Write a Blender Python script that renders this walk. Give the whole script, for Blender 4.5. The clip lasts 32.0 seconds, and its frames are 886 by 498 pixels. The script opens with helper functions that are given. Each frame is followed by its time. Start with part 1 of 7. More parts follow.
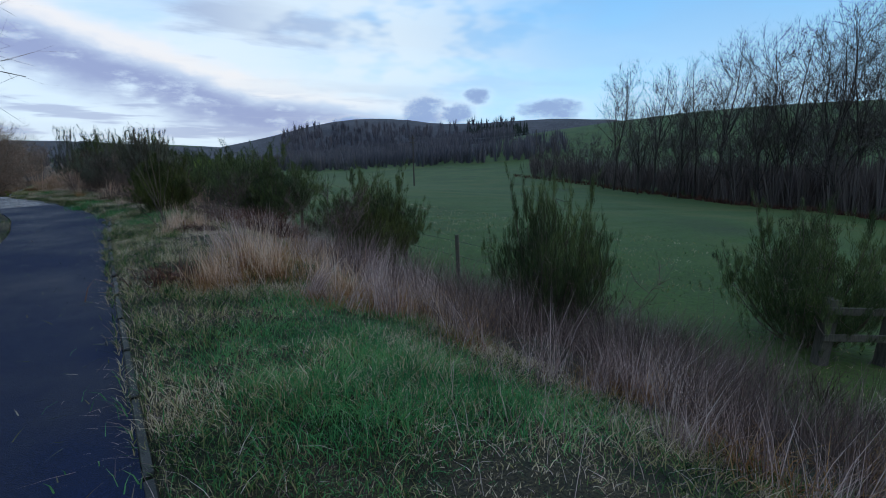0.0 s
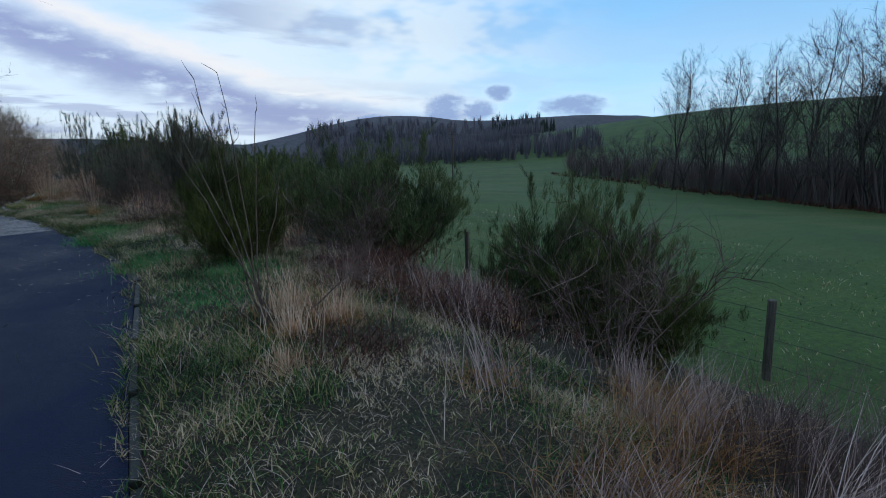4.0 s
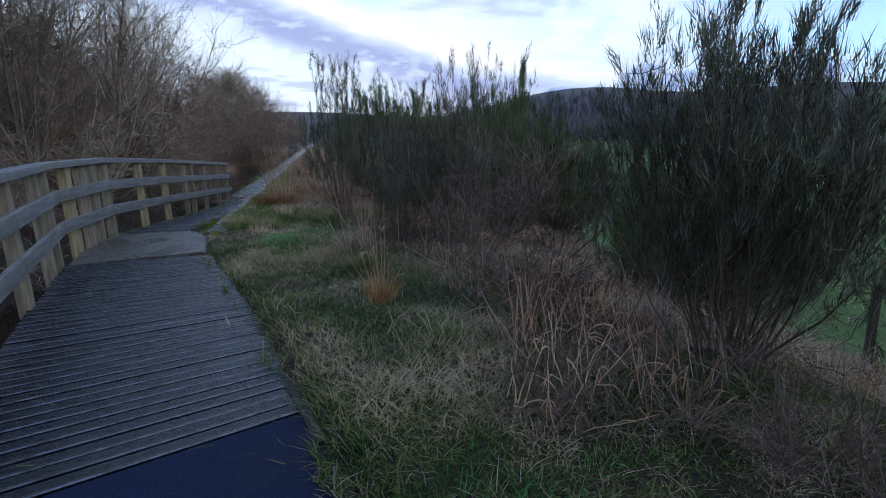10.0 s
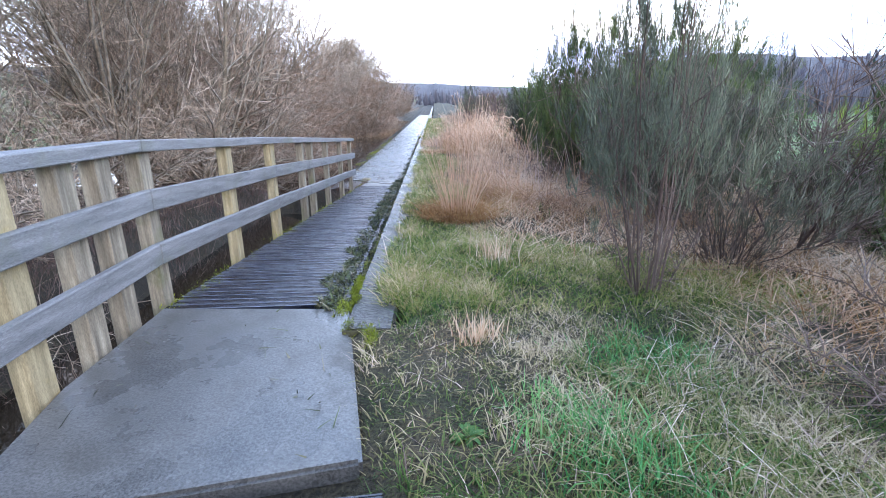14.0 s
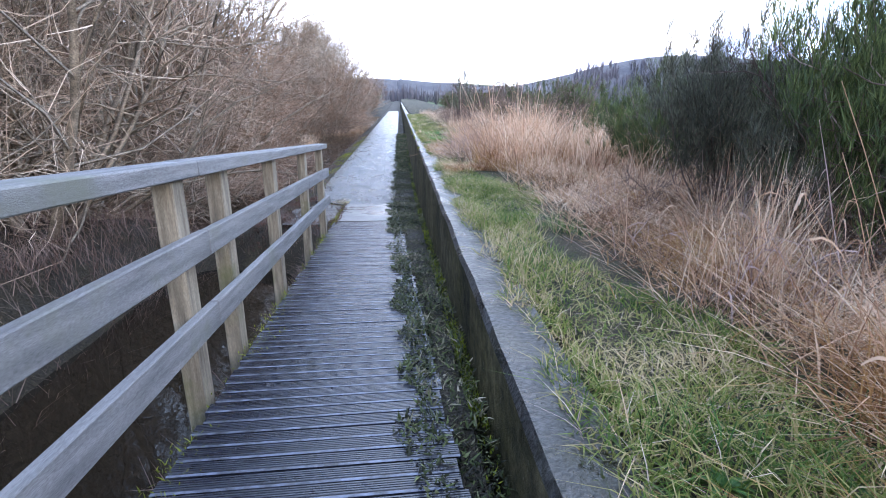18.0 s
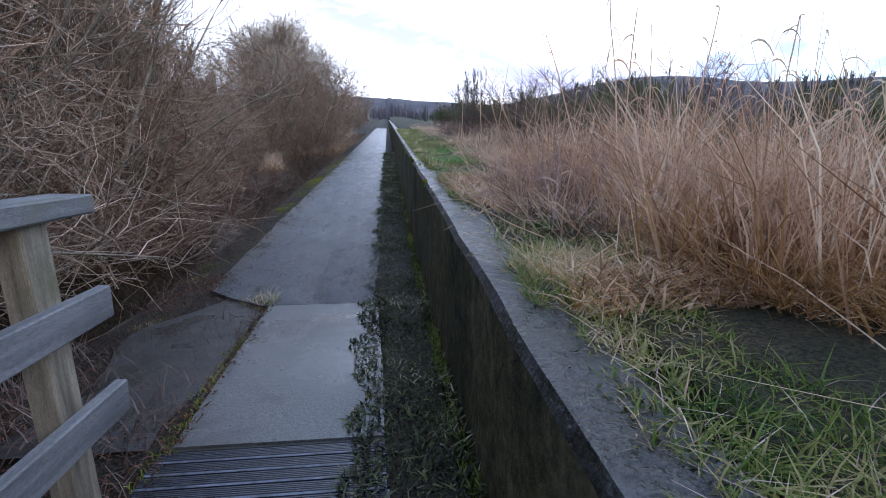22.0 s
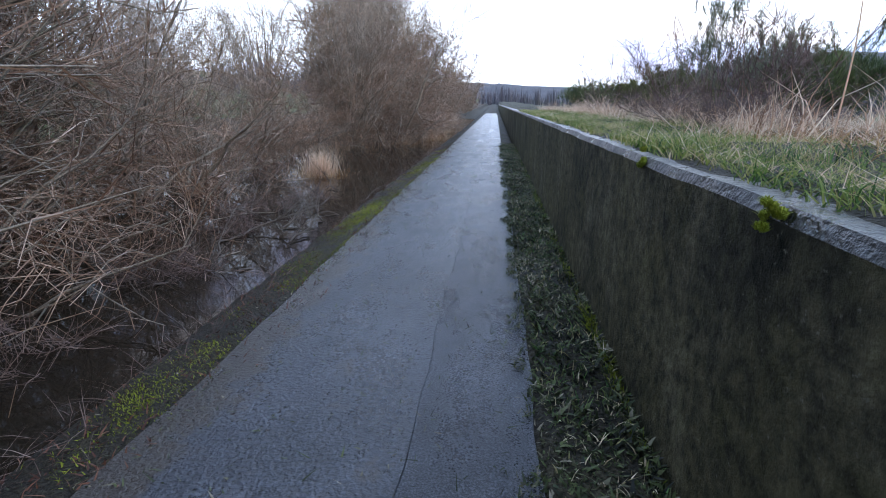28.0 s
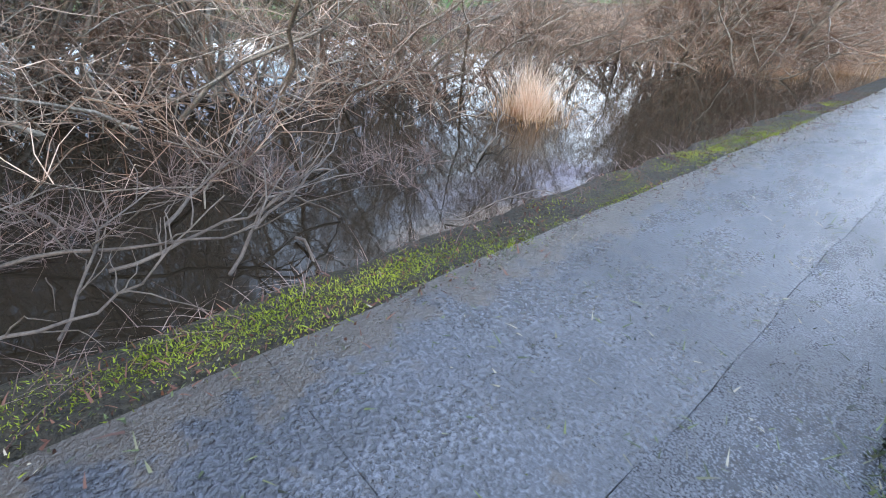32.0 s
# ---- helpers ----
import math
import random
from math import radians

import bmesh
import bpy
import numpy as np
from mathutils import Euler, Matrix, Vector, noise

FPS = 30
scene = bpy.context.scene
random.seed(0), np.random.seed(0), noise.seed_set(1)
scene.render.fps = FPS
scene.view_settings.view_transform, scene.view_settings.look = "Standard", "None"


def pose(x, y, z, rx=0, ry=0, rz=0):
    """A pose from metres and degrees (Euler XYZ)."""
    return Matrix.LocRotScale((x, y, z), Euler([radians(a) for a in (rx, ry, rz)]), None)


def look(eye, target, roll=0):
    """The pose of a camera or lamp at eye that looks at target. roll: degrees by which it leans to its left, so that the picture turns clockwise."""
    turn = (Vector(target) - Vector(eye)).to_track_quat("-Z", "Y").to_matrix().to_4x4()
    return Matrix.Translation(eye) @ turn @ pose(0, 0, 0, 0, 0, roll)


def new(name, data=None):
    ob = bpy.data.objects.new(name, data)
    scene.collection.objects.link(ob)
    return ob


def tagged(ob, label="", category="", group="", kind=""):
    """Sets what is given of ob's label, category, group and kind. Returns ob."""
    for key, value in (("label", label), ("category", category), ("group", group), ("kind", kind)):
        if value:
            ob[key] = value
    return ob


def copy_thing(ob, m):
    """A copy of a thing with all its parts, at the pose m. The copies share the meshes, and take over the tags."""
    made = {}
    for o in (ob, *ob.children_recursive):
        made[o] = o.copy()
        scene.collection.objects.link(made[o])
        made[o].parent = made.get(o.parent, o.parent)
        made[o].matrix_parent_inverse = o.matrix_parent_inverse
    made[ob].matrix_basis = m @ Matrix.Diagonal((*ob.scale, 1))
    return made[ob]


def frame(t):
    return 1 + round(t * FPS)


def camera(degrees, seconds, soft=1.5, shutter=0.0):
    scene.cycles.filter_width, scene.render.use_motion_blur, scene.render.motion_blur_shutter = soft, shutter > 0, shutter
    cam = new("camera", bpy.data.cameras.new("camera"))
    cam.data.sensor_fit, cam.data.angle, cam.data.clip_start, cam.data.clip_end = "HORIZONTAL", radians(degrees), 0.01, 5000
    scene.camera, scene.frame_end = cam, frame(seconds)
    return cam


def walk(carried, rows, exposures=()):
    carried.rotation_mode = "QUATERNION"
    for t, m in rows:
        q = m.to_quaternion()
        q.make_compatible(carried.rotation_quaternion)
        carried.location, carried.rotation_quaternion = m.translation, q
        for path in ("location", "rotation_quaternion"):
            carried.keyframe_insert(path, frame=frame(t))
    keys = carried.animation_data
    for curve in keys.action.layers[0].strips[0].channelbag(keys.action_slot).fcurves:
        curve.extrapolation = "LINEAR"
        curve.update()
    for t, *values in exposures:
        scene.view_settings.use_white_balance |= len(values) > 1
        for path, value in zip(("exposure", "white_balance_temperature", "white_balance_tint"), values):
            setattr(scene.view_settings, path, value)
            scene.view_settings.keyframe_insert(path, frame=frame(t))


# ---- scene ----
cam = camera(84.4, 32.0, 1.0)
PATH = [
    (0, (2.234, -21.616, 1.043), (3.379, -20.02, 0.666), -1.3),
    (0.5, (2.237, -20.774, 1.083), (3.367, -19.167, 0.706), -1.5),
    (1, (2.212, -19.996, 1.063), (3.335, -18.383, 0.69), -1.5),
    (1.5, (2.25, -19.147, 1.083), (3.362, -17.526, 0.71), -1.7),
    (2, (2.272, -18.383, 1.083), (3.376, -16.758, 0.712), -1.8),
    (2.5, (2.298, -17.545, 1.138), (3.394, -15.915, 0.763), -1.8),
    (4.5, (2.512, -14.447, 1.092), (3.581, -12.802, 0.706), -1.3),
    (5, (2.504, -13.738, 1.093), (3.567, -12.086, 0.715), -1.4),
    (5.5, (2.481, -12.99, 1.113), (3.531, -11.329, 0.739), -1.5),
    (6, (2.397, -12.279, 1.131), (3.43, -10.609, 0.755), -1.4),
    (6.5, (2.36, -11.515, 1.107), (3.375, -9.834, 0.726), -1.6),
    (7, (2.306, -10.882, 1.125), (3.299, -9.19, 0.738), -1.6),
    (7.5, (2.278, -10.216, 1.152), (3.25, -8.512, 0.762), -1.6),
    (8, (2.166, -9.611, 1.196), (3.095, -7.884, 0.803), -1.4),
    (8.5, (2.116, -8.878, 1.22), (2.969, -7.113, 0.823), -1.5),
    (9, (1.959, -8.081, 1.27), (2.678, -6.258, 0.869), -0.8),
    (9.5, (1.858, -7.497, 1.295), (2.434, -5.633, 0.855), -0.8),
    (10, (1.715, -6.781, 1.3), (2.134, -4.884, 0.827), -0.7),
    (10.5, (1.597, -6.098, 1.279), (1.9, -4.187, 0.774), -0.6),
    (11, (1.471, -5.535, 1.313), (1.655, -3.615, 0.782), -0.2),
    (11.5, (1.383, -4.974, 1.299), (1.527, -3.055, 0.755), -0.3),
    (12, (1.217, -4.542, 1.308), (1.324, -2.622, 0.757), -0.4),
    (12.5, (1.086, -4.103, 1.294), (1.179, -2.184, 0.738), 0.2),
    (13, (0.905, -3.556, 1.294), (0.973, -1.638, 0.731), 0.1),
    (13.5, (0.718, -3.007, 1.24), (0.767, -1.091, 0.67), -0.2),
    (14, (0.514, -2.409, 1.195), (0.543, -0.494, 0.621), -0.5),
    (14.5, (0.279, -1.893, 1.144), (0.31, 0.023, 0.572), 0.4),
    (16.5, (-0.275, 0.584, 1.116), (-0.182, 2.492, 0.523), 0.4),
    (17, (-0.282, 1.158, 1.068), (-0.159, 3.063, 0.472), 0.4),
    (17.5, (-0.362, 1.791, 1.056), (-0.225, 3.696, 0.463), 0.0),
    (18, (-0.384, 2.406, 1.01), (-0.217, 4.311, 0.424), 0.4),
    (18.5, (-0.439, 3.048, 0.982), (-0.264, 4.955, 0.405), 0.1),
    (19, (-0.393, 3.673, 0.928), (-0.205, 5.58, 0.356), 0.2),
    (19.5, (-0.404, 4.33, 0.904), (-0.212, 6.24, 0.343), 0.5),
    (20, (-0.363, 4.987, 0.853), (-0.16, 6.898, 0.3), 0.5),
    (20.5, (-0.361, 5.739, 0.826), (-0.156, 7.653, 0.284), 0.5),
    (21, (-0.348, 6.446, 0.757), (-0.133, 8.362, 0.225), 0.5),
    (21.5, (-0.362, 7.182, 0.738), (-0.148, 9.1, 0.214), 0.6),
    (22, (-0.375, 7.854, 0.662), (-0.159, 9.774, 0.145), 0.6),
    (22.5, (-0.382, 8.621, 0.642), (-0.177, 10.542, 0.123), 0.3),
    (23, (-0.413, 9.313, 0.581), (-0.208, 11.236, 0.068), 0.5),
    (23.5, (-0.446, 10.067, 0.544), (-0.255, 11.99, 0.028), 0.2),
    (24, (-0.58, 10.864, 0.491), (-0.379, 12.788, -0.016), 0.9),
    (24.5, (-0.641, 11.598, 0.458), (-0.438, 13.521, -0.054), 0.2),
    (26.5, (-0.541, 14.067, 0.303), (-0.383, 15.998, -0.192), -1.5),
    (27, (-0.606, 14.791, 0.318), (-0.516, 16.729, -0.167), -1.6),
    (27.5, (-0.681, 15.684, 0.295), (-0.694, 17.617, -0.219), -0.7),
    (28, (-0.782, 16.512, 0.295), (-0.978, 18.419, -0.276), 0.2),
    (28.5, (-0.797, 17.204, 0.292), (-1.17, 19.063, -0.345), 0.9),
    (29, (-0.909, 17.974, 0.288), (-1.433, 19.764, -0.432), 1.9),
    (29.5, (-0.879, 18.836, 0.226), (-1.522, 20.552, -0.574), 3.0),
    (30, (-0.879, 19.655, 0.211), (-1.626, 21.294, -0.657), 4.0),
    (30.5, (-0.849, 20.558, 0.172), (-1.688, 22.126, -0.743), 5.2),
    (31, (-0.874, 21.327, 0.182), (-1.827, 22.8, -0.777), 6.5),
    (31.5, (-0.85, 22.042, 0.184), (-1.95, 23.394, -0.798), 6.7),
    (32, (-0.848, 22.656, 0.175), (-2.096, 23.876, -0.802), 4.8),
]
walk(cam, [(t, look(eye, target, roll)) for t, eye, target, roll in PATH],
     exposures=[(0.0, -0.9, 6150, 4), (8.5, -0.9, 6150, 5), (10.5, -0.2, 6150, 11), (12.0, 1.15, 6350, 13), (14.5, 1.65, 6550, 15),
                (19.0, 1.4, 6550, 16), (21.0, 0.78, 6550, 16), (23.0, 0.2, 6450, 16), (24.5, 0.22, 6350, 15), (26.5, 0.72, 6500, 14), (28.0, 0.75, 6450, 13), (29.0, 1.1, 6350, 12), (30.0, 1.68, 6450, 11), (32.0, 2.02, 6900, 11)])

# ---- world and light ----
SUN_EL, SUN_AZ = radians(20), radians(142)   # azimuth measured from +y towards +x
world = bpy.data.worlds.new("dusk_sky")
scene.world = world
world.use_nodes = True
wn, wl = world.node_tree.nodes, world.node_tree.links
wn.clear()
sky = wn.new("ShaderNodeTexSky")
sky.sky_type, sky.sun_disc = "NISHITA", False
sky.sun_elevation, sky.sun_rotation = SUN_EL, SUN_AZ
sky.air_density, sky.dust_density, sky.ozone_density = 1.0, 1.2, 1.5
coord = wn.new("ShaderNodeTexCoord")
sep = wn.new("ShaderNodeSeparateXYZ")
wl.new(coord.outputs["Generated"], sep.inputs[0])


def wmath(op, a, b=None, c=None, clamp=False):
    n = wn.new("ShaderNodeMath")
    n.operation, n.use_clamp = op, clamp
    for i, v in enumerate((a, b, c)):
        if v is None:
            continue
        if isinstance(v, (int, float)):
            n.inputs[i].default_value = v
        else:
            wl.new(v, n.inputs[i])
    return n.outputs[0]


# clouds lie on a flat layer: the direction divided by its height
lift = wmath("MAXIMUM", wmath("ADD", sep.outputs[2], 0.06), 0.02)
flat = wn.new("ShaderNodeCombineXYZ")
wl.new(wmath("DIVIDE", sep.outputs[0], lift), flat.inputs[0])
wl.new(wmath("DIVIDE", sep.outputs[1], lift), flat.inputs[1])


def cloud(scale, detail, lo, hi, seed, stretch=1.0):
    m = wn.new("ShaderNodeMapping")
    m.inputs["Location"].default_value = (seed, seed * 0.7, 0)
    m.inputs["Scale"].default_value = (scale, scale * stretch, 1)
    wl.new(flat.outputs[0], m.inputs[0])
    n = wn.new("ShaderNodeTexNoise")
    n.inputs["Scale"].default_value, n.inputs["Detail"].default_value, n.inputs["Roughness"].default_value = 1.0, detail, 0.55
    wl.new(m.outputs[0], n.inputs[0])
    r = wn.new("ShaderNodeMapRange")
    r.interpolation_type = "SMOOTHSTEP"
    r.inputs["From Min"].default_value, r.inputs["From Max"].default_value = lo, hi
    wl.new(n.outputs[0], r.inputs[0])
    return r.outputs[0]


def wmix(fac, a, b):
    n = wn.new("ShaderNodeMix")
    n.data_type = "RGBA"
    wl.new(fac, n.inputs[0])
    for sock, v in ((n.inputs[6], a), (n.inputs[7], b)):
        if isinstance(v, tuple):
            sock.default_value = (*v, 1)
        else:
            wl.new(v, sock)
    return n.outputs[2]


low = wn.new("ShaderNodeMapRange")          # pale haze towards the horizon
low.inputs["From Min"].default_value, low.inputs["From Max"].default_value = 0.0, 0.3
low.inputs["To Min"].default_value, low.inputs["To Max"].default_value = 1.0, 0.0
wl.new(sep.outputs[2], low.inputs[0])
white = cloud(0.24, 6, 0.36, 0.56, 3.1)
grey = cloud(0.36, 7, 0.5, 0.6, 8.3, 1.7)
skyc = wn.new("ShaderNodeVectorMath")
skyc.operation = "SCALE"
skyc.inputs["Scale"].default_value = 1.0
wl.new(sky.outputs[0], skyc.inputs[0])
side = wmath("ADD", wmath("MULTIPLY", sep.outputs[0], math.sin(radians(70))), wmath("MULTIPLY", sep.outputs[1], math.cos(radians(70))))
veil = wn.new("ShaderNodeMapRange")         # the cloud thins out towards the field side
veil.interpolation_type = "SMOOTHSTEP"
veil.inputs["From Min"].default_value, veil.inputs["From Max"].default_value = 0.5, 0.95
veil.inputs["To Min"].default_value, veil.inputs["To Max"].default_value = 1.0, 0.15
wl.new(side, veil.inputs[0])
clear = wmix(low.outputs[0], (3.1, 7.6, 13.6), (8.6, 12.4, 15.6))


def span(v, a, b):
    r = wn.new("ShaderNodeMapRange")
    r.interpolation_type = "SMOOTHSTEP"
    r.inputs["From Min"].default_value, r.inputs["From Max"].default_value = (a, b) if a < b else (b, a)
    r.inputs["To Min"].default_value, r.inputs["To Max"].default_value = (0.0, 1.0) if a < b else (1.0, 0.0)
    wl.new(v, r.inputs[0])
    return r.outputs[0]


high = span(sep.outputs[2], 0.16, 0.6)
clear = wmix(high, clear, (4.4, 7.4, 12.6))
white = wmath("MULTIPLY", white, wmath("SUBTRACT", 1.0, wmath("MULTIPLY", high, 0.7)))
grey = wmath("MULTIPLY", grey, wmath("SUBTRACT", 1.0, wmath("MULTIPLY", high, 0.6)))
blend = wmix(wmath("MULTIPLY", white, veil.outputs[0]), clear, (11.2, 12.3, 14.0))
blend = wmix(wmath("MULTIPLY", wmath("MULTIPLY", grey, 0.85), veil.outputs[0]), blend, (5.2, 6.0, 8.8))
ahead = wmath("ADD", wmath("MULTIPLY", sep.outputs[1], math.cos(radians(15))), wmath("MULTIPLY", sep.outputs[0], math.sin(radians(15))))
glow = wn.new("ShaderNodeMapRange")         # the dusk sky is brightest low down ahead, dimmer overhead and behind
glow.interpolation_type = "SMOOTHSTEP"
glow.inputs["From Min"].default_value, glow.inputs["From Max"].default_value = -0.5, 0.75
glow.inputs["To Min"].default_value, glow.inputs["To Max"].default_value = 0.95, 1.6
wl.new(wmath("SUBTRACT", ahead, wmath("MULTIPLY", sep.outputs[2], 0.55)), glow.inputs[0])
# the bank of violet evening cloud over the valley, with its bright rim, and the small cumulus under it
azim = wmath("MULTIPLY", wmath("ARCTAN2", sep.outputs[0], sep.outputs[1]), 57.296)
elev = wmath("MULTIPLY", wmath("ARCSINE", sep.outputs[2]), 57.296)
plane = wn.new("ShaderNodeCombineXYZ")
wl.new(wmath("MULTIPLY", azim, 0.11), plane.inputs[0])
wl.new(wmath("MULTIPLY", elev, 0.26), plane.inputs[1])


def puff(scale, detail, seed, stretch=1.0):
    m = wn.new("ShaderNodeMapping")
    m.inputs["Location"].default_value = (seed, seed * 1.7, 0)
    m.inputs["Scale"].default_value = (scale, scale * stretch, 1)
    wl.new(plane.outputs[0], m.inputs[0])
    n = wn.new("ShaderNodeTexNoise")
    n.inputs["Scale"].default_value, n.inputs["Detail"].default_value, n.inputs["Roughness"].default_value = 1.0, detail, 0.6
    wl.new(m.outputs[0], n.inputs[0])
    return wmath("SUBTRACT", n.outputs[0], 0.5)


soft, fine, tiny = puff(0.9, 3, 2.3), puff(2.6, 6, 7.1), puff(9.0, 5, 1.9, 0.6)
brow = wmath("MAXIMUM", wmath("MULTIPLY_ADD", azim, -0.31, 12.0), wmath("MULTIPLY_ADD", azim, -0.13, 9.3))
over = wmath("ADD", wmath("SUBTRACT", elev, brow), wmath("ADD", wmath("MULTIPLY", soft, 3.0), wmath("MULTIPLY", fine, 2.2)))
near = wmath("MULTIPLY", span(azim, -75, -30), span(azim, 46, 16))
pale = wmath("MULTIPLY", wmath("MULTIPLY", span(elev, -1, 1), span(elev, 16, 9)), wmath("MULTIPLY", near, span(over, 2.5, -0.5)))
blend = wmix(wmath("MULTIPLY", pale, 0.9), blend, (10.6, 11.9, 13.8))
blend = wmix(wmath("MULTIPLY", wmath("MULTIPLY", near, 0.7), wmath("MULTIPLY", span(over, -1.2, 0.4), span(over, 2.6, 0.4))), blend, (14.0, 12.4, 12.0))
body = wmath("MULTIPLY", wmath("MULTIPLY", span(over, 0.5, -2.2), span(over, -6.5, -3.0)), span(wmath("ADD", fine, soft), -0.34, 0.0))
blend = wmix(wmath("MULTIPLY", wmath("MULTIPLY", body, near), 0.95), blend, (4.3, 4.8, 8.2))
streak = wmath("MULTIPLY", span(puff(0.8, 4, 5.7, 4.5), 0.0, 0.12), wmath("MULTIPLY", span(elev, 0.5, 2.5), span(elev, 8, 5)))
blend = wmix(wmath("MULTIPLY", wmath("MULTIPLY", streak, near), 0.75), blend, (5.6, 6.2, 9.2))
shaft = wmath("MULTIPLY", wmath("MULTIPLY", span(azim, 8, 24), span(azim, 54, 28)), wmath("MULTIPLY", span(elev, 5, 9), span(soft, -0.12, 0.06)))
blend = wmix(wmath("MULTIPLY", shaft, 0.85), blend, (11.2, 12.2, 13.4))
for a0, e0, ra, re_ in ((34.0, 4.9, 2.7, 1.7), (40.0, 6.5, 1.5, 0.9), (37.6, 4.6, 2.0, 1.1), (48.0, 4.7, 3.4, 1.2), (26.0, 3.6, 3.0, 0.8)):
    da, de = wmath("DIVIDE", wmath("SUBTRACT", azim, a0), ra), wmath("DIVIDE", wmath("SUBTRACT", elev, e0), re_)
    rr = wmath("ADD", wmath("ADD", wmath("MULTIPLY", da, da), wmath("MULTIPLY", de, de)), wmath("ADD", wmath("MULTIPLY", fine, 2.4), wmath("MULTIPLY", tiny, 1.5)))
    blend = wmix(wmath("MULTIPLY", span(rr, 2.4, 0.8), 0.14), blend, (13.0, 12.6, 12.8))
    blend = wmix(wmath("MULTIPLY", span(rr, 1.35, 0.15), 0.92), blend, (3.9, 5.2, 9.0))
lit = wn.new("ShaderNodeVectorMath")
lit.operation = "SCALE"
wl.new(blend, lit.inputs[0])
wl.new(glow.outputs[0], lit.inputs["Scale"])
fin = wn.new("ShaderNodeMix")
fin.data_type = "RGBA"
fin.inputs[0].default_value = 0.8
wl.new(skyc.outputs[0], fin.inputs[6])
wl.new(lit.outputs[0], fin.inputs[7])
bg = wn.new("ShaderNodeBackground")
bg.inputs[1].default_value = 0.1
wl.new(fin.outputs[2], bg.inputs[0])
wout = wn.new("ShaderNodeOutputWorld")
wl.new(bg.outputs[0], wout.inputs[0])

sun = new("sun", bpy.data.lights.new("sun", "SUN"))
sun.data.energy, sun.data.angle, sun.data.color = 0.6, radians(35), (1.0, 0.94, 0.87)
sun.matrix_world = look((0, 0, 0), (-math.sin(SUN_AZ) * math.cos(SUN_EL), -math.cos(SUN_AZ) * math.cos(SUN_EL), -math.sin(SUN_EL)))

# ---- materials ----


def ramp_color(nt, fac, stops):
    r = nt.nodes.new("ShaderNodeValToRGB")
    r.color_ramp.elements[0].position, r.color_ramp.elements[1].position = stops[0][0], stops[-1][0]
    for p, c in stops[1:-1]:
        r.color_ramp.elements.new(p)
    for e, (p, c) in zip(r.color_ramp.elements, stops):
        e.position, e.color = p, (*c, 1)
    nt.links.new(fac, r.inputs[0])
    return r.outputs[0]


def tex_noise(nt, scale, detail=4, rough=0.55, stretch=None, obj=False):
    c = nt.nodes.new("ShaderNodeTexCoord") if obj else nt.nodes.new("ShaderNodeNewGeometry")
    src = c.outputs["Object"] if obj else c.outputs["Position"]
    if stretch:
        m = nt.nodes.new("ShaderNodeMapping")
        m.inputs["Scale"].default_value = stretch
        nt.links.new(src, m.inputs[0])
        src = m.outputs[0]
    n = nt.nodes.new("ShaderNodeTexNoise")
    n.inputs["Scale"].default_value, n.inputs["Detail"].default_value, n.inputs["Roughness"].default_value = scale, detail, rough
    nt.links.new(src, n.inputs[0])
    return n.outputs[0]


def mixc(nt, fac, a, b, mode="MIX"):
    n = nt.nodes.new("ShaderNodeMix")
    n.data_type, n.blend_type = "RGBA", mode
    for sock, v in ((n.inputs[0], fac), (n.inputs[6], a), (n.inputs[7], b)):
        if isinstance(v, (int, float)):
            sock.default_value = v
        elif isinstance(v, tuple):
            sock.default_value = (*v, 1)
        else:
            nt.links.new(v, sock)
    return n.outputs[2]


def shade(name, rough=0.8, metal=0.0, spec=0.5):
    m = bpy.data.materials.new(name)
    m.use_nodes = True
    nt = m.node_tree
    b = nt.nodes["Principled BSDF"]
    b.inputs["Roughness"].default_value, b.inputs["Metallic"].default_value = rough, metal
    b.inputs["Specular IOR Level"].default_value = spec
    return m, nt, b


def bumped(nt, b, height, strength, dist=0.01):
    n = nt.nodes.new("ShaderNodeBump")
    n.inputs["Strength"].default_value, n.inputs["Distance"].default_value = strength, dist
    nt.links.new(height, n.inputs["Height"])
    nt.links.new(n.outputs[0], b.inputs["Normal"])


def stained(name, stops, scale=3.0, fine=60.0, rough=0.8, bump=0.3, dist=0.004, stretch=None, spec=0.5, second=None, obj=False, rrange=None, grain=(0.72, 1.25)):
    """A surface with broad stains, fine grain and relief."""
    m, nt, b = shade(name, rough, spec=spec)
    broad = tex_noise(nt, scale, 5, 0.6, stretch, obj)
    gl, gh = grain
    grain = tex_noise(nt, fine, 3, 0.6, stretch, obj)
    col = ramp_color(nt, broad, stops)
    g = ramp_color(nt, grain, [(0.35, (gl, gl, gl)), (0.65, (gh, gh, gh))])
    col = mixc(nt, 1.0, col, g, "MULTIPLY")
    if second:
        sc, lo, hi, c2 = second
        f = ramp_color(nt, tex_noise(nt, sc, 6, 0.65), [(lo, (0, 0, 0)), (hi, (1, 1, 1))])
        col = mixc(nt, f, col, c2)
    nt.links.new(col, b.inputs["Base Color"])
    if rrange:
        r = nt.nodes.new("ShaderNodeMapRange")
        r.inputs["From Min"].default_value, r.inputs["From Max"].default_value = 0.35, 0.65
        r.inputs["To Min"].default_value, r.inputs["To Max"].default_value = rrange
        nt.links.new(broad, r.inputs[0])
        nt.links.new(r.outputs[0], b.inputs["Roughness"])
    bumped(nt, b, grain, bump, dist)
    return m


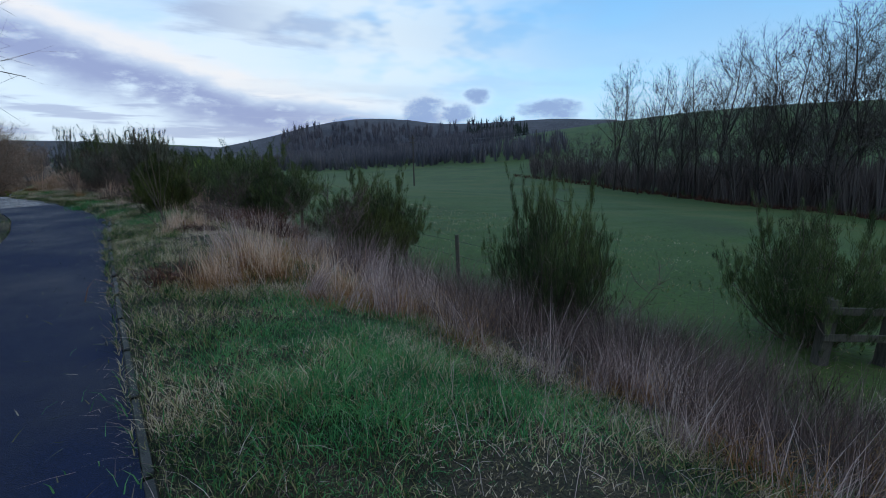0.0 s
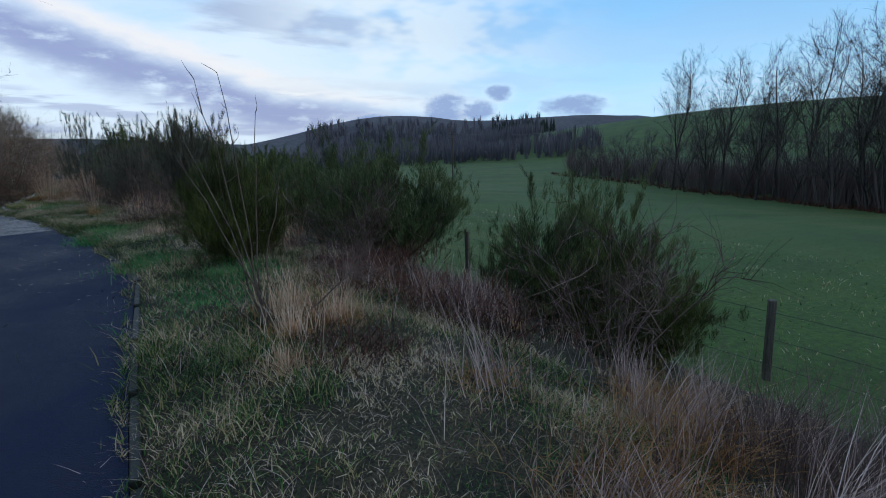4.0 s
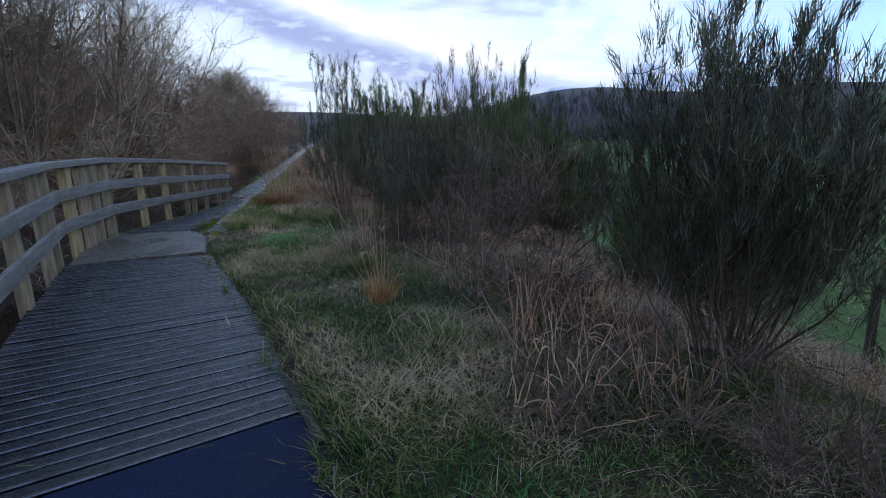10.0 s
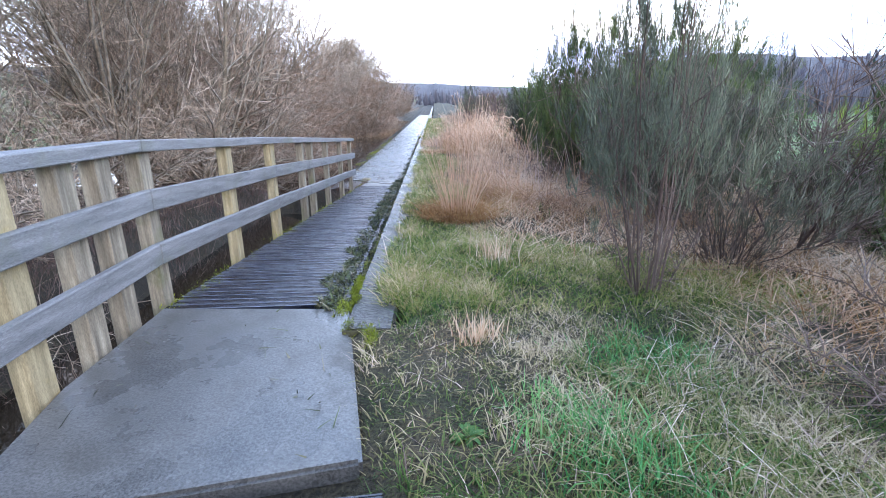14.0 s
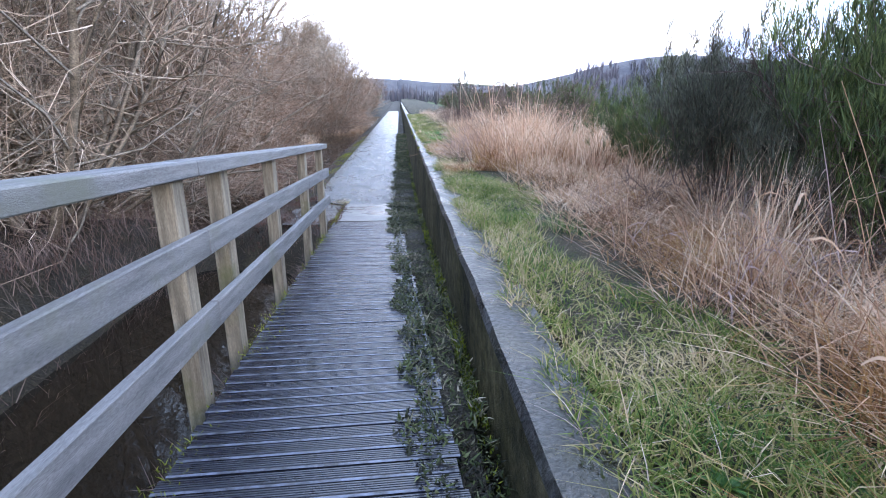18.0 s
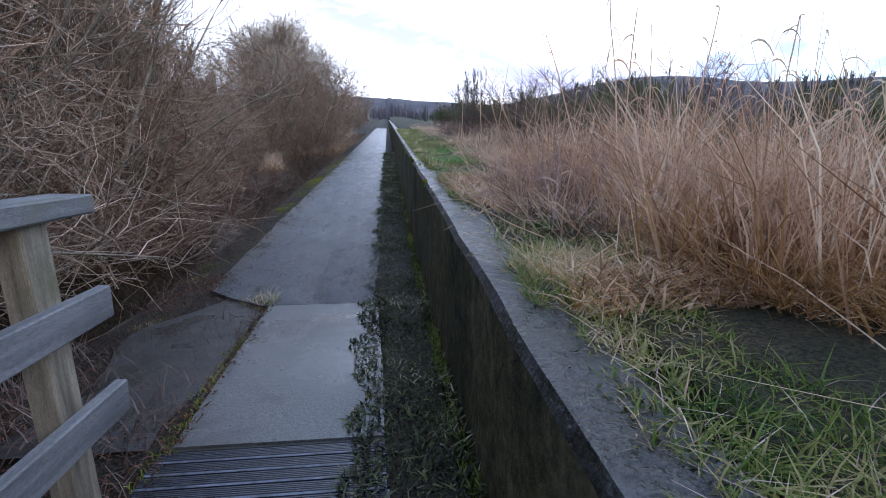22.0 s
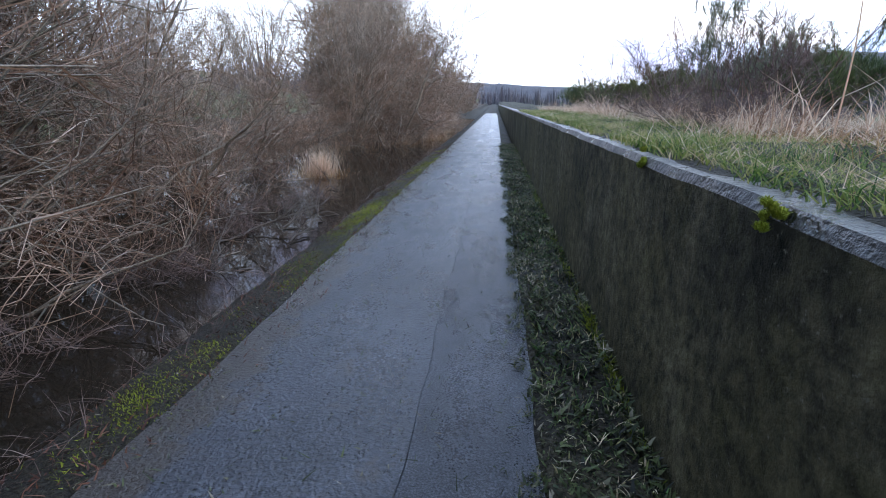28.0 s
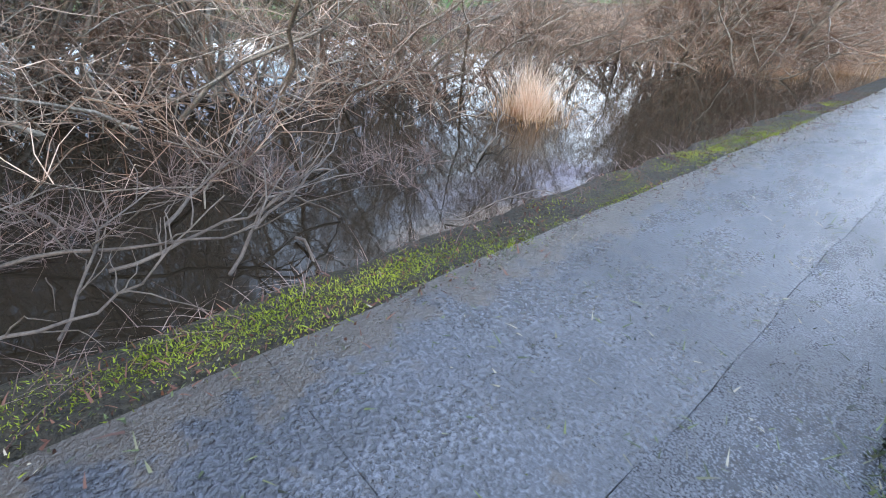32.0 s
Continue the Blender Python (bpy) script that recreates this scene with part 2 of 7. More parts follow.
def leafy(name, stops, rough=0.65, broad=1.2, spread=0.35, patchy=1.5, thin=0.0):
    """Blades, twigs and leaves: colour varies from piece to piece and from patch to patch."""
    m, nt, b = shade(name, rough, spec=0.3)
    g = nt.nodes.new("ShaderNodeNewGeometry")
    patch = tex_noise(nt, broad, 3)
    add = nt.nodes.new("ShaderNodeMath")
    add.operation = "MULTIPLY_ADD"
    nt.links.new(g.outputs["Random Per Island"], add.inputs[0])
    add.inputs[1].default_value = spread
    sub = nt.nodes.new("ShaderNodeMath")
    sub.operation = "MULTIPLY_ADD"
    nt.links.new(patch, sub.inputs[0])
    sub.inputs[1].default_value, sub.inputs[2].default_value = patchy, 0.5 - patchy / 2 - spread / 2
    nt.links.new(sub.outputs[0], add.inputs[2])
    col = ramp_color(nt, add.outputs[0], stops)
    nt.links.new(col, b.inputs["Base Color"])
    if thin:                                    # thin blades let light through
        tr = nt.nodes.new("ShaderNodeBsdfTranslucent")
        nt.links.new(col, tr.inputs[0])
        mx = nt.nodes.new("ShaderNodeMixShader")
        mx.inputs[0].default_value = thin
        nt.links.new(b.outputs[0], mx.inputs[1])
        nt.links.new(tr.outputs[0], mx.inputs[2])
        nt.links.new(mx.outputs[0], nt.nodes["Material Output"].inputs[0])
    return m


# navy base colour: blue sky reflected in the wet asphalt is painted in
ASPHALT = stained("wet_asphalt_sky_tinted", [(0.3, (0.006, 0.012, 0.036)), (0.7, (0.012, 0.022, 0.064))], 0.9, 140, 0.6, 0.9, 0.006, spec=0.14, rrange=(0.5, 0.75), grain=(0.5, 1.5))


def wet_tar(name, dark, light, mud, edge, fine, rough):
    """Wet tar with aggregate grain, shining damp patches and mud creeping in from its edge."""
    m, nt, b = shade(name, 0.3, spec=0.75)
    geo = nt.nodes.new("ShaderNodeNewGeometry")
    sp = nt.nodes.new("ShaderNodeSeparateXYZ")
    nt.links.new(geo.outputs["Position"], sp.inputs[0])
    broad, mid, grain = tex_noise(nt, 0.7, 5, 0.6), tex_noise(nt, 4.5, 6, 0.65), tex_noise(nt, fine, 3, 0.65)
    col = mixc(nt, 1.0, ramp_color(nt, broad, [(0.32, dark), (0.68, light)]), ramp_color(nt, mid, [(0.3, (0.7, 0.7, 0.7)), (0.7, (1.3, 1.3, 1.3))]), "MULTIPLY")
    col = mixc(nt, 1.0, col, ramp_color(nt, grain, [(0.34, (0.22, 0.22, 0.22)), (0.5, (0.85, 0.85, 0.85)), (0.64, (2.4, 2.35, 2.2))]), "MULTIPLY")
    if mud:
        r = nt.nodes.new("ShaderNodeMapRange")
        r.inputs["From Min"].default_value, r.inputs["From Max"].default_value = edge + 0.75, edge - 0.1
        nt.links.new(sp.outputs[0], r.inputs[0])
        a = nt.nodes.new("ShaderNodeMath")
        a.operation = "MULTIPLY_ADD"
        nt.links.new(mid, a.inputs[0])
        a.inputs[1].default_value = 1.4
        nt.links.new(r.outputs[0], a.inputs[2])
        col = mixc(nt, ramp_color(nt, a.outputs[0], [(0.85, (0, 0, 0)), (1.5, (1, 1, 1))]), col, mud)
    nt.links.new(col, b.inputs["Base Color"])
    q = nt.nodes.new("ShaderNodeMath")
    q.operation = "MULTIPLY_ADD"
    nt.links.new(tex_noise(nt, 1.6, 6, 0.7, (1.6, 0.6, 1)), q.inputs[0])
    q.inputs[1].default_value = 1.0
    nt.links.new(ramp_color(nt, grain, [(0.4, (0.0, 0.0, 0.0)), (0.62, (0.16, 0.16, 0.16))]), q.inputs[2])
    r2 = nt.nodes.new("ShaderNodeMapRange")
    r2.inputs["From Min"].default_value, r2.inputs["From Max"].default_value = 0.38, 0.72
    r2.inputs["To Min"].default_value, r2.inputs["To Max"].default_value = rough
    nt.links.new(q.outputs[0], r2.inputs[0])
    nt.links.new(r2.outputs[0], b.inputs["Roughness"])
    bumped(nt, b, grain, 1.0, 0.016)
    return m


ASPHALT_OLD = wet_tar("worn_damp_asphalt", (0.014, 0.016, 0.023), (0.046, 0.049, 0.062), (0.045, 0.034, 0.026), -2.7, 48, (0.14, 0.5))
CONCRETE = stained("wet_concrete", [(0.3, (0.055, 0.055, 0.055)), (0.7, (0.15, 0.145, 0.14))], 1.6, 90, 0.4, 0.5, 0.003, second=(1.7, 0.5, 0.7, (0.05, 0.045, 0.038)), rrange=(0.15, 0.5), grain=(0.6, 1.4))
KERB = stained("mossy_edging_concrete", [(0.3, (0.012, 0.014, 0.01)), (0.55, (0.03, 0.03, 0.025)), (0.75, (0.075, 0.072, 0.064))], 4.0, 80, 0.6, 0.6, 0.006, grain=(0.5, 1.5))
# blue sky mirrored in the wet boards is tinted into their base colour
BOARD = stained("weathered_wet_decking_sky_tinted", [(0.3, (0.005, 0.006, 0.012)), (0.7, (0.021, 0.024, 0.042))], 2.5, 60, 0.35, 0.4, 0.002, stretch=(1, 12, 1), spec=0.7, rrange=(0.16, 0.4), second=(0.8, 0.6, 0.8, (0.012, 0.015, 0.012)))
RAIL = stained("weathered_grey_rail", [(0.3, (0.11, 0.11, 0.116)), (0.7, (0.27, 0.267, 0.275))], 2.2, 55, 0.65, 0.5, 0.003, stretch=(12, 1, 12), obj=True, grain=(0.6, 1.3), second=(1.5, 0.54, 0.72, (0.15, 0.155, 0.12)))
POST = stained("weathered_grey_brown_post", [(0.3, (0.12, 0.1, 0.075)), (0.55, (0.28, 0.235, 0.175)), (0.7, (0.42, 0.36, 0.275))], 2.2, 50, 0.75, 0.4, 0.003, stretch=(12, 12, 1.2), second=(2.6, 0.55, 0.72, (0.12, 0.12, 0.05)))
POST_OCHRE = stained("ochre_algae_stained_post", [(0.3, (0.2, 0.16, 0.09)), (0.55, (0.4, 0.32, 0.19)), (0.7, (0.55, 0.45, 0.28))], 2.2, 50, 0.75, 0.4, 0.003, stretch=(12, 12, 1.2), second=(2.6, 0.5, 0.7, (0.34, 0.25, 0.07)))
SOIL = stained("damp_earth_and_litter", [(0.3, (0.014, 0.011, 0.008)), (0.55, (0.032, 0.026, 0.016)), (0.75, (0.06, 0.05, 0.03))], 2.0, 45, 0.75, 1.0, 0.04, grain=(0.35, 1.8), rrange=(0.6, 0.95), spec=0.3)
MOSS = leafy("yellow_green_moss", [(0.1, (0.06, 0.08, 0.01)), (0.5, (0.2, 0.24, 0.02)), (0.9, (0.4, 0.43, 0.05))], thin=0.25)
LITTER = leafy("leaf_litter", [(0.05, (0.012, 0.012, 0.008)), (0.4, (0.045, 0.06, 0.02)), (0.62, (0.1, 0.125, 0.04)), (0.82, (0.14, 0.125, 0.075)), (1.0, (0.36, 0.31, 0.23))], broad=1.5, spread=0.9)
GRASS = leafy("winter_grass", [(0.0, (0.016, 0.04, 0.012)), (0.25, (0.07, 0.18, 0.05)), (0.42, (0.18, 0.28, 0.08)), (0.54, (0.34, 0.29, 0.12)), (0.72, (0.52, 0.41, 0.24)), (1.0, (0.85, 0.7, 0.5))], broad=1.3, spread=0.8, patchy=2.6, thin=0.35)
MEADOW = leafy("yellowed_rank_grass", [(0.0, (0.025, 0.07, 0.015)), (0.3, (0.1, 0.17, 0.04)), (0.5, (0.21, 0.23, 0.075)), (0.68, (0.34, 0.28, 0.15)), (1.0, (0.64, 0.52, 0.36))], broad=1.4, spread=0.75, patchy=2.6, thin=0.3)
BANKGRASS = leafy("yellow_green_bank_grass", [(0.0, (0.035, 0.09, 0.02)), (0.3, (0.15, 0.23, 0.045)), (0.5, (0.29, 0.32, 0.09)), (0.68, (0.42, 0.35, 0.16)), (1.0, (0.72, 0.57, 0.37))], broad=1.4, spread=0.75, patchy=2.2, thin=0.4)
MOSSGRASS = leafy("yellow_mossy_grass", [(0.05, (0.06, 0.07, 0.012)), (0.5, (0.2, 0.2, 0.04)), (0.95, (0.42, 0.38, 0.13))], broad=1.6, spread=0.6, thin=0.3)
STRAW = leafy("dead_straw", [(0.05, (0.32, 0.18, 0.1)), (0.3, (0.62, 0.4, 0.265)), (0.6, (0.84, 0.62, 0.45)), (0.95, (0.93, 0.8, 0.64))], broad=0.9, spread=0.65, thin=0.5)
REED = leafy("orange_tan_dead_reeds", [(0.05, (0.16, 0.08, 0.045)), (0.3, (0.48, 0.28, 0.175)), (0.6, (0.82, 0.56, 0.39)), (0.95, (0.95, 0.8, 0.62))], broad=1.3, spread=0.8, thin=0.45)
STALK = leafy("pinkish_dead_stalks", [(0.05, (0.1, 0.062, 0.055)), (0.4, (0.39, 0.27, 0.245)), (0.7, (0.69, 0.52, 0.47)), (1.0, (0.9, 0.75, 0.67))], broad=0.8, spread=0.7, thin=0.25)
BRAMBLE = leafy("purple_brown_bramble", [(0.1, (0.055, 0.034, 0.03)), (0.5, (0.14, 0.092, 0.078)), (0.9, (0.3, 0.215, 0.18))], broad=0.8, spread=0.5)
RUST = leafy("orange_dead_tussock", [(0.05, (0.16, 0.07, 0.03)), (0.4, (0.34, 0.17, 0.065)), (0.7, (0.52, 0.31, 0.13)), (1.0, (0.74, 0.5, 0.26))], broad=0.8, spread=0.6, thin=0.35)
BRACKEN = leafy("red_brown_dead_bracken", [(0.1, (0.03, 0.014, 0.01)), (0.5, (0.09, 0.036, 0.024)), (0.9, (0.2, 0.09, 0.055))], broad=0.8, spread=0.6)
BROOM = leafy("broom_twigs", [(0.05, (0.02, 0.034, 0.013)), (0.5, (0.07, 0.1, 0.034)), (0.95, (0.21, 0.25, 0.08))], broad=1.1, spread=0.5)
BROOM_OLIVE = leafy("olive_broom_twigs", [(0.05, (0.02, 0.03, 0.008)), (0.5, (0.066, 0.085, 0.02)), (0.95, (0.19, 0.21, 0.055))], broad=1.5, spread=0.7)
BROOM_BROWN = leafy("brownish_broom_twigs", [(0.05, (0.03, 0.03, 0.022)), (0.5, (0.1, 0.1, 0.07)), (0.95, (0.25, 0.25, 0.18))], broad=1.2, spread=0.7)
BROOM_PALE = leafy("pale_broom_twigs", [(0.1, (0.06, 0.07, 0.05)), (0.5, (0.135, 0.15, 0.105)), (0.9, (0.28, 0.3, 0.2))], broad=0.9, spread=0.5, thin=0.3)
BROOM_YELLOW = leafy("yellow_green_broom_twigs", [(0.1, (0.09, 0.14, 0.02)), (0.5, (0.2, 0.28, 0.04)), (0.9, (0.34, 0.42, 0.1))], broad=0.9, spread=0.5, thin=0.3)
BARK = stained("damp_bark", [(0.3, (0.11, 0.088, 0.066)), (0.7, (0.34, 0.28, 0.215))], 6, 70, 0.85, 0.5, 0.005, obj=True, grain=(0.55, 1.5))
TWIG = leafy("bare_winter_twigs", [(0.05, (0.1, 0.064, 0.05)), (0.5, (0.39, 0.285, 0.215)), (0.95, (0.7, 0.56, 0.44))], broad=0.45, spread=0.7)
TWIG_RUST = leafy("rust_brown_willow_twigs", [(0.05, (0.07, 0.038, 0.026)), (0.5, (0.25, 0.15, 0.1)), (0.95, (0.52, 0.37, 0.27))], broad=0.45, spread=0.7)
FARTWIG = leafy("far_bare_twigs", [(0.1, (0.07, 0.055, 0.055)), (0.9, (0.2, 0.16, 0.15))], broad=0.1)
DARKBARK = stained("far_dark_bark", [(0.3, (0.025, 0.021, 0.02)), (0.7, (0.07, 0.058, 0.05))], 2, 20, 0.9, 0.4, 0.02, obj=True)
LUSH = leafy("lush_green_grass", [(0.1, (0.035, 0.15, 0.05)), (0.5, (0.1, 0.34, 0.11)), (0.9, (0.26, 0.5, 0.18))], broad=1.5, spread=0.6, thin=0.35)
SHRUBWOOD = leafy("brown_shrub_stems", [(0.1, (0.06, 0.042, 0.034)), (0.5, (0.16, 0.115, 0.09)), (0.9, (0.32, 0.25, 0.2))], broad=0.8, spread=0.6)
WETLEAF = leafy("wet_dead_leaf", [(0.1, (0.012, 0.011, 0.013)), (0.6, (0.035, 0.03, 0.035)), (0.95, (0.08, 0.07, 0.075))], 0.4, spread=0.9)
WETMUD = stained("wet_brown_mud", [(0.3, (0.014, 0.012, 0.011)), (0.7, (0.045, 0.038, 0.034))], 2.2, 70, 0.4, 0.8, 0.008, rrange=(0.15, 0.6), grain=(0.4, 1.7))
# worn board edge, with reflected sky painted in as a pale blue line
WORN_GLINT_RIDGE, nt, b = shade("worn_ridge_sky_glint", 0.4)
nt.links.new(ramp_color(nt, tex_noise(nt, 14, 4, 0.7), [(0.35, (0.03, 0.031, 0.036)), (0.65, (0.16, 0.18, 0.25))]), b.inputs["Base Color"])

# ---- plan ----
# x to the right, y along the walk, z up; the retaining wall's face is x = 0 and begins at y = 0
PY = [-60, -25, -16, -9, -6, -3, 0.35, 9.9, 12.2, 16, 400]
PZ = [-0.6, -0.42, -0.33, -0.13, -0.08, 0.0, 0.0, -0.82, -1.03, -1.21, -1.21]
RY = [-60, -25, -16, -12, -9.3, -8, -6, -4.4, -0.8, 0.0, 9.9, 12.2, 13.0, 400]
RX = [1.6, 2.2, 2.3, 2.38, 2.5, 2.33, 1.96, 1.44, 0.18, -0.05, -0.42, -0.5, -0.53, -0.53]
LY = [-60, -25, -10, -8, -6.5, -5, -2.7, -0.8, 0.4, 9.9, 12.2, 12.7, 16, 400]
LX = [0.1, 0.75, 1.0, 0.84, 0.6, 0.2, -0.55, -1.1, -1.15, -1.4, -1.5, -2.2, -2.4, -2.4]
WATER_Z = -1.40
WALL_TOP, WALL_W = 0.03, 0.28


def zpath(y):
    return np.interp(y, PY, PZ)


def xr(y):
    return np.interp(y, RY, RX)


def xl(y):
    return np.interp(y, LY, LX)


def smooth(a, lo, hi):
    k = np.clip((a - lo) / (hi - lo), 0, 1)
    return k * k * (3 - 2 * k)


def waves(x, y, s, seed=0.0):
    """Soft uneven ground, -1 to 1."""
    return (np.sin(x * s + 1.7 * np.sin(y * s * 0.6 + seed) + seed) + np.sin(y * s * 1.13 - 1.3 * np.sin(x * s * 0.7 + seed * 2)) +
            np.sin((x + y) * s * 1.9 + seed * 3) * 0.5) / 2.5


def hills(x, y):
    d = np.hypot(x, y)
    z = 0.0
    for cx, cy, sx, sy, rot, h in ((330, 640, 230, 110, 20, 41), (520, 420, 260, 120, -38, 38), (330, 120, 120, 260, 0, 30), (900, 700, 400, 300, 0, 70),
                                   (40, 1100, 420, 160, 0, 42), (-500, 800, 300, 300, 0, 24), (-700, 200, 400, 500, 0, 22), (300, -600, 600, 300, 0, 50)):
        a = radians(rot)
        u, v = (x - cx) * math.cos(a) + (y - cy) * math.sin(a), -(x - cx) * math.sin(a) + (y - cy) * math.cos(a)
        z = z + h * np.exp(-(u / sx) ** 2 - (v / sy) ** 2)
    return z * smooth(d, 70, 260)


def ground_z(x, y):
    x, y = np.asarray(x, float), np.asarray(y, float)
    zp = zpath(y)
    rgt, lft = xr(y), xl(y)
    # bank on the field side
    edge = np.where(y > 0.0, WALL_W, rgt)
    s = x - edge
    w = np.interp(y, [-25, -10, -4, 2, 12, 40], [1.5, 1.6, 2.4, 3.4, 5.0, 6.0])
    zt = np.interp(y, [-25, -16, -9, -4, 0, 400], [-0.36, -0.27, -0.06, 0.05, 0.02, 0.03])
    toe = 5.5
    right = zt - 1.75 * smooth(s, w - 0.6, w + toe) - 3.9 * smooth(s, w + 2, 75) + 0.05 * waves(x, y, 2.1) * smooth(s, 0.1, 0.8) + \
        0.02 * waves(x, y, 9.0, 1.0) * smooth(s, 0.05, 0.3)
    # ditch, water and far bank on the other side
    q = lft - x
    dry = zp + 0.0 - 1.4 * smooth(q, 0.5, 4.5) + 0.06 * waves(x, y, 1.9, 2.0) * smooth(q, 0.1, 1)
    qs = np.minimum(lft, -2.25) - x
    k2 = smooth(y, 8.6, 10.2)
    wet = (zp - 0.12 - smooth(q, -0.1, 0.9) * (zp - 0.12 + 1.8)) * (1 - k2) + \
        (zp - 0.02 - 0.04 * smooth(q, 0.0, 0.2) - 0.04 * smooth(qs, 0.1, 0.5) - 0.62 * smooth(qs, 0.35, 1.5)) * k2
    wet = wet + 0.03 * waves(x, y, 5.0, 4.0) * smooth(q, 0.1, 0.6)
    far = smooth(-x, 12.5, 17) * 1.1 + np.maximum(-x - 16, 0) * 0.045
    reed_bank = smooth(y, 33, 40) * smooth(-x, 4.6, 5.6) * 0.8
    inner = smooth(-x, 2.9, 4.4) * (1 - smooth(y, 9, 13)) * 0.95
    wet = wet + far + reed_bank + inner
    k = smooth(y, -5.0, -2.0)
    left = dry * (1 - k) + wet * k
    left = np.where((y <= -2), left + np.maximum(-x - 16, 0) * 0.045 * (1 - k), left)
    right = right - 0.10 * (1 - smooth(s, 0.0, 0.16)) * (y <= 0.0)
    mid = np.where((y > 0.0) & (x > rgt), zp + 0.0 + 0.02 * waves(x, y, 7, 5.0), zp - 0.07)
    z = np.where(x > edge, right, np.where(x < lft, left, mid))
    z = np.where((y > 0.0) & (x > -0.02) & (x <= WALL_W + 0.05), zp - 0.3, z)
    return z + hills(x, y)


# ---- mesh helpers ----


def mesh_np(name, verts, faces, mat, parent=None, label="", smoothed=False):
    """One mesh object out of arrays of places and of triangles or quads."""
    verts, faces = np.asarray(verts, np.float32), np.asarray(faces, np.int32)
    me = bpy.data.meshes.new(name)
    me.vertices.add(len(verts))
    me.vertices.foreach_set("co", verts.ravel())
    n = faces.shape[1]
    me.loops.add(faces.size)
    me.loops.foreach_set("vertex_index", faces.ravel())
    me.polygons.add(len(faces))
    me.polygons.foreach_set("loop_start", np.arange(0, faces.size, n, dtype=np.int32))
    me.polygons.foreach_set("use_smooth", np.full(len(faces), smoothed))
    me.update(calc_edges=True)
    me.materials.append(mat)
    ob = new(name, me)
    if parent:
        ob.parent = parent
    if label:
        tagged(ob, label)
    return ob


def part(name, bm, mat, parent=None, label=""):
    me = bpy.data.meshes.new(name)
    bm.to_mesh(me)
    bm.free()
    me.materials.append(mat)
    ob = new(name, me)
    if parent:
        ob.parent = parent
    if label:
        tagged(ob, label)
    return ob


def box(sx, sy, sz, bevel=0.0, m=None, jitter=0.0):
    bm = bmesh.new()
    bmesh.ops.create_cube(bm, size=1, matrix=Matrix.Diagonal((sx, sy, sz, 1)))
    if bevel:
        bmesh.ops.bevel(bm, geom=bm.edges[:], offset=bevel, segments=1, affect="EDGES")
    if jitter:
        for v in bm.verts:
            v.co += Vector((random.uniform(-1, 1), random.uniform(-1, 1), random.uniform(-1, 1))) * jitter
    if m:
        bm.transform(m)
    return bm


def ribbon(ys, left, right, zt, thick, name, mat, parent=None, label="", skew=None):
    """A slab that follows the way, from its left to its right edge, with sides."""
    n = len(ys)
    v = []
    for y in ys:
        a, b, z = left(y), right(y), zt(y)
        ks = np.linspace(0, 1, 9)
        crown = 0.006 * (1 - (2 * ks - 1) ** 2)
        sk = skew(y) if skew else 0.0
        top = [(a + (b - a) * k, y + (k - 0.5) * (b - a) * sk, z + c) for k, c in zip(ks, crown)]
        v += [(a, top[0][1], z - thick)] + top + [(b, top[-1][1], z - thick)]
    m = 11
    f = [(i * m + j, i * m + j + 1, (i + 1) * m + j + 1, (i + 1) * m + j) for i in range(n - 1) for j in range(m - 1)]
    return mesh_np(name, v, f, mat, parent, label, False)


def blades(px, py, pz, height, width, rng, lean=0.35, bend=0.5, toward=None):
    """Arrays of bent blades, each two quads and a tip, standing at the places given."""
    n = len(px)
    a = rng.uniform(0, 2 * np.pi, n)
    l = np.abs(rng.normal(lean, lean * 0.5, n))
    dx, dy = np.cos(a) * l, np.sin(a) * l
    if toward is not None:
        dx, dy = dx + toward[0], dy + toward[1]
    b = rng.uniform(0, 2 * np.pi, n)
    wx, wy = np.cos(b) * width / 2, np.sin(b) * width / 2
    h = height
    v = np.empty((n, 5, 3))
    k1, k2 = 0.5, 1.0
    bx, by = dx * h, dy * h
    for i, (k, sgn) in enumerate(((0, -1), (0, 1), (k1, -0.7), (k1, 0.7))):
        off = k * (1 - bend) + k * k * bend
        v[:, i, 0], v[:, i, 1], v[:, i, 2] = px + bx * off + wx * sgn, py + by * off + wy * sgn, pz + h * k * (1 - 0.25 * bend * k * np.minimum(l, 1))
    v[:, 4, 0], v[:, 4, 1], v[:, 4, 2] = px + bx, py + by, pz + h * (1 - 0.35 * bend * np.minimum(l, 1))
    base = (np.arange(n) * 5)[:, None]
    f = np.concatenate([base + np.array([[0, 1, 3]]), base + np.array([[0, 3, 2]]), base + np.array([[2, 3, 4]])], 1).reshape(-1, 3)
    return v.reshape(-1, 3), f


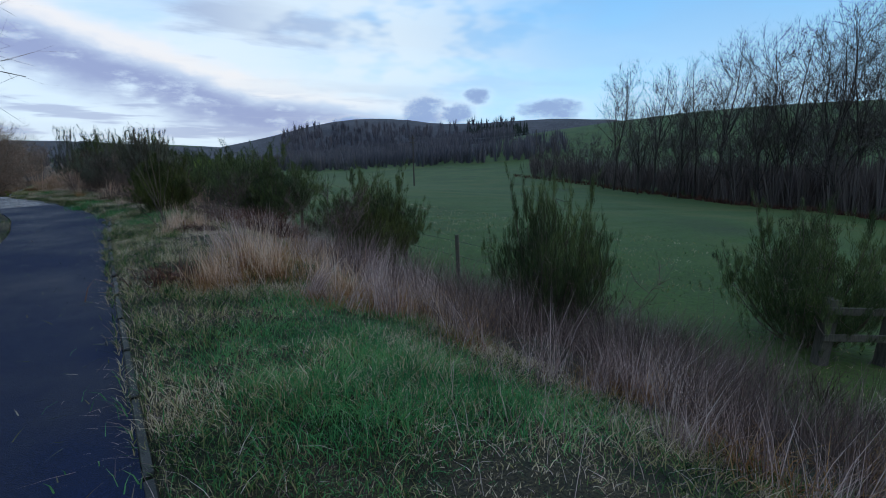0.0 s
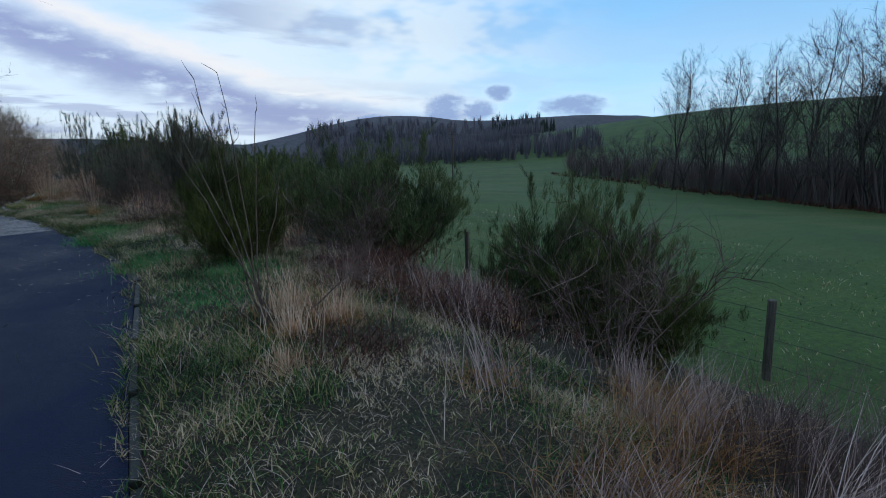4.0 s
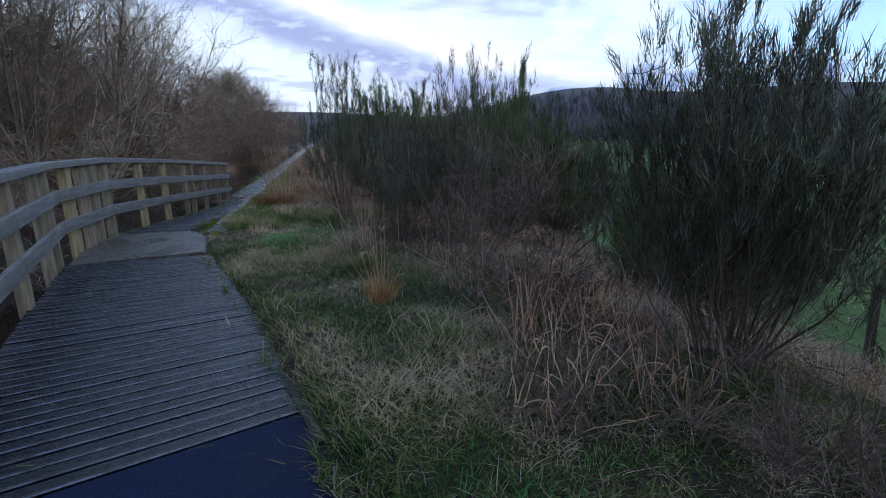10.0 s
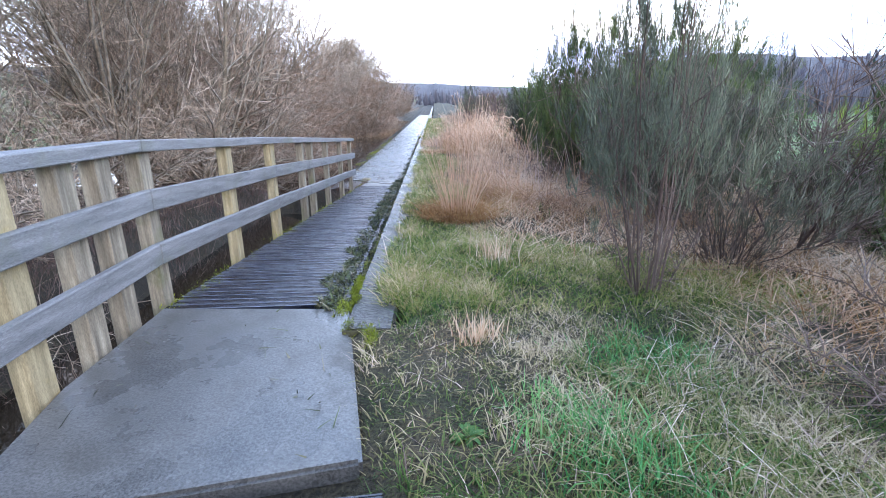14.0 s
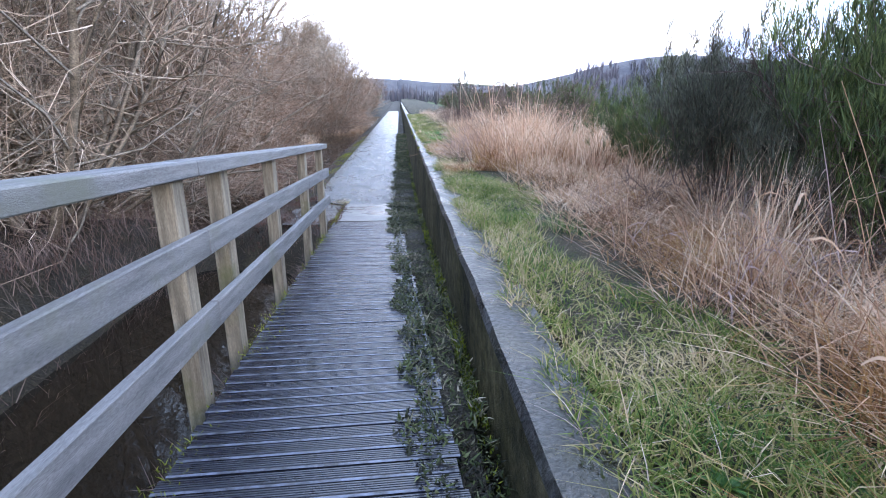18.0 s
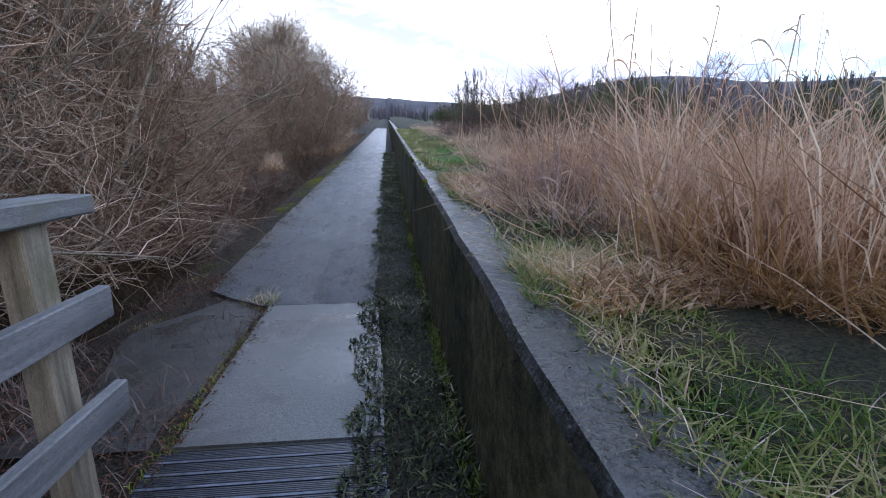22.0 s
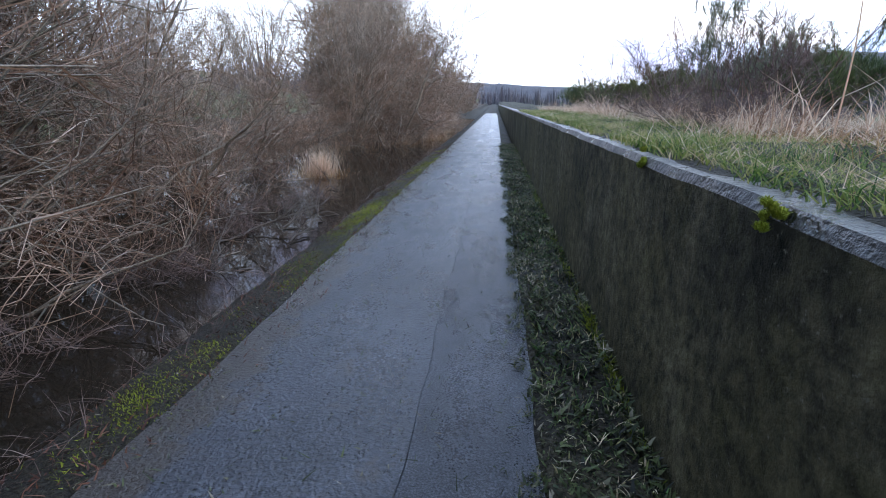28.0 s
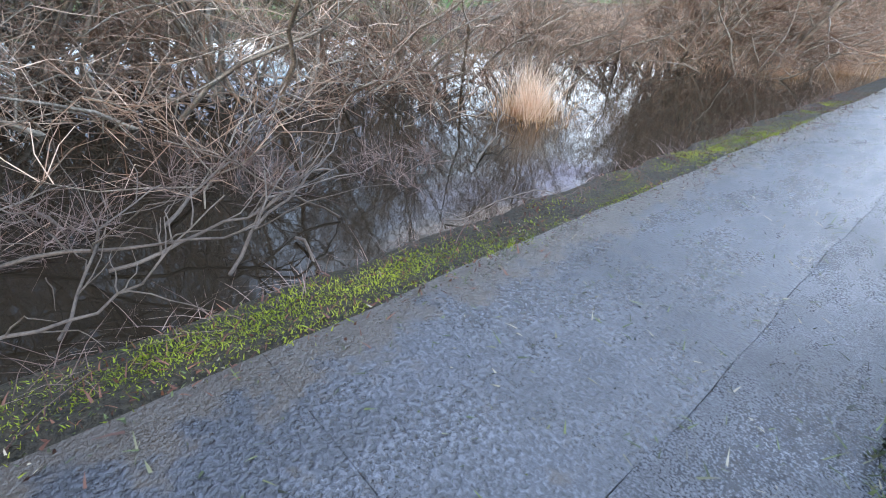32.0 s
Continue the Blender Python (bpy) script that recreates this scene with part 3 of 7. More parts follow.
class Twigs:
    """Gathers tapered three-sided limbs into one mesh."""

    def __init__(self):
        self.v, self.f, self.n = [], [], 0

    def limb(self, pts, r0, r1):
        pts = np.asarray(pts, float)
        m = len(pts)
        t = np.gradient(pts, axis=0)
        t /= np.linalg.norm(t, axis=1)[:, None] + 1e-9
        ref = np.where(np.abs(t[:, 2:3]) > 0.9, np.array([[1.0, 0, 0]]), np.array([[0, 0, 1.0]]))
        u = np.cross(t, ref)
        u /= np.linalg.norm(u, axis=1)[:, None] + 1e-9
        w = np.cross(t, u)
        r = np.linspace(r0, r1, m)[:, None]
        ring = np.stack([pts + r * (u * math.cos(a) + w * math.sin(a)) for a in (0, 2.094, 4.189)], 1)
        self.v.append(ring.reshape(-1, 3))
        i = np.arange(m - 1)[:, None] * 3 + self.n
        for k in range(3):
            k2 = (k + 1) % 3
            self.f.append(np.concatenate([i + k, i + k2, i + 3 + k2, i + 3 + k], 1))
        self.n += m * 3

    def strip(self, pts, r0, r1, rng):
        """A fine twig, flattened."""
        m = len(pts)
        u = np.cross(pts[-1] - pts[0], rng.normal(0, 1, 3))
        u /= np.linalg.norm(u) + 1e-9
        r = np.linspace(r0, r1, m)[:, None] * u
        self.v.append(np.stack([pts - r, pts + r], 1).reshape(-1, 3))
        i = np.arange(m - 1)[:, None] * 2 + self.n
        self.f.append(np.concatenate([i, i + 1, i + 3, i + 2], 1))
        self.n += m * 2

    def done(self, name, mat, parent=None, label=""):
        return mesh_np(name, np.concatenate(self.v), np.concatenate(self.f), mat, parent, label, True)


def way(rng, start, d, length, n, wander, up=0.0):
    """A wandering line from start along d."""
    p, d = np.array(start, float), np.array(d, float)
    pts = [p.copy()]
    for _ in range(n):
        d = d + rng.normal(0, wander, 3) + np.array((0, 0, up))
        d /= np.linalg.norm(d)
        p = p + d * length / n
        pts.append(p.copy())
    return np.array(pts), d


def bare_tree(rng, height, spread, stems, limbs_n, twigs_n, r=0.1, up=0.06, name="bare_tree", label="", twig_mat=None, bark=None, low=0.25, tw_r=0.006, tlen=0.9, crook=0.09, rise=(0.1, 1.1), wig=0.26):
    """A leafless tree: trunk(s), limbs and a crown of fine twigs, as three parts under one empty."""
    root = new(name)
    limbs, twigs = Twigs(), Twigs()
    for s in range(stems):
        a = rng.uniform(0, 6.28)
        tilt = spread * (0.25 if stems == 1 else rng.uniform(0.3, 1.0))
        d = np.array((math.cos(a) * tilt, math.sin(a) * tilt, 1.0))
        hh = height * rng.uniform(0.75, 1.0)
        st = (math.cos(a) * r * (stems > 1) * 1.6, math.sin(a) * r * (stems > 1) * 1.6, -0.15)
        pts, _ = way(rng, st, d / np.linalg.norm(d), hh, 9, crook, up)
        trunk = Twigs()
        trunk.limb(pts, r * rng.uniform(0.7, 1), r * 0.12)
        trunk.done("trunk", bark or BARK, root)
        for j in range(limbs_n):
            k = rng.uniform(low, 0.98)
            i = k * 9
            p0 = pts[int(i)] + (pts[min(int(i) + 1, 9)] - pts[int(i)]) * (i % 1)
            b = rng.uniform(0, 6.28)
            ll = height * rng.uniform(0.18, 0.4) * (1.15 - 0.6 * k)
            dd = np.array((math.cos(b), math.sin(b), rng.uniform(*rise)))
            lp, ld = way(rng, p0, dd / np.linalg.norm(dd), ll, 3, 0.22, up)
            r1 = r * 0.36 * (1.15 - k)
            limbs.limb(lp, max(r1, tw_r * 1.8), tw_r)
            for q in range(twigs_n):
                kk = rng.uniform(0.2, 1.0) * 3
                t0 = lp[int(kk)] if kk >= 3 else lp[int(kk)] + (lp[int(kk) + 1] - lp[int(kk)]) * (kk % 1)
                c = rng.normal(0, 0.75, 3) + ld + np.array((0, 0, 0.35))
                tp, _ = way(rng, t0, c / np.linalg.norm(c), tlen * rng.uniform(0.4, 1.1), 2 if wig < 0.4 else 3, wig, up * 0.8)
                twigs.strip(tp, tw_r, tw_r * 0.35, rng)
    tagged(limbs.done("bough", bark or BARK, root), kind="stuff")
    tagged(twigs.done("crown", twig_mat or TWIG, root), kind="stuff")
    return tagged(root, label, "tree")


def broom_bush(rng, height, width, stems=28, plumes=30, twigs=40, bare=0.2, spread=0.7, side=0.07, tuft=(0.1, 0.28), mat=None, wood_mat=None, whips=10, stem_r=0.013, fine=(0.0014, 0.0032), drop=0.55, wob=0.012, name="broom_bush", label="dark green broom bush of dense upright twigs"):
    """A broom: woody stems fanning from one foot, each carrying many upright brushes of thin green twigs, with whips above."""
    root = new(name)
    wood = Twigs()
    P, D, L = [], [], []
    low = []
    up = np.array((0, 0, 1.0))
    lob = rng.uniform(0, 6.28, 3)
    for s in range(stems + whips):
        whip = s >= stems
        a = 2.39996 * s + rng.uniform(-0.3, 0.3)
        lean = math.sqrt(rng.uniform(0.01, 0.5 if whip else 1.0))
        out = np.array((math.cos(a), math.sin(a), 0))
        edge = 1 + 0.16 * math.sin(3 * a + lob[0]) + 0.12 * math.sin(5 * a + lob[1])
        tip = out * lean * width / 2 * edge + up * height * (1.0 if whip else (1 - drop * lean * lean) * rng.uniform(0.8, 1.0))
        foot = out * rng.uniform(0.02, 0.1) - up * 0.05
        k = np.linspace(0, 1, 9)[:, None]
        line = foot + (tip - foot) * np.array((1, 1, 0)) * k ** spread + (tip - foot) * up * k + np.cumsum(rng.normal(0, wob, (9, 3)), 0) * (k > 0)
        wood.limb(line, rng.uniform(0.5, 1.0) * stem_r * (0.6 if whip else 1), 0.002)
        for j in range(9 if bare > 0.3 and not whip else 0):
            kk = rng.uniform(0.03, bare + 0.2)
            p0 = line[min(int(kk * 8), 7)] + rng.normal(0, side * width * 0.9, 3)
            d = out * rng.uniform(-0.3, 0.9) + up * rng.uniform(0.0, 1.0) + rng.normal(0, 0.4, 3)
            low.append((np.array((p0[0], p0[1], abs(p0[2]))), d * rng.uniform(0.12, 0.34)))
        for j in range(plumes // 3 if whip else plumes):
            kk = 1.0 if j == 0 else (rng.uniform(0.72, 0.98) if whip else bare + (1 - bare) * rng.uniform(0, 1) ** 0.75)
            i = min(int(kk * 8), 7)
            u = kk * 8 - i
            on = line[i] * (1 - u) + line[i + 1] * u
            p0 = on + (rng.normal(0, side * width, 3) * np.array((1, 1, 0.6)) if j and not whip else 0)
            p0[2] = max(p0[2], 0.04)
            t = line[i + 1] - line[i]
            o = t / np.linalg.norm(t) * 0.5 + up * 0.75 + rng.normal(0, 0.2, 3)
            o /= np.linalg.norm(o)
            ln = rng.uniform(*tuft)
            if j % 3 == 0:
                wood.limb(np.array([on, (on + p0) / 2 - up * 0.02, p0, p0 + o * ln * 0.7]), 0.004, 0.0012)
            n = twigs
            q = rng.uniform(0, 1, n)[:, None]
            P.append(p0 + o * ln * q + rng.normal(0, 0.014, (n, 3)))
            D.append(o + rng.normal(0, 0.2, (n, 3)))
            L.append(rng.uniform(0.05, 0.14, n) * (1.15 - 0.5 * q[:, 0]))
    P, D, L = np.concatenate(P), np.concatenate(D), np.concatenate(L)
    D /= np.linalg.norm(D, axis=1)[:, None]
    n = len(P)
    sd = np.cross(D, rng.normal(0, 1, (n, 3)))
    sd /= np.linalg.norm(sd, axis=1)[:, None]
    w = rng.uniform(*fine, n)[:, None]
    bendv = rng.normal(0, 0.12, (n, 3)) * L[:, None]
    fit_xy = width / 2 / np.quantile(np.hypot(P[:, 0], P[:, 1]), 0.985)
    fit_z = height / np.quantile(P[:, 2] + D[:, 2] * L, 0.997)
    P, wood.v = P * np.array((fit_xy, fit_xy, fit_z)), [q * np.array((fit_xy, fit_xy, fit_z)) for q in wood.v]
    v = np.stack([P - sd * w, P + sd * w, P + D * L[:, None] + bendv], 1)
    tagged(wood.done("stem", wood_mat or BRAMBLE, root), kind="stuff")
    if low:
        dead = Twigs()
        for p0, d in low:
            p0 = p0 * np.array((fit_xy, fit_xy, fit_z))
            dead.limb(np.array([p0, p0 + d * 0.5 + rng.normal(0, 0.02, 3), p0 + d]), 0.0026, 0.0009)
            for q in range(2):
                k = rng.uniform(0.3, 0.9)
                dead.limb(np.array([p0 + d * k, p0 + d * k + d * 0.3 + rng.normal(0, 0.05, 3)]), 0.0016, 0.0007)
        tagged(dead.done("dead_wood", BRAMBLE, root, "bare brown dead twigs"), kind="stuff")
    tagged(mesh_np("foliage", v.reshape(-1, 3), np.arange(n * 3).reshape(-1, 3), mat or BROOM, root), kind="stuff")
    return tagged(root, label, "bush")


def fork_tree(rng, height, clear=0.4, leaders=4, fan=0.5, counts=(8, 7, 5), r=0.22, tw_r=0.012, tlen=1.3, lean=0.05, name="bare_tree", label="", twig_mat=None, bark=None):
    """A leafless tree that forks: a clear bole, leaders fanning out, limbs, branchlets and twigs."""
    root = new(name)
    trunk, limbs, twigs = Twigs(), Twigs(), Twigs()
    bole, d = way(rng, (0, 0, -0.3), (rng.normal(0, lean), rng.normal(0, lean), 1.0), height * clear + 0.3, 6, 0.035, 0.02)
    trunk.limb(bole, r, r * 0.7)
    crown = height * (1 - clear)

    def along(pts, k):
        i = min(int(k * (len(pts) - 1)), len(pts) - 2)
        u = k * (len(pts) - 1) - i
        return pts[i] * (1 - u) + pts[i + 1] * u, pts[i + 1] - pts[i]

    for s in range(leaders):
        a = 2.4 * s + rng.uniform(-0.5, 0.5)
        f = fan * (0.15 if s == 0 else rng.uniform(0.5, 1.0))
        p0 = bole[-1] if s < 2 else along(bole, rng.uniform(0.7, 1.0))[0]
        dd = np.array((math.cos(a) * f, math.sin(a) * f, 1.0)) + d * 0.3
        lead, _ = way(rng, p0, dd / np.linalg.norm(dd), crown * (1.0 if s == 0 else rng.uniform(0.65, 0.95)), 8, 0.1, 0.05)
        limbs.limb(lead, r * (0.66 if s == 0 else 0.45), tw_r * 1.3)
        for j in range(counts[0]):
            k = rng.uniform(0.08, 0.97)
            p1, t1 = along(lead, k)
            t1 = t1 / np.linalg.norm(t1)
            b = rng.uniform(0, 6.28)
            d1 = t1 * 0.6 + np.array((math.cos(b), math.sin(b), 0.3)) * 0.75
            l1, _ = way(rng, p1, d1 / np.linalg.norm(d1), crown * rng.uniform(0.25, 0.45) * (1.15 - 0.6 * k), 6, 0.1, 0.05)
            limbs.limb(l1, max(r * 0.22 * (1.15 - 0.7 * k), tw_r * 1.7), tw_r)
            for q in range(counts[1]):
                k2 = rng.uniform(0.15, 1.0)
                p2, t2 = along(l1, k2)
                d2 = t2 / np.linalg.norm(t2) * 0.7 + rng.normal(0, 0.55, 3) + np.array((0, 0, 0.25))
                l2, _ = way(rng, p2, d2 / np.linalg.norm(d2), crown * rng.uniform(0.1, 0.2), 3, 0.2, 0.05)
                limbs.limb(l2, tw_r * 1.1, tw_r * 0.6)
                for w in range(counts[2]):
                    p3, t3 = along(l2, rng.uniform(0.1, 1.0))
                    d3 = t3 / np.linalg.norm(t3) * 0.7 + rng.normal(0, 0.5, 3) + np.array((0, 0, 0.2))
                    l3, _ = way(rng, p3, d3 / np.linalg.norm(d3), tlen * rng.uniform(0.4, 1.1), 2, 0.25, 0.05)
                    twigs.strip(l3, tw_r * 0.8, tw_r * 0.3, rng)
    trunk.done("trunk", bark or BARK, root)
    tagged(limbs.done("bough", bark or BARK, root), kind="stuff")
    tagged(twigs.done("crown", twig_mat or TWIG, root), kind="stuff")
    return tagged(root, label, "tree")


def at_ground(x, y, sink=0.03):
    return float(ground_z(x, y)) - sink


def place(x, y, s=1.0, rz=0.0, sink=0.03, sz=None, rx=0.0, ry=0.0):
    return pose(x, y, at_ground(x, y, sink), rx, ry, rz) @ Matrix.Diagonal((s, s, sz or s, 1))


# ---- the ground: one sheet to the horizon ----


def steps(*segs):
    """Rising numbers: (from, to, step) end to end."""
    out = []
    for a, b, n in segs:
        out += list(np.arange(a, b, n))
    return np.array(out + [segs[-1][1]])


gx = np.concatenate([-np.geomspace(2400, 8, 46), steps((-7.6, -3.6, 0.25), (-3.6, 4.0, 0.1), (4.0, 9, 0.3)), np.geomspace(9.4, 2600, 60)])
gy = np.concatenate([-np.geomspace(1500, 28, 24), steps((-27, 34, 0.2), (34, 60, 0.8)), np.geomspace(61, 3000, 56)])
GX, GY = np.meshgrid(gx, gy)
GZ = ground_z(GX, GY)
nx, ny = len(gx), len(gy)
idx = np.arange(nx * ny).reshape(ny, nx)
quads = np.stack([idx[:-1, :-1], idx[:-1, 1:], idx[1:, 1:], idx[1:, :-1]], -1).reshape(-1, 4)
cx, cy = (GX[:-1, :-1] + GX[1:, 1:]).ravel() / 2, (GY[:-1, :-1] + GY[1:, 1:]).ravel() / 2
ground = tagged(mesh_np("ground", np.stack([GX, GY, GZ], -1).reshape(-1, 3), quads, SOIL, None, smoothed=True),
                "damp winter earth, grass field and wooded hills", "ground", kind="structure")
FIELD = stained("green_pasture", [(0.3, (0.034, 0.062, 0.006)), (0.5, (0.048, 0.1, 0.008)), (0.7, (0.09, 0.115, 0.018))], 0.12, 9, 0.85, 0.6, 0.05)
# wooded hillsides: the bluish haze of distance is mixed into the colour
WOODS = stained("haze_tinted_winter_wood", [(0.3, (0.06, 0.06, 0.074)), (0.7, (0.12, 0.11, 0.12))], 0.02, 0.3, 0.95, 0.6, 0.5)
ground.data.materials.append(FIELD)
ground.data.materials.append(WOODS)
TURF = stained("thin_mossy_turf", [(0.3, (0.018, 0.021, 0.008)), (0.46, (0.034, 0.033, 0.014)), (0.58, (0.055, 0.042, 0.022)), (0.72, (0.09, 0.066, 0.037))], 2.6, 70, 0.9, 1.0, 0.03, grain=(0.25, 1.8))
ground.data.materials.append(TURF)
dist = np.hypot(cx, cy)
w_edge = np.interp(cy, [-25, -10, -4, 2, 12, 40], [1.5, 1.6, 2.4, 3.4, 5.0, 6.0])
mi = np.zeros(len(cx), np.int32)
mi[(cx - xr(cy) > w_edge + 4.5)] = 1
mi[(cx < -15)] = 1
es = cx - np.where(cy > 0, WALL_W, xr(cy))
mi[(es > 0) & (mi == 0)] = 3
mi[(cx < xl(cy)) & (cy < -3) & (mi == 0)] = 3
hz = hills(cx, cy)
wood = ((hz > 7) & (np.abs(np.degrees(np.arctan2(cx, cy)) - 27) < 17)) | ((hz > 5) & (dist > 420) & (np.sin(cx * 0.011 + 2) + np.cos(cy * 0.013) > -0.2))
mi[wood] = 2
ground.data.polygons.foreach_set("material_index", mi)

# ---- water ----
WATER, nt, b = shade("still_dark_water", 0.03)
b.inputs["Base Color"].default_value = (0.016, 0.012, 0.008, 1)
b.inputs["IOR"].default_value = 1.33
bumped(nt, b, tex_noise(nt, 5, 2), 0.06, 0.02)
wx, wy = steps((-13.5, -1.15, 0.65)), steps((-4, 74, 2.0))
WX, WY = np.meshgrid(wx, wy)
n1, n2 = len(wx), len(wy)
idx = np.arange(n1 * n2).reshape(n2, n1)
water = mesh_np("water", np.stack([WX, WY, np.full_like(WX, WATER_Z)], -1).reshape(-1, 3),
                np.stack([idx[:-1, :-1], idx[:-1, 1:], idx[1:, 1:], idx[1:, :-1]], -1).reshape(-1, 4), WATER)
tagged(water, "still dark flood water reflecting sky and branches", "water", kind="structure")

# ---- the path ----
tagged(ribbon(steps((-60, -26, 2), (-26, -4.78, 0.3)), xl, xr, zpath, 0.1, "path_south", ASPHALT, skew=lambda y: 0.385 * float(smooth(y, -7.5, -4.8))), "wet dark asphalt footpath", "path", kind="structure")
SMOOTHTAR = wet_tar("smooth_patched_asphalt", (0.04, 0.043, 0.054), (0.085, 0.09, 0.108), None, 0, 95, (0.17, 0.42))
path_north = tagged(new("path_north"), "worn damp grey asphalt footpath with a smooth patched strip and cracked joints", "path", kind="structure")


def seam(y):
    return -1.14 + 0.012 * np.sin(np.asarray(y) * 2.1) + 0.008 * np.sin(np.asarray(y) * 7.3)


ribbon(steps((12.3, 40, 1.0), (40, 174, 4)), lambda y: float(xl(y)) + 0.08, lambda y: float(xr(y)) - 0.06, lambda y: float(zpath(y)) - 0.02, 0.04, "asphalt_base", WETMUD, path_north)
JOINT_Y = [12.235, 16.7, 23.2, 29.7, 36.2, 42.5, 49.0, 55.5, 62.0, 75, 88, 101, 114, 127, 140, 153, 175]
for y0, y1 in zip(JOINT_Y, JOINT_Y[1:]):
    gap = 0.0012 if y0 < 25 else 0.006
    ys = np.linspace(y0 + gap, y1 - (0.0012 if y1 < 25 else 0.006), max(3, int((y1 - y0) / 0.25)) if y0 < 40 else 4)
    ribbon(ys, lambda y: float(xl(y)) + 0.012 * math.sin(y * 1.7) + 0.01 * math.sin(y * 5.1), lambda y: float(seam(y)) - 0.001 * math.sin(y * 23.0) - 0.0015 * math.sin(y * 9.1), zpath, 0.07, "asphalt_panel", ASPHALT_OLD, path_north)
    ribbon(ys if y0 > 40 else np.linspace(y0 + gap * 0.6, y1 - 0.001, len(ys)), lambda y: float(seam(y)) + 0.003 + 0.0025 * math.sin(y * 17.0), lambda y: float(xr(y)) + 0.012 * math.sin(y * 2.3) + 0.01 * math.sin(y * 6.7), lambda y: float(zpath(y)) - 0.003, 0.07, "asphalt_strip", SMOOTHTAR, path_north)

# deck: two runs of grooved boards, with a concrete slab after each


def grooved(length, width, thick):
    """One grooved deck board, lying along x, its first ridge worn and painted with sky glint."""
    n = 7
    prof = []
    w = width / n
    for i in [0] + list(range(2, n)):
        a = -width / 2 + i * w
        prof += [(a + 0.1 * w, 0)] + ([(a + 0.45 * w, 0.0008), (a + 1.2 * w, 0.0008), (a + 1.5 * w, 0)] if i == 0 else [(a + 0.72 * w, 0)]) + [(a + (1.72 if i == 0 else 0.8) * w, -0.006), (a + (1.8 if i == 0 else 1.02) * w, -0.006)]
    prof = [(-width / 2, -thick)] + prof[:-1] + [(width / 2, -0.007), (width / 2, -thick)]
    v = [(s * length / 2, p, z) for s in (-1, 1) for p, z in prof]
    m = len(prof)
    me = bpy.data.meshes.new("board")
    f = [(j, j + 1, m + j + 1, m + j) for j in range(m - 1)] + [tuple(range(m - 1, -1, -1)), tuple(range(m, 2 * m))]
    me.from_pydata(v, [], [tuple(reversed(q)) for q in f])
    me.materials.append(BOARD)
    me.materials.append(WORN_GLINT_RIDGE)
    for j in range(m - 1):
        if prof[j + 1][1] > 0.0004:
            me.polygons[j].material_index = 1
    return me


def deck(name, y0, y1, turn0, turn1, pitch=0.089):
    root = tagged(new(name), "weathered grooved timber boardwalk, wet and mossy at its edges", "boardwalk", kind="structure")
    n = int(round((y1 - y0) / pitch))
    meshes = {}
    for i in range(n):
        k = (i + 0.5) / n
        y = y0 + (y1 - y0) * k
        a, c = float(xl(y)), float(xr(y))
        turn = turn0 + (turn1 - turn0) * k
        slope = math.degrees(math.atan2(float(zpath(y + 0.2) - zpath(y - 0.2)), 0.4))
        ln = round((c - a) / math.cos(radians(turn)) + 0.03, 2)
        if ln not in meshes:
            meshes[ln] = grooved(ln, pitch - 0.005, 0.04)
        ob = new("board", meshes[ln])
        ob.parent = root
        ob.matrix_basis = pose((a + c) / 2 + random.uniform(-0.012, 0.012), y, float(zpath(y)) + random.uniform(-0.002, 0.002), slope, 0, turn + random.uniform(-0.3, 0.3))
    for side in (0.12, 0.88):
        pts = [(float(xl(y) + (xr(y) - xl(y)) * side), y, float(zpath(y)) - 0.1) for y in np.linspace(y0 - 0.02, y1 + 0.02, 8)]
        j = Twigs()
        j.limb(pts, 0.06, 0.06)
        j.done("joist", BOARD, root)
    return root


def slab(name, corners, thick, label):
    """A poured slab with rough edges; corners run round it, each with its height."""
    bm = bmesh.new()
    top = [bm.verts.new(c) for c in corners]
    f = bm.faces.new(top)
    r = bmesh.ops.extrude_face_region(bm, geom=[f])
    for v in r["geom"]:
        if isinstance(v, bmesh.types.BMVert):
            v.co.z -= thick
    bmesh.ops.recalc_face_normals(bm, faces=bm.faces[:])
    bmesh.ops.bevel(bm, geom=[e for e in bm.edges], offset=0.015, segments=2, affect="EDGES")
    return tagged(part(name, bm, CONCRETE), label, "slab", kind="structure")


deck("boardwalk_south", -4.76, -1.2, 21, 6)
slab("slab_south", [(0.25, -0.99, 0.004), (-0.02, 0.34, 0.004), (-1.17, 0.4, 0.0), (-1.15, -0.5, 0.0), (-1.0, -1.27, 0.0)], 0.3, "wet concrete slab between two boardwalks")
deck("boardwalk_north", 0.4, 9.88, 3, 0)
slab("slab_north", [(-0.4, 9.9, -0.815), (-0.5, 12.22, -1.02), (-1.5, 12.22, -1.02), (-1.4, 9.9, -0.815)], 0.3, "pale wet concrete slab at the end of the boardwalk")

# edging strip along the south path
edging = tagged(new("edging"), "low mossy concrete edging along the asphalt", "kerb", kind="structure")
ys = np.arange(-25.5, -4.6, 0.9)
for y in ys:
    a, c = Vector((float(xr(y)), y, 0)), Vector((float(xr(y + 0.88)), y + 0.88, 0))
    d = c - a
    mid = (a + c) / 2 + Vector((0.028, 0, float(zpath(y + 0.44)) - 0.054))
    ob = part("kerb_stone", box(0.05, d.length, 0.12, 0.008, jitter=0.003), KERB, edging)
    ob.matrix_basis = pose(mid.x, mid.y, mid.z, 0, 0, math.degrees(math.atan2(-d.x, d.y)))

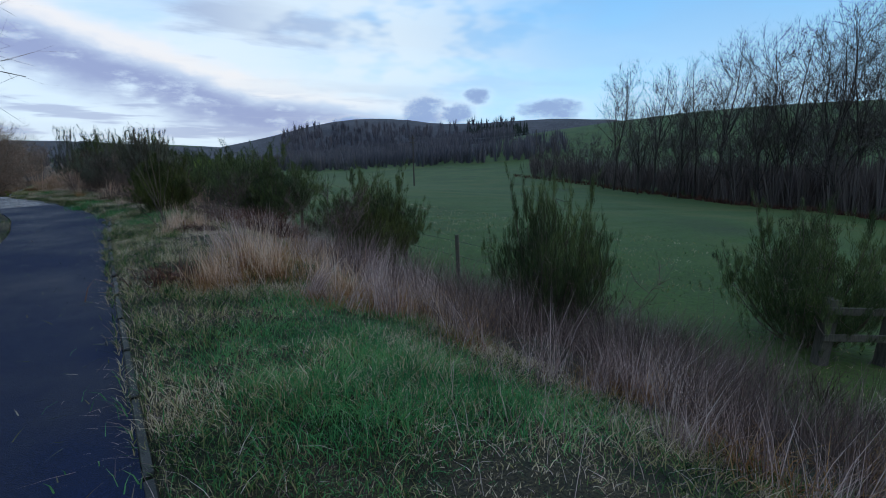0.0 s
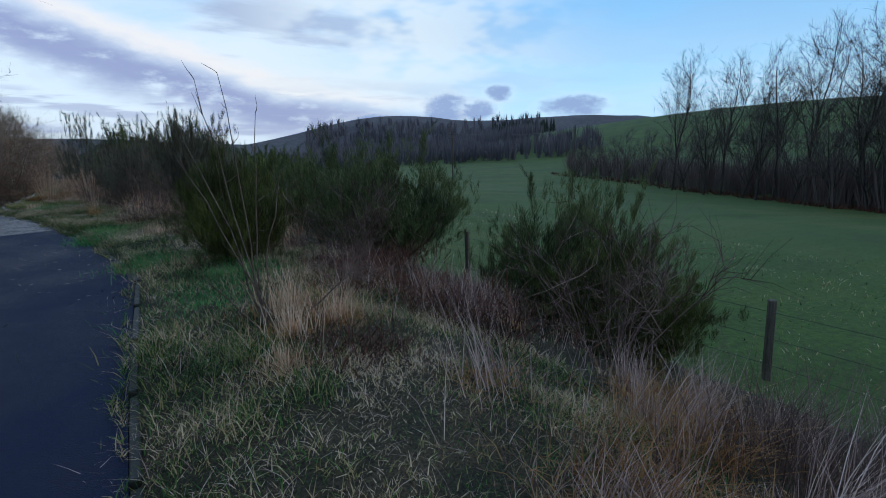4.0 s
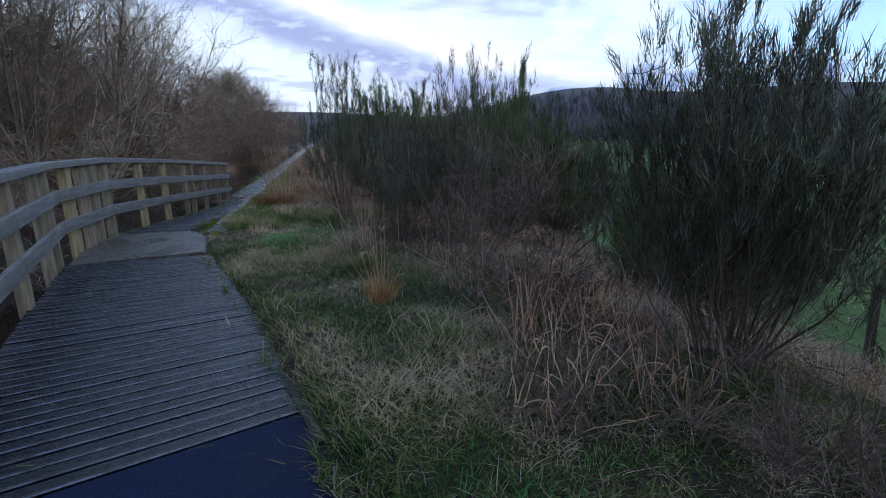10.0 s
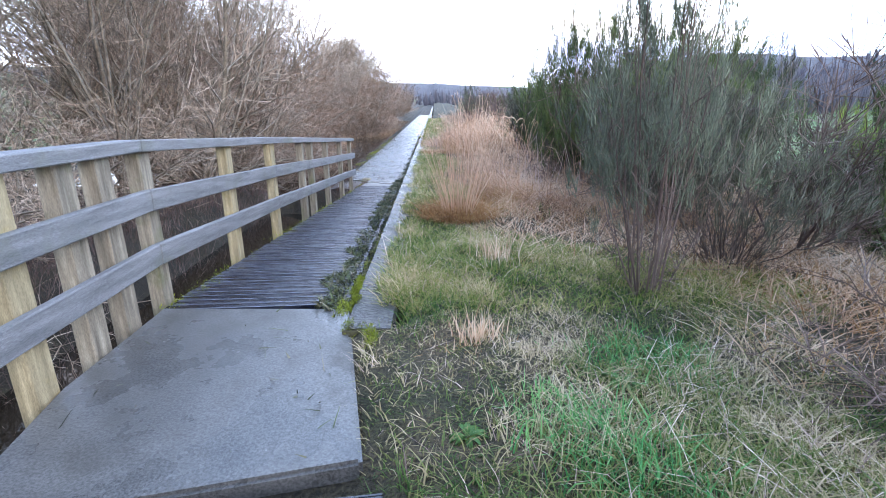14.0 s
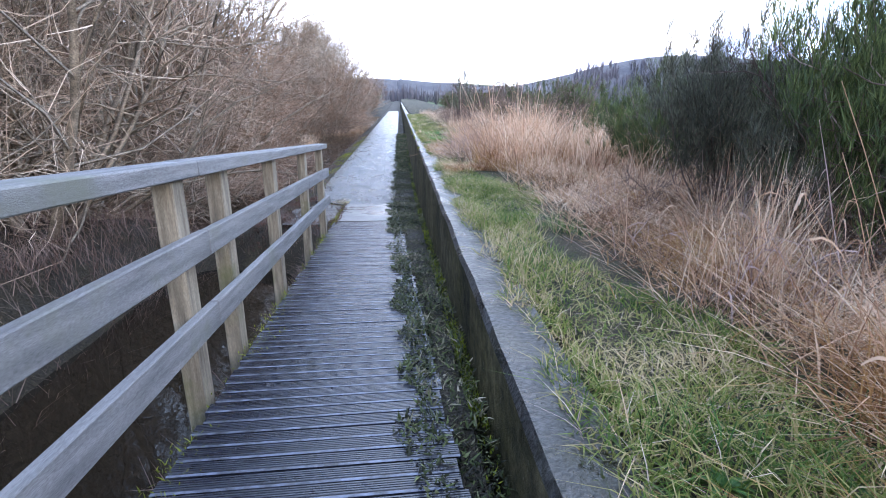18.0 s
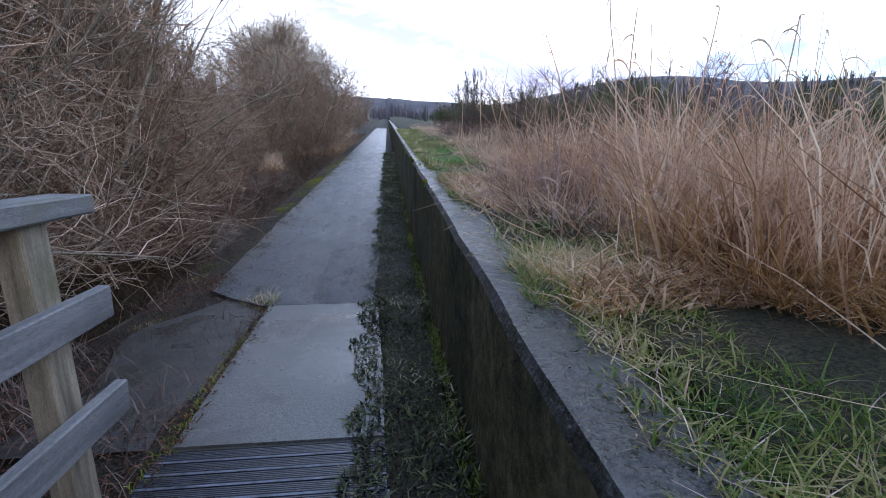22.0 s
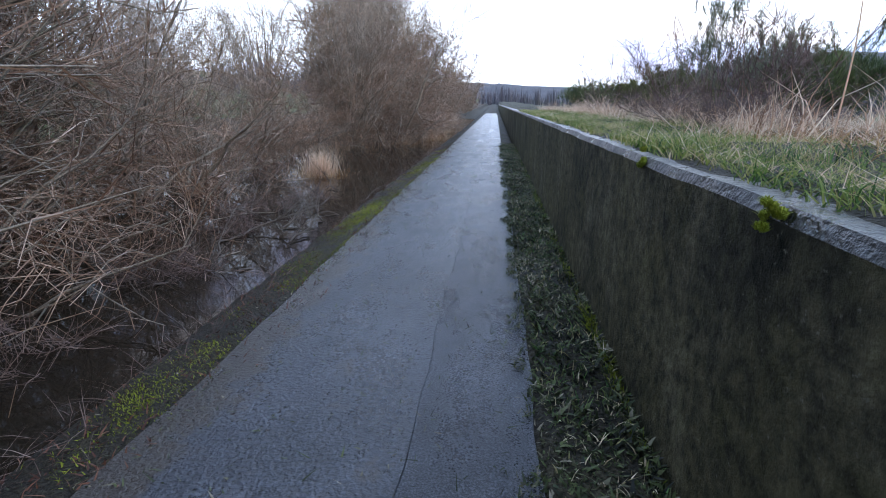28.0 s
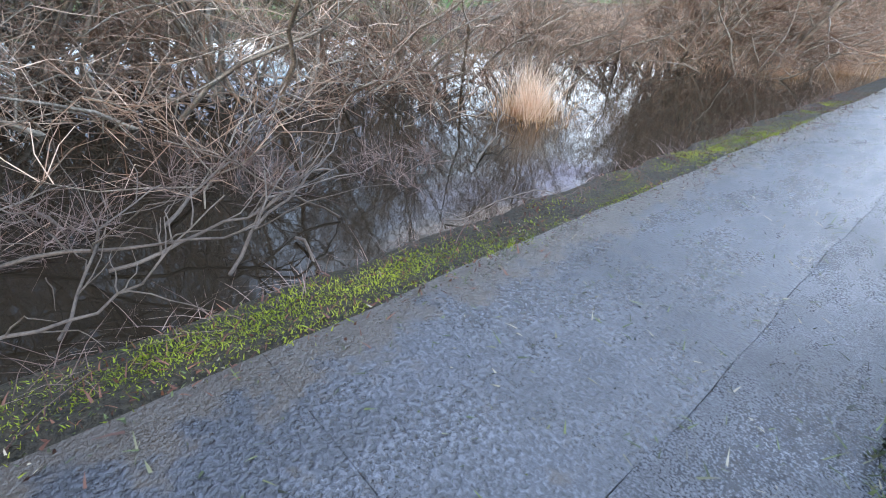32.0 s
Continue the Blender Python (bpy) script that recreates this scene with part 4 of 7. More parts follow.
# ---- the retaining wall ----
WALLM, nt, b = shade("black_stained_concrete_wall", 0.8, spec=0.12)
geo = nt.nodes.new("ShaderNodeNewGeometry")
sepw = nt.nodes.new("ShaderNodeSeparateXYZ")
nt.links.new(geo.outputs["Position"], sepw.inputs[0])
base = ramp_color(nt, tex_noise(nt, 1.1, 8, 0.72, (1, 1, 0.7)), [(0.34, (0.014, 0.015, 0.012)), (0.5, (0.055, 0.052, 0.036)), (0.66, (0.14, 0.128, 0.09))])
streak = ramp_color(nt, tex_noise(nt, 5, 6, 0.75, (1, 1, 0.12)), [(0.34, (0.8, 0.8, 0.8)), (0.6, (1.12, 1.1, 1.05))])
mottle = ramp_color(nt, tex_noise(nt, 11, 6, 0.7), [(0.36, (0.45, 0.45, 0.45)), (0.62, (1.5, 1.45, 1.3))])
alg = ramp_color(nt, tex_noise(nt, 1.7, 6, 0.7), [(0.48, (0, 0, 0)), (0.68, (0.8, 0.8, 0.8))])
scuff = ramp_color(nt, tex_noise(nt, 30, 6, 0.75), [(0.6, (0, 0, 0)), (0.68, (0.7, 0.7, 0.7))])
olive = ramp_color(nt, tex_noise(nt, 0.8, 5, 0.6, (1, 1, 0.8)), [(0.42, (0, 0, 0)), (0.66, (0.7, 0.7, 0.7))])
colw = mixc(nt, olive, mixc(nt, alg, mixc(nt, 1.0, base, streak, "MULTIPLY"), (0.06, 0.058, 0.024)), (0.105, 0.094, 0.05))
colw = mixc(nt, scuff, mixc(nt, 1.0, colw, mottle, "MULTIPLY"), (0.21, 0.195, 0.15))
nt.links.new(colw, b.inputs["Base Color"])
bumped(nt, b, tex_noise(nt, 24, 7, 0.7), 0.9, 0.02)
COPING = stained("lichened_coping_concrete", [(0.34, (0.01, 0.01, 0.009)), (0.52, (0.03, 0.03, 0.03)), (0.7, (0.085, 0.085, 0.088))], 3.5, 38, 0.4, 1.0, 0.014, grain=(0.3, 1.9), second=(2.2, 0.5, 0.66, (0.022, 0.022, 0.014)), rrange=(0.12, 0.6))
wys = steps((0, 34, 0.25), (34, 172, 3))
prof = [(0.0, -2.0), (0.0, -0.9), (0.0, -0.4), (0.0, -0.04), (0.018, 0.0), (WALL_W - 0.015, 0.0), (WALL_W, -0.03), (WALL_W, -2.0)]
v = []
for y in wys:
    for x, z in prof:
        j = 0.006 * float(waves(np.array(y * 3.1), np.array(z * 7 + x * 11), 1.7))
        v.append((x + j, y, (WALL_TOP + z + (j if z > -0.1 else 0)) if z > -1.9 else float(zpath(y)) - 0.5))
m = len(prof)
f = [(i * m + j, (i + 1) * m + j, (i + 1) * m + j + 1, i * m + j + 1) for i in range(len(wys) - 1) for j in range(m - 1)]
wall = mesh_np("wall_retaining", v, [tuple(reversed(q)) for q in f], WALLM)
wall.data.materials.append(COPING)
for p in wall.data.polygons:
    if p.index % (m - 1) in (3, 4, 5):
        p.material_index = 1
tagged(wall, "long dark algae-stained concrete retaining wall with pale coping", "wall", kind="structure")
bmc = box(WALL_W - 0.004, 0.02, 0.9, 0.006)
capend = part("wall_end", bmc, WALLM, wall)
capend.location = (WALL_W / 2, -0.006, WALL_TOP - 0.455)

# ---- the timber fence ----
FX = [0.15, -0.2, -0.63, -0.97, -1.12, -1.17, -1.2, -1.21, -1.23, -1.27, -1.3, -1.34, -1.37, -1.42, -1.46, -1.5]
FY = [-5.2, -4.0, -2.6, -1.56, -1.1, -0.55, -0.14, 0.15, 0.56, 1.88, 3.13, 4.55, 5.2, 6.5, 8.05, 9.48]
fence = tagged(new("timber_fence"), "three-rail weathered timber fence with algae-stained posts", "fence")


def rail_z(y):
    return np.interp(y, [-5.2, -2.5, 0.4, 1.7, 3.1, 9.75], [1.05, 1.05, 1.01, 0.935, 0.85, 0.385])


for x, y in zip(FX, FY):
    top, bot = float(rail_z(y)) - 0.07, float(ground_z(x - 0.1, y)) - 0.25
    turn = 17 if y < -0.9 else 2
    ob = part("post", box(0.085, 0.13, top - bot, 0.006, jitter=0.002), POST_OCHRE if 1.5 < y < 3.3 or abs(y + 0.54) < 0.1 else POST, fence)
    ob.matrix_basis = pose(x - 0.028, y, (top + bot) / 2, 0, 0, turn)
JOINTS = [-5.2, -2.75, -1.0, 0.48, 3.05, 4.7, 7.9, 9.75]
for drop0, drop1, tall, wide, off in ((0.0, 0.0, 0.07, 0.15, -0.02), (0.29, 0.35, 0.125, 0.045, 0.04), (0.62, 0.75, 0.13, 0.045, 0.04)):
    ends = []
    for y in JOINTS:
        k = float(np.clip((y - 0.4) / 9.3, 0, 1))
        ends.append(Vector((float(np.interp(y, FY, FX)) + off, y, float(rail_z(y)) - (drop0 + (drop1 - drop0) * k) - tall / 2)))
    for p, q in zip(ends, ends[1:]):
        d = q - p
        ob = part("rail", box(wide, d.length - 0.004, tall, 0.006, jitter=0.0015), RAIL, fence)
        ob.matrix_basis = pose(*((p + q) / 2), math.degrees(math.asin(d.z / d.length)), 0, math.degrees(math.atan2(-d.x, d.y)))

# ---- far country ----
rng = np.random.default_rng(11)


def wood_stuff(name, label, xs, ys, hmin, hmax, mat, conifer=False, spikes=18, wide=0.02):
    """Far trees joined into one mesh: each a tuft of upright spikes, or a stepped conifer."""
    V, Fc, n0 = [], [], 0
    for x, y in zip(xs, ys):
        z, h = float(ground_z(x, y)) - 0.3, rng.uniform(hmin, hmax)
        if conifer:
            for lv in range(4):
                r, zb = h * 0.2 * (1 - lv / 4.6), z + h * (0.12 + 0.2 * lv)
                a = np.arange(6) * 1.047 + rng.uniform(0, 1)
                rr = r * rng.uniform(0.7, 1.2, 6)
                V.append(np.concatenate([np.stack([x + np.cos(a) * rr, y + np.sin(a) * rr, np.full(6, zb)], 1), [[x, y, zb + h * 0.3]]]))
                Fc.append(np.array([(n0 + i, n0 + (i + 1) % 6, n0 + 6) for i in range(6)]))
                n0 += 7
        else:
            m = spikes
            a, o = rng.uniform(0, 6.28, m), rng.uniform(0, 0.28, m) * h
            bx, by = x + np.cos(a) * o * 0.3, y + np.sin(a) * o * 0.3
            tx, ty, tz = x + np.cos(a) * o * 1.3, y + np.sin(a) * o * 1.3, z + h * rng.uniform(0.55, 1.0, m)
            w = h * wide
            c, s = np.cos(a + 1.57) * w, np.sin(a + 1.57) * w
            mx, my, mz = (bx + tx) / 2, (by + ty) / 2, (z + tz) / 2
            V.append(np.stack([np.stack([bx - c * 0.4, by - s * 0.4, np.full(m, z)], 1), np.stack([bx + c * 0.4, by + s * 0.4, np.full(m, z)], 1),
                               np.stack([mx + c, my + s, mz], 1), np.stack([mx - c, my - s, mz], 1), np.stack([tx, ty, tz], 1)], 1).reshape(-1, 3))
            b0 = n0 + np.arange(m)[:, None] * 5
            Fc.append(np.concatenate([b0 + np.array([[0, 1, 2]]), b0 + np.array([[0, 2, 3]]), b0 + np.array([[3, 2, 4]])], 1).reshape(-1, 3))
            n0 += 5 * m
    return tagged(mesh_np(name, np.concatenate(V), np.concatenate(Fc), mat), label, "woodland", kind="stuff")


CONIFER = leafy("dark_conifer", [(0.1, (0.012, 0.02, 0.016)), (0.9, (0.03, 0.045, 0.032))], broad=0.02)


def polar(az, d, eye=(2.2, -21.6)):
    az = np.radians(az)
    return eye[0] + np.sin(az) * d, eye[1] + np.cos(az) * d


# woods on the hill ahead, the skyline plantation, the hedge beyond the field
az, d = rng.uniform(18, 44, 900), rng.uniform(330, 640, 900)
# far twigs painted paler and bluer to stand in for air haze
HAZE_TINTED_WOOD = leafy("haze_tinted_far_wood", [(0.1, (0.09, 0.09, 0.115)), (0.9, (0.19, 0.17, 0.19))], broad=0.02, spread=0.6)
wood_stuff("hill_wood", "dark leafless wood on the far hillside", *polar(az, d), 9, 14, HAZE_TINTED_WOOD)
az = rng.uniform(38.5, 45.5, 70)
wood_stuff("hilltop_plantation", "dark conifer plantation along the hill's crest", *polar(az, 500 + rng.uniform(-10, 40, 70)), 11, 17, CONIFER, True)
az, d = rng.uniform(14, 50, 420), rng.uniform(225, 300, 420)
wood_stuff("field_edge_wood", "brown leafless trees along the far field edge", *polar(az, d), 7, 11, HAZE_TINTED_WOOD, spikes=18)
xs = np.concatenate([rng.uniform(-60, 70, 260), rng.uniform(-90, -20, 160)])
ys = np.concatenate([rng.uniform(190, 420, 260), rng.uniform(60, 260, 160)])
wood_stuff("valley_wood", "grey-brown winter trees along the valley", xs, ys, 5, 9, HAZE_TINTED_WOOD, spikes=16)

# ---- the tree line beyond the field ----
LINE = []
far_kinds = [dict(height=18.5, clear=0.36, leaders=6, fan=0.62, counts=(8, 8, 6), r=0.2, tw_r=0.0105, tlen=1.1),
             dict(height=13.5, clear=0.32, leaders=5, fan=0.6, counts=(8, 8, 7), r=0.18, tw_r=0.0105, tlen=1.0),
             dict(height=8.5, clear=0.2, leaders=5, fan=0.8, counts=(7, 7, 6), r=0.11, tw_r=0.011, tlen=0.9, lean=0.15)]
for kd in far_kinds:
    LINE.append(fork_tree(rng, label="leafless tree with a wide fan of fine branches beyond the field", twig_mat=FARTWIG, bark=DARKBARK, **kd))
row_az = [(56, 96, 2), (57.5, 90, 1), (59, 92, 0), (60.5, 86, 2), (61.5, 82, 1), (63, 84, 0), (64, 78, 2), (65, 80, 0), (66.5, 74, 2), (68, 74, 0), (69, 70, 2),
          (70, 72, 1), (71, 68, 0), (72.5, 70, 2), (73.5, 66, 0), (75, 62, 2), (76, 64, 0), (77.5, 60, 0), (79, 58, 2), (80.5, 60, 0), (82, 55, 1), (84, 56, 0), (86, 52, 2),
          (54, 104, 2), (52.5, 110, 1), (51, 118, 2), (49.5, 126, 2), (48, 134, 2), (46.5, 140, 2), (55, 100, 0), (58, 100, 2), (62, 92, 2), (67, 84, 2), (71.5, 78, 2), (74, 74, 2), (78, 70, 2), (81, 66, 2)]
used = set()
for a, d, k in row_az:
    x, y = polar(a, d * 0.9)
    s = rng.uniform(0.9, 1.1) * (0.8 if d > 100 else 1.0) * (1.1 if k == 2 else 1.0)
    m = place(float(x), float(y), s, rng.uniform(0, 360), 0.2)
    if k not in used:
        used.add(k)
        LINE[k].matrix_basis = m
        tagged(LINE[k], group="trees beyond the field")
    else:
        copy_thing(LINE[k], m)
az, d = rng.uniform(46, 92, 1500), rng.uniform(1.0, 1.4, 1500)
d = d * np.interp(az, [46, 50, 56, 66.7, 78, 92], [135, 116, 92, 66, 51, 42])
wood_stuff("hedge_scrub", "dark scrub under the tree row beyond the field", *polar(az, d), 1.5, 7.0, FARTWIG, spikes=22, wide=0.008)
az = rng.uniform(44, 92, 2600)
d = rng.uniform(0.95, 1.05, 2600) * np.interp(az, [44, 46, 50, 56, 66.7, 78, 92], [145, 135, 116, 92, 66, 51, 42])
wood_stuff("hedge_foot", "rusty dead grass and bracken along the field's far edge", *polar(az, d), 0.3, 1.0, BRACKEN, spikes=12, wide=0.03)

# ---- utility poles and wires ----
POLEWOOD = stained("creosoted_pole", [(0.3, (0.05, 0.04, 0.032)), (0.7, (0.11, 0.09, 0.07))], 3, 30, 0.85, 0.3, 0.004, stretch=(6, 6, 0.6))
WIRE, nt, b = shade("dull_wire", 0.5, 0.6)
b.inputs["Base Color"].default_value = (0.12, 0.12, 0.125, 1)


def utility_pole(x, y, h):
    root = new("utility_pole")
    t = Twigs()
    t.limb([(0, 0, -0.5), (0, 0, h / 2), (0.05, 0, h)], 0.17, 0.12)
    t.done("pole", POLEWOOD, root)
    for z in (h - 0.5, h - 1.3):
        ob = part("crossarm", box(1.9, 0.12, 0.14, 0.01), POLEWOOD, root)
        ob.location = (0.05, 0.12, z)
    for u in (-0.85, 0, 0.85):
        bm = bmesh.new()
        bmesh.ops.create_cone(bm, segments=8, radius1=0.07, radius2=0.04, depth=0.2, cap_ends=True)
        ob = part("insulator", bm, CONCRETE, root)
        ob.location = (0.05 + u, 0.12, h - 0.33)
    root.matrix_basis = pose(x, y, at_ground(x, y), 0, 0, 25)
    return tagged(root, "dark wooden utility pole with crossarm out in the pasture", "pole", "poles in the pasture")


def pole_top(az, d, el):
    x, y = (float(v) for v in polar(az, d))
    return x, y, 1.04 + d * math.tan(radians(el)) - at_ground(x, y)


poles = [pole_top(32.5, 95, 2.3), pole_top(46.5, 150, 2.6), pole_top(17.5, 170, 0.5)]
for p in poles:
    utility_pole(*p)
for i, j in ((0, 1), (0, 2)):
    for u in (-0.8, 0.8):
        a = Vector((poles[i][0] + u, poles[i][1], at_ground(*poles[i][:2]) + poles[i][2] - 0.3))
        c = Vector((poles[j][0] + u, poles[j][1], at_ground(*poles[j][:2]) + poles[j][2] - 0.3))
        t = Twigs()
        t.limb([a.lerp(c, k) - Vector((0, 0, 1.2 * 4 * k * (1 - k))) for k in np.linspace(0, 1, 12)], 0.025, 0.025)
        tagged(t.done("overhead_wire", WIRE), "thin sagging overhead wire between poles", "wire", "overhead wires")

# ---- field fence at the foot of the bank ----
FENCEPOST = stained("old_fence_post", [(0.3, (0.06, 0.05, 0.04)), (0.7, (0.16, 0.14, 0.11))], 5, 60, 0.85, 0.4, 0.004, stretch=(8, 8, 1), obj=True)
field_fence = tagged(new("field_fence"), "low post and wire stock fence at the foot of the bank", "fence")
fy = np.arange(-14.5, 13, 2.0)
tops = []
for i, y in enumerate(fy):
    x = float(np.interp(y, [-15, -12.3, -6.5, -1.8, 13], [9.35, 9.15, 8.8, 7.8, 7.4])) + 0.06 * math.sin(i * 2.3)
    z = at_ground(x, y, 0.3)
    ob = part("post", box(0.085, 0.085, 1.4, 0.008, jitter=0.004), FENCEPOST, field_fence)
    ob.matrix_basis = pose(x, y, z + 0.7, random.uniform(-4, 4), random.uniform(-4, 4), random.uniform(0, 60))
    tops.append((x, y, z))
for h in (0.55, 0.9, 1.25):
    t = Twigs()
    t.limb([(x - 0.05, y, z + h) for x, y, z in tops], 0.004, 0.004)
    t.done("wire", WIRE, field_fence)

# ---- old stile at the field's corner ----
stile = tagged(new("stile"), "old dark wooden stile with thick posts and a rail", "stile")
for dx, h in ((0.0, 1.05), (0.95, 0.95)):
    ob = part("post", box(0.16, 0.16, h + 0.3, 0.012, jitter=0.008), FENCEPOST, stile)
    ob.matrix_basis = pose(dx, 0, h / 2 - 0.15, 3, 2, 20 * dx)
for h in (0.45, 0.85):
    ob = part("rail", box(1.15, 0.05, 0.11, 0.008, jitter=0.004), FENCEPOST, stile)
    ob.matrix_basis = pose(0.48, -0.1, h, 0, 3, 0)
stile.matrix_basis = pose(10.7, -19.35, at_ground(10.7, -19.35, 0.0), 0, 0, -35)

# ---- broom bushes beside the way: x, y, height, width, kind ----
BROOMS = [(8.1, -10.2, 2.45, 3.1, 0), (7.6, -11.4, 1.6, 2.3, 1), (8.25, -16.3, 2.2, 1.5, 0), (11.5, -18.9, 1.9, 1.9, 0), (3.62, -8.95, 1.2, 1.05, 1), (6.3, -7.5, 1.85, 2.3, 0), (6.2, -5.1, 1.7, 1.9, 0),
          (3.75, -4.7, 2.0, 1.7, 2), (3.1, -1.5, 2.25, 1.7, 5), (4.3, 0.3, 2.1, 1.4, 0), (6.9, 0.0, 2.0, 1.5, 0), (5.6, -2.4, 1.5, 1.6, 0), (1.85, 0.5, 2.4, 1.35, 3), (2.6, 0.9, 1.55, 1.3, 5), (2.45, -1.2, 1.5, 0.8, 5),
          (2.75, 2.2, 1.7, 1.5, 2), (3.2, 3.4, 1.7, 1.6, 0), (4.6, 2.4, 1.3, 1.5, 5), (3.0, 5.0, 2.05, 2.0, 0), (2.55, 6.6, 1.85, 1.9, 2), (2.6, 5.5, 1.6, 1.3, 5), (3.4, 8.8, 1.35, 1.5, 0), (4.6, 5.4, 2.0, 2.2, 0), (6.4, 2.8, 1.9, 2.4, 0), (5.4, 8.0, 1.8, 2.2, 2), (7.0, 5.0, 2.15, 1.8, 4),
          (6.5, 10.5, 1.8, 2.6, 0), (8.2, 13.2, 2.4, 3.2, 0), (10.2, 16.5, 2.6, 3.6, 0), (7.6, 17.5, 2.0, 3.0, 2), (12.5, 21, 3.0, 4.0, 0), (9.5, 25, 2.6, 3.8, 0), (2.35, 24.2, 2.2, 1.6, 3),
          (5.2, 19.0, 1.4, 1.8, 0), (6.2, 23.0, 1.7, 2.4, 0), (6.6, 12.4, 1.4, 2.0, 1), (5.6, 28, 1.6, 2.4, 0), (5.0, 35, 1.5, 2.6, 1), (7.5, 41, 1.8, 3.0, 0), (4.6, 48, 1.4, 2.4, 0), (7.0, 57, 2.0, 3.2, 0)]
kinds = [(2.0, 2.1, dict(stems=46, plumes=36, twigs=34, bare=0.1, spread=0.6, whips=4)),
         (1.45, 1.5, dict(stems=44, plumes=34, twigs=64, bare=0.1, spread=0.65, fine=(0.0009, 0.002), tuft=(0.08, 0.2), whips=3, mat=BROOM_OLIVE, label="olive-green broom bush of dense upright twigs")),
         (2.1, 1.7, dict(stems=34, plumes=30, twigs=32, bare=0.38, spread=0.95, side=0.06, whips=9, drop=0.3, wob=0.025, wood_mat=SHRUBWOOD, mat=BROOM_BROWN, label="tall vase-shaped broom bush, green above bare brown stems")),
         (2.4, 1.35, dict(stems=16, plumes=20, twigs=24, bare=0.5, spread=0.8, side=0.08, mat=BROOM_PALE, wood_mat=BRAMBLE, whips=12, label="thin grey-green broom bush on tall bare stems")),
         (1.8, 1.8, dict(stems=34, plumes=30, mat=BROOM_YELLOW, label="bright yellow-green broom bush below the bank")),
         (2.2, 1.6, dict(stems=40, plumes=11, twigs=26, bare=0.5, spread=0.9, side=0.07, mat=BROOM_BROWN, wood_mat=SHRUBWOOD, wob=0.035, whips=8, stem_r=0.01, label="sparse broom bush of many bare brown stems with green tips"))]
rng = np.random.default_rng(20)
src = {}
for x, y, h, w, k in BROOMS:
    kh, kw, more = kinds[k]
    m = place(x, y, w / kw, rng.uniform(0, 360), 0.05, h / kh)
    if k not in src:
        src[k] = broom_bush(rng, kh, kw, **more)
        tagged(src[k], group="broom along the bank")
        src[k].matrix_basis = m
    else:
        copy_thing(src[k], m)

# ---- the thicket over the water ----
THICK = []
rng = np.random.default_rng(21)
thick_kinds = [dict(height=6.6, spread=0.8, stems=6, limbs_n=19, twigs_n=12, r=0.075, tw_r=0.0055, tlen=1.0, low=0.06, up=0.01),
               dict(height=3.7, spread=1.25, stems=9, limbs_n=15, twigs_n=13, wig=0.45, r=0.042, tw_r=0.0034, tlen=0.75, low=0.05, up=-0.03, crook=0.16, rise=(-0.4, 0.9)),
               dict(height=9.6, spread=0.5, stems=3, limbs_n=42, twigs_n=12, r=0.13, tw_r=0.0075, tlen=1.35, low=0.1, up=0.04)]
for kd in thick_kinds:
    THICK.append(bare_tree(rng, name="willow_shrub", label="leafless brown willow shrub tangled over flood water", **kd))
for kd in thick_kinds[:2]:
    THICK.append(bare_tree(rng, name="willow_shrub", label="leafless rust-brown willow shrub hanging over the flood", twig_mat=TWIG_RUST, **kd))
spots = []
for y in np.arange(-7, 10, 2.7):
    spots.append((rng.uniform(-6.4, -5.2), y, 1 if rng.uniform() < 0.5 else 0))
    spots.append((rng.uniform(-9.5, -7.0), y + rng.uniform(-0.8, 0.8), 0 if rng.uniform() < 0.5 else 2))
for y in np.arange(10, 46, 1.4):
    spots.append((rng.uniform(-5.6, -5.0), y, 1))
    spots.append((rng.uniform(-7.2, -6.2), y + rng.uniform(-0.6, 0.6), 0))
for y in np.arange(10, 52, 2.2):
    spots.append((rng.uniform(-9.0, -8.0), y + rng.uniform(-0.6, 0.6), 2))
for y in np.arange(11, 34, 2.9):
    spots.append((rng.uniform(-12, -9), y + rng.uniform(-1, 1), 2))
for y in np.arange(34, 125, 6.2):
    spots.append((rng.uniform(-7.5, -5.2), y, 0))
    spots.append((rng.uniform(-11, -8), y + rng.uniform(-2, 2), 2 if rng.uniform() < 0.5 else 0))
for y in np.arange(12.5, 21, 1.5):
    spots.append((rng.uniform(-6.6, -5.4), y, 0))
    spots.append((rng.uniform(-8.4, -7.2), y + 0.7, 2))
for y in np.arange(37.5, 52, 2.2):
    spots.append((rng.uniform(-5.6, -5.1), y, 0))
used = set()
for x, y, k in spots:
    rusty = 3 if y > 13 and k < 2 else 0
    if 21.5 < y < 26 and x > -8:
        x -= 0.9
    if 18.0 < y < 25.5 and k < 2:
        x -= 1.5 if 20.8 < y < 24.6 else 0.75
    if 25.5 <= y < 36:
        if k == 0 and rng.uniform() < 0.75:
            continue
        x -= 3.0 if k == 1 else 3.5
    low_row = 21.5 < y < 37
    if low_row and (k == 2 or (k == 0 and rng.uniform() < 0.25)):
        continue
    m = place(x, y, rng.uniform(0.85, 1.15) * (0.95 if low_row and k == 0 else 1.15 if low_row else 1.0), rng.uniform(0, 360), 0.1)
    k += rusty
    if k not in used:
        used.add(k)
        THICK[k].matrix_basis = m
        tagged(THICK[k], group="willows over the water")
    else:
        copy_thing(THICK[k], m)

for i, (x, y, sc) in enumerate(((-8.9, 22.6, 0.9), (-9.4, 23.8, 0.95), (-10.4, 25.2, 0.95), (-11.6, 28.0, 0.9), (-12.6, 31.5, 0.9))):
    copy_thing(THICK[3], place(x, y, sc, 131 * i, 0.1))

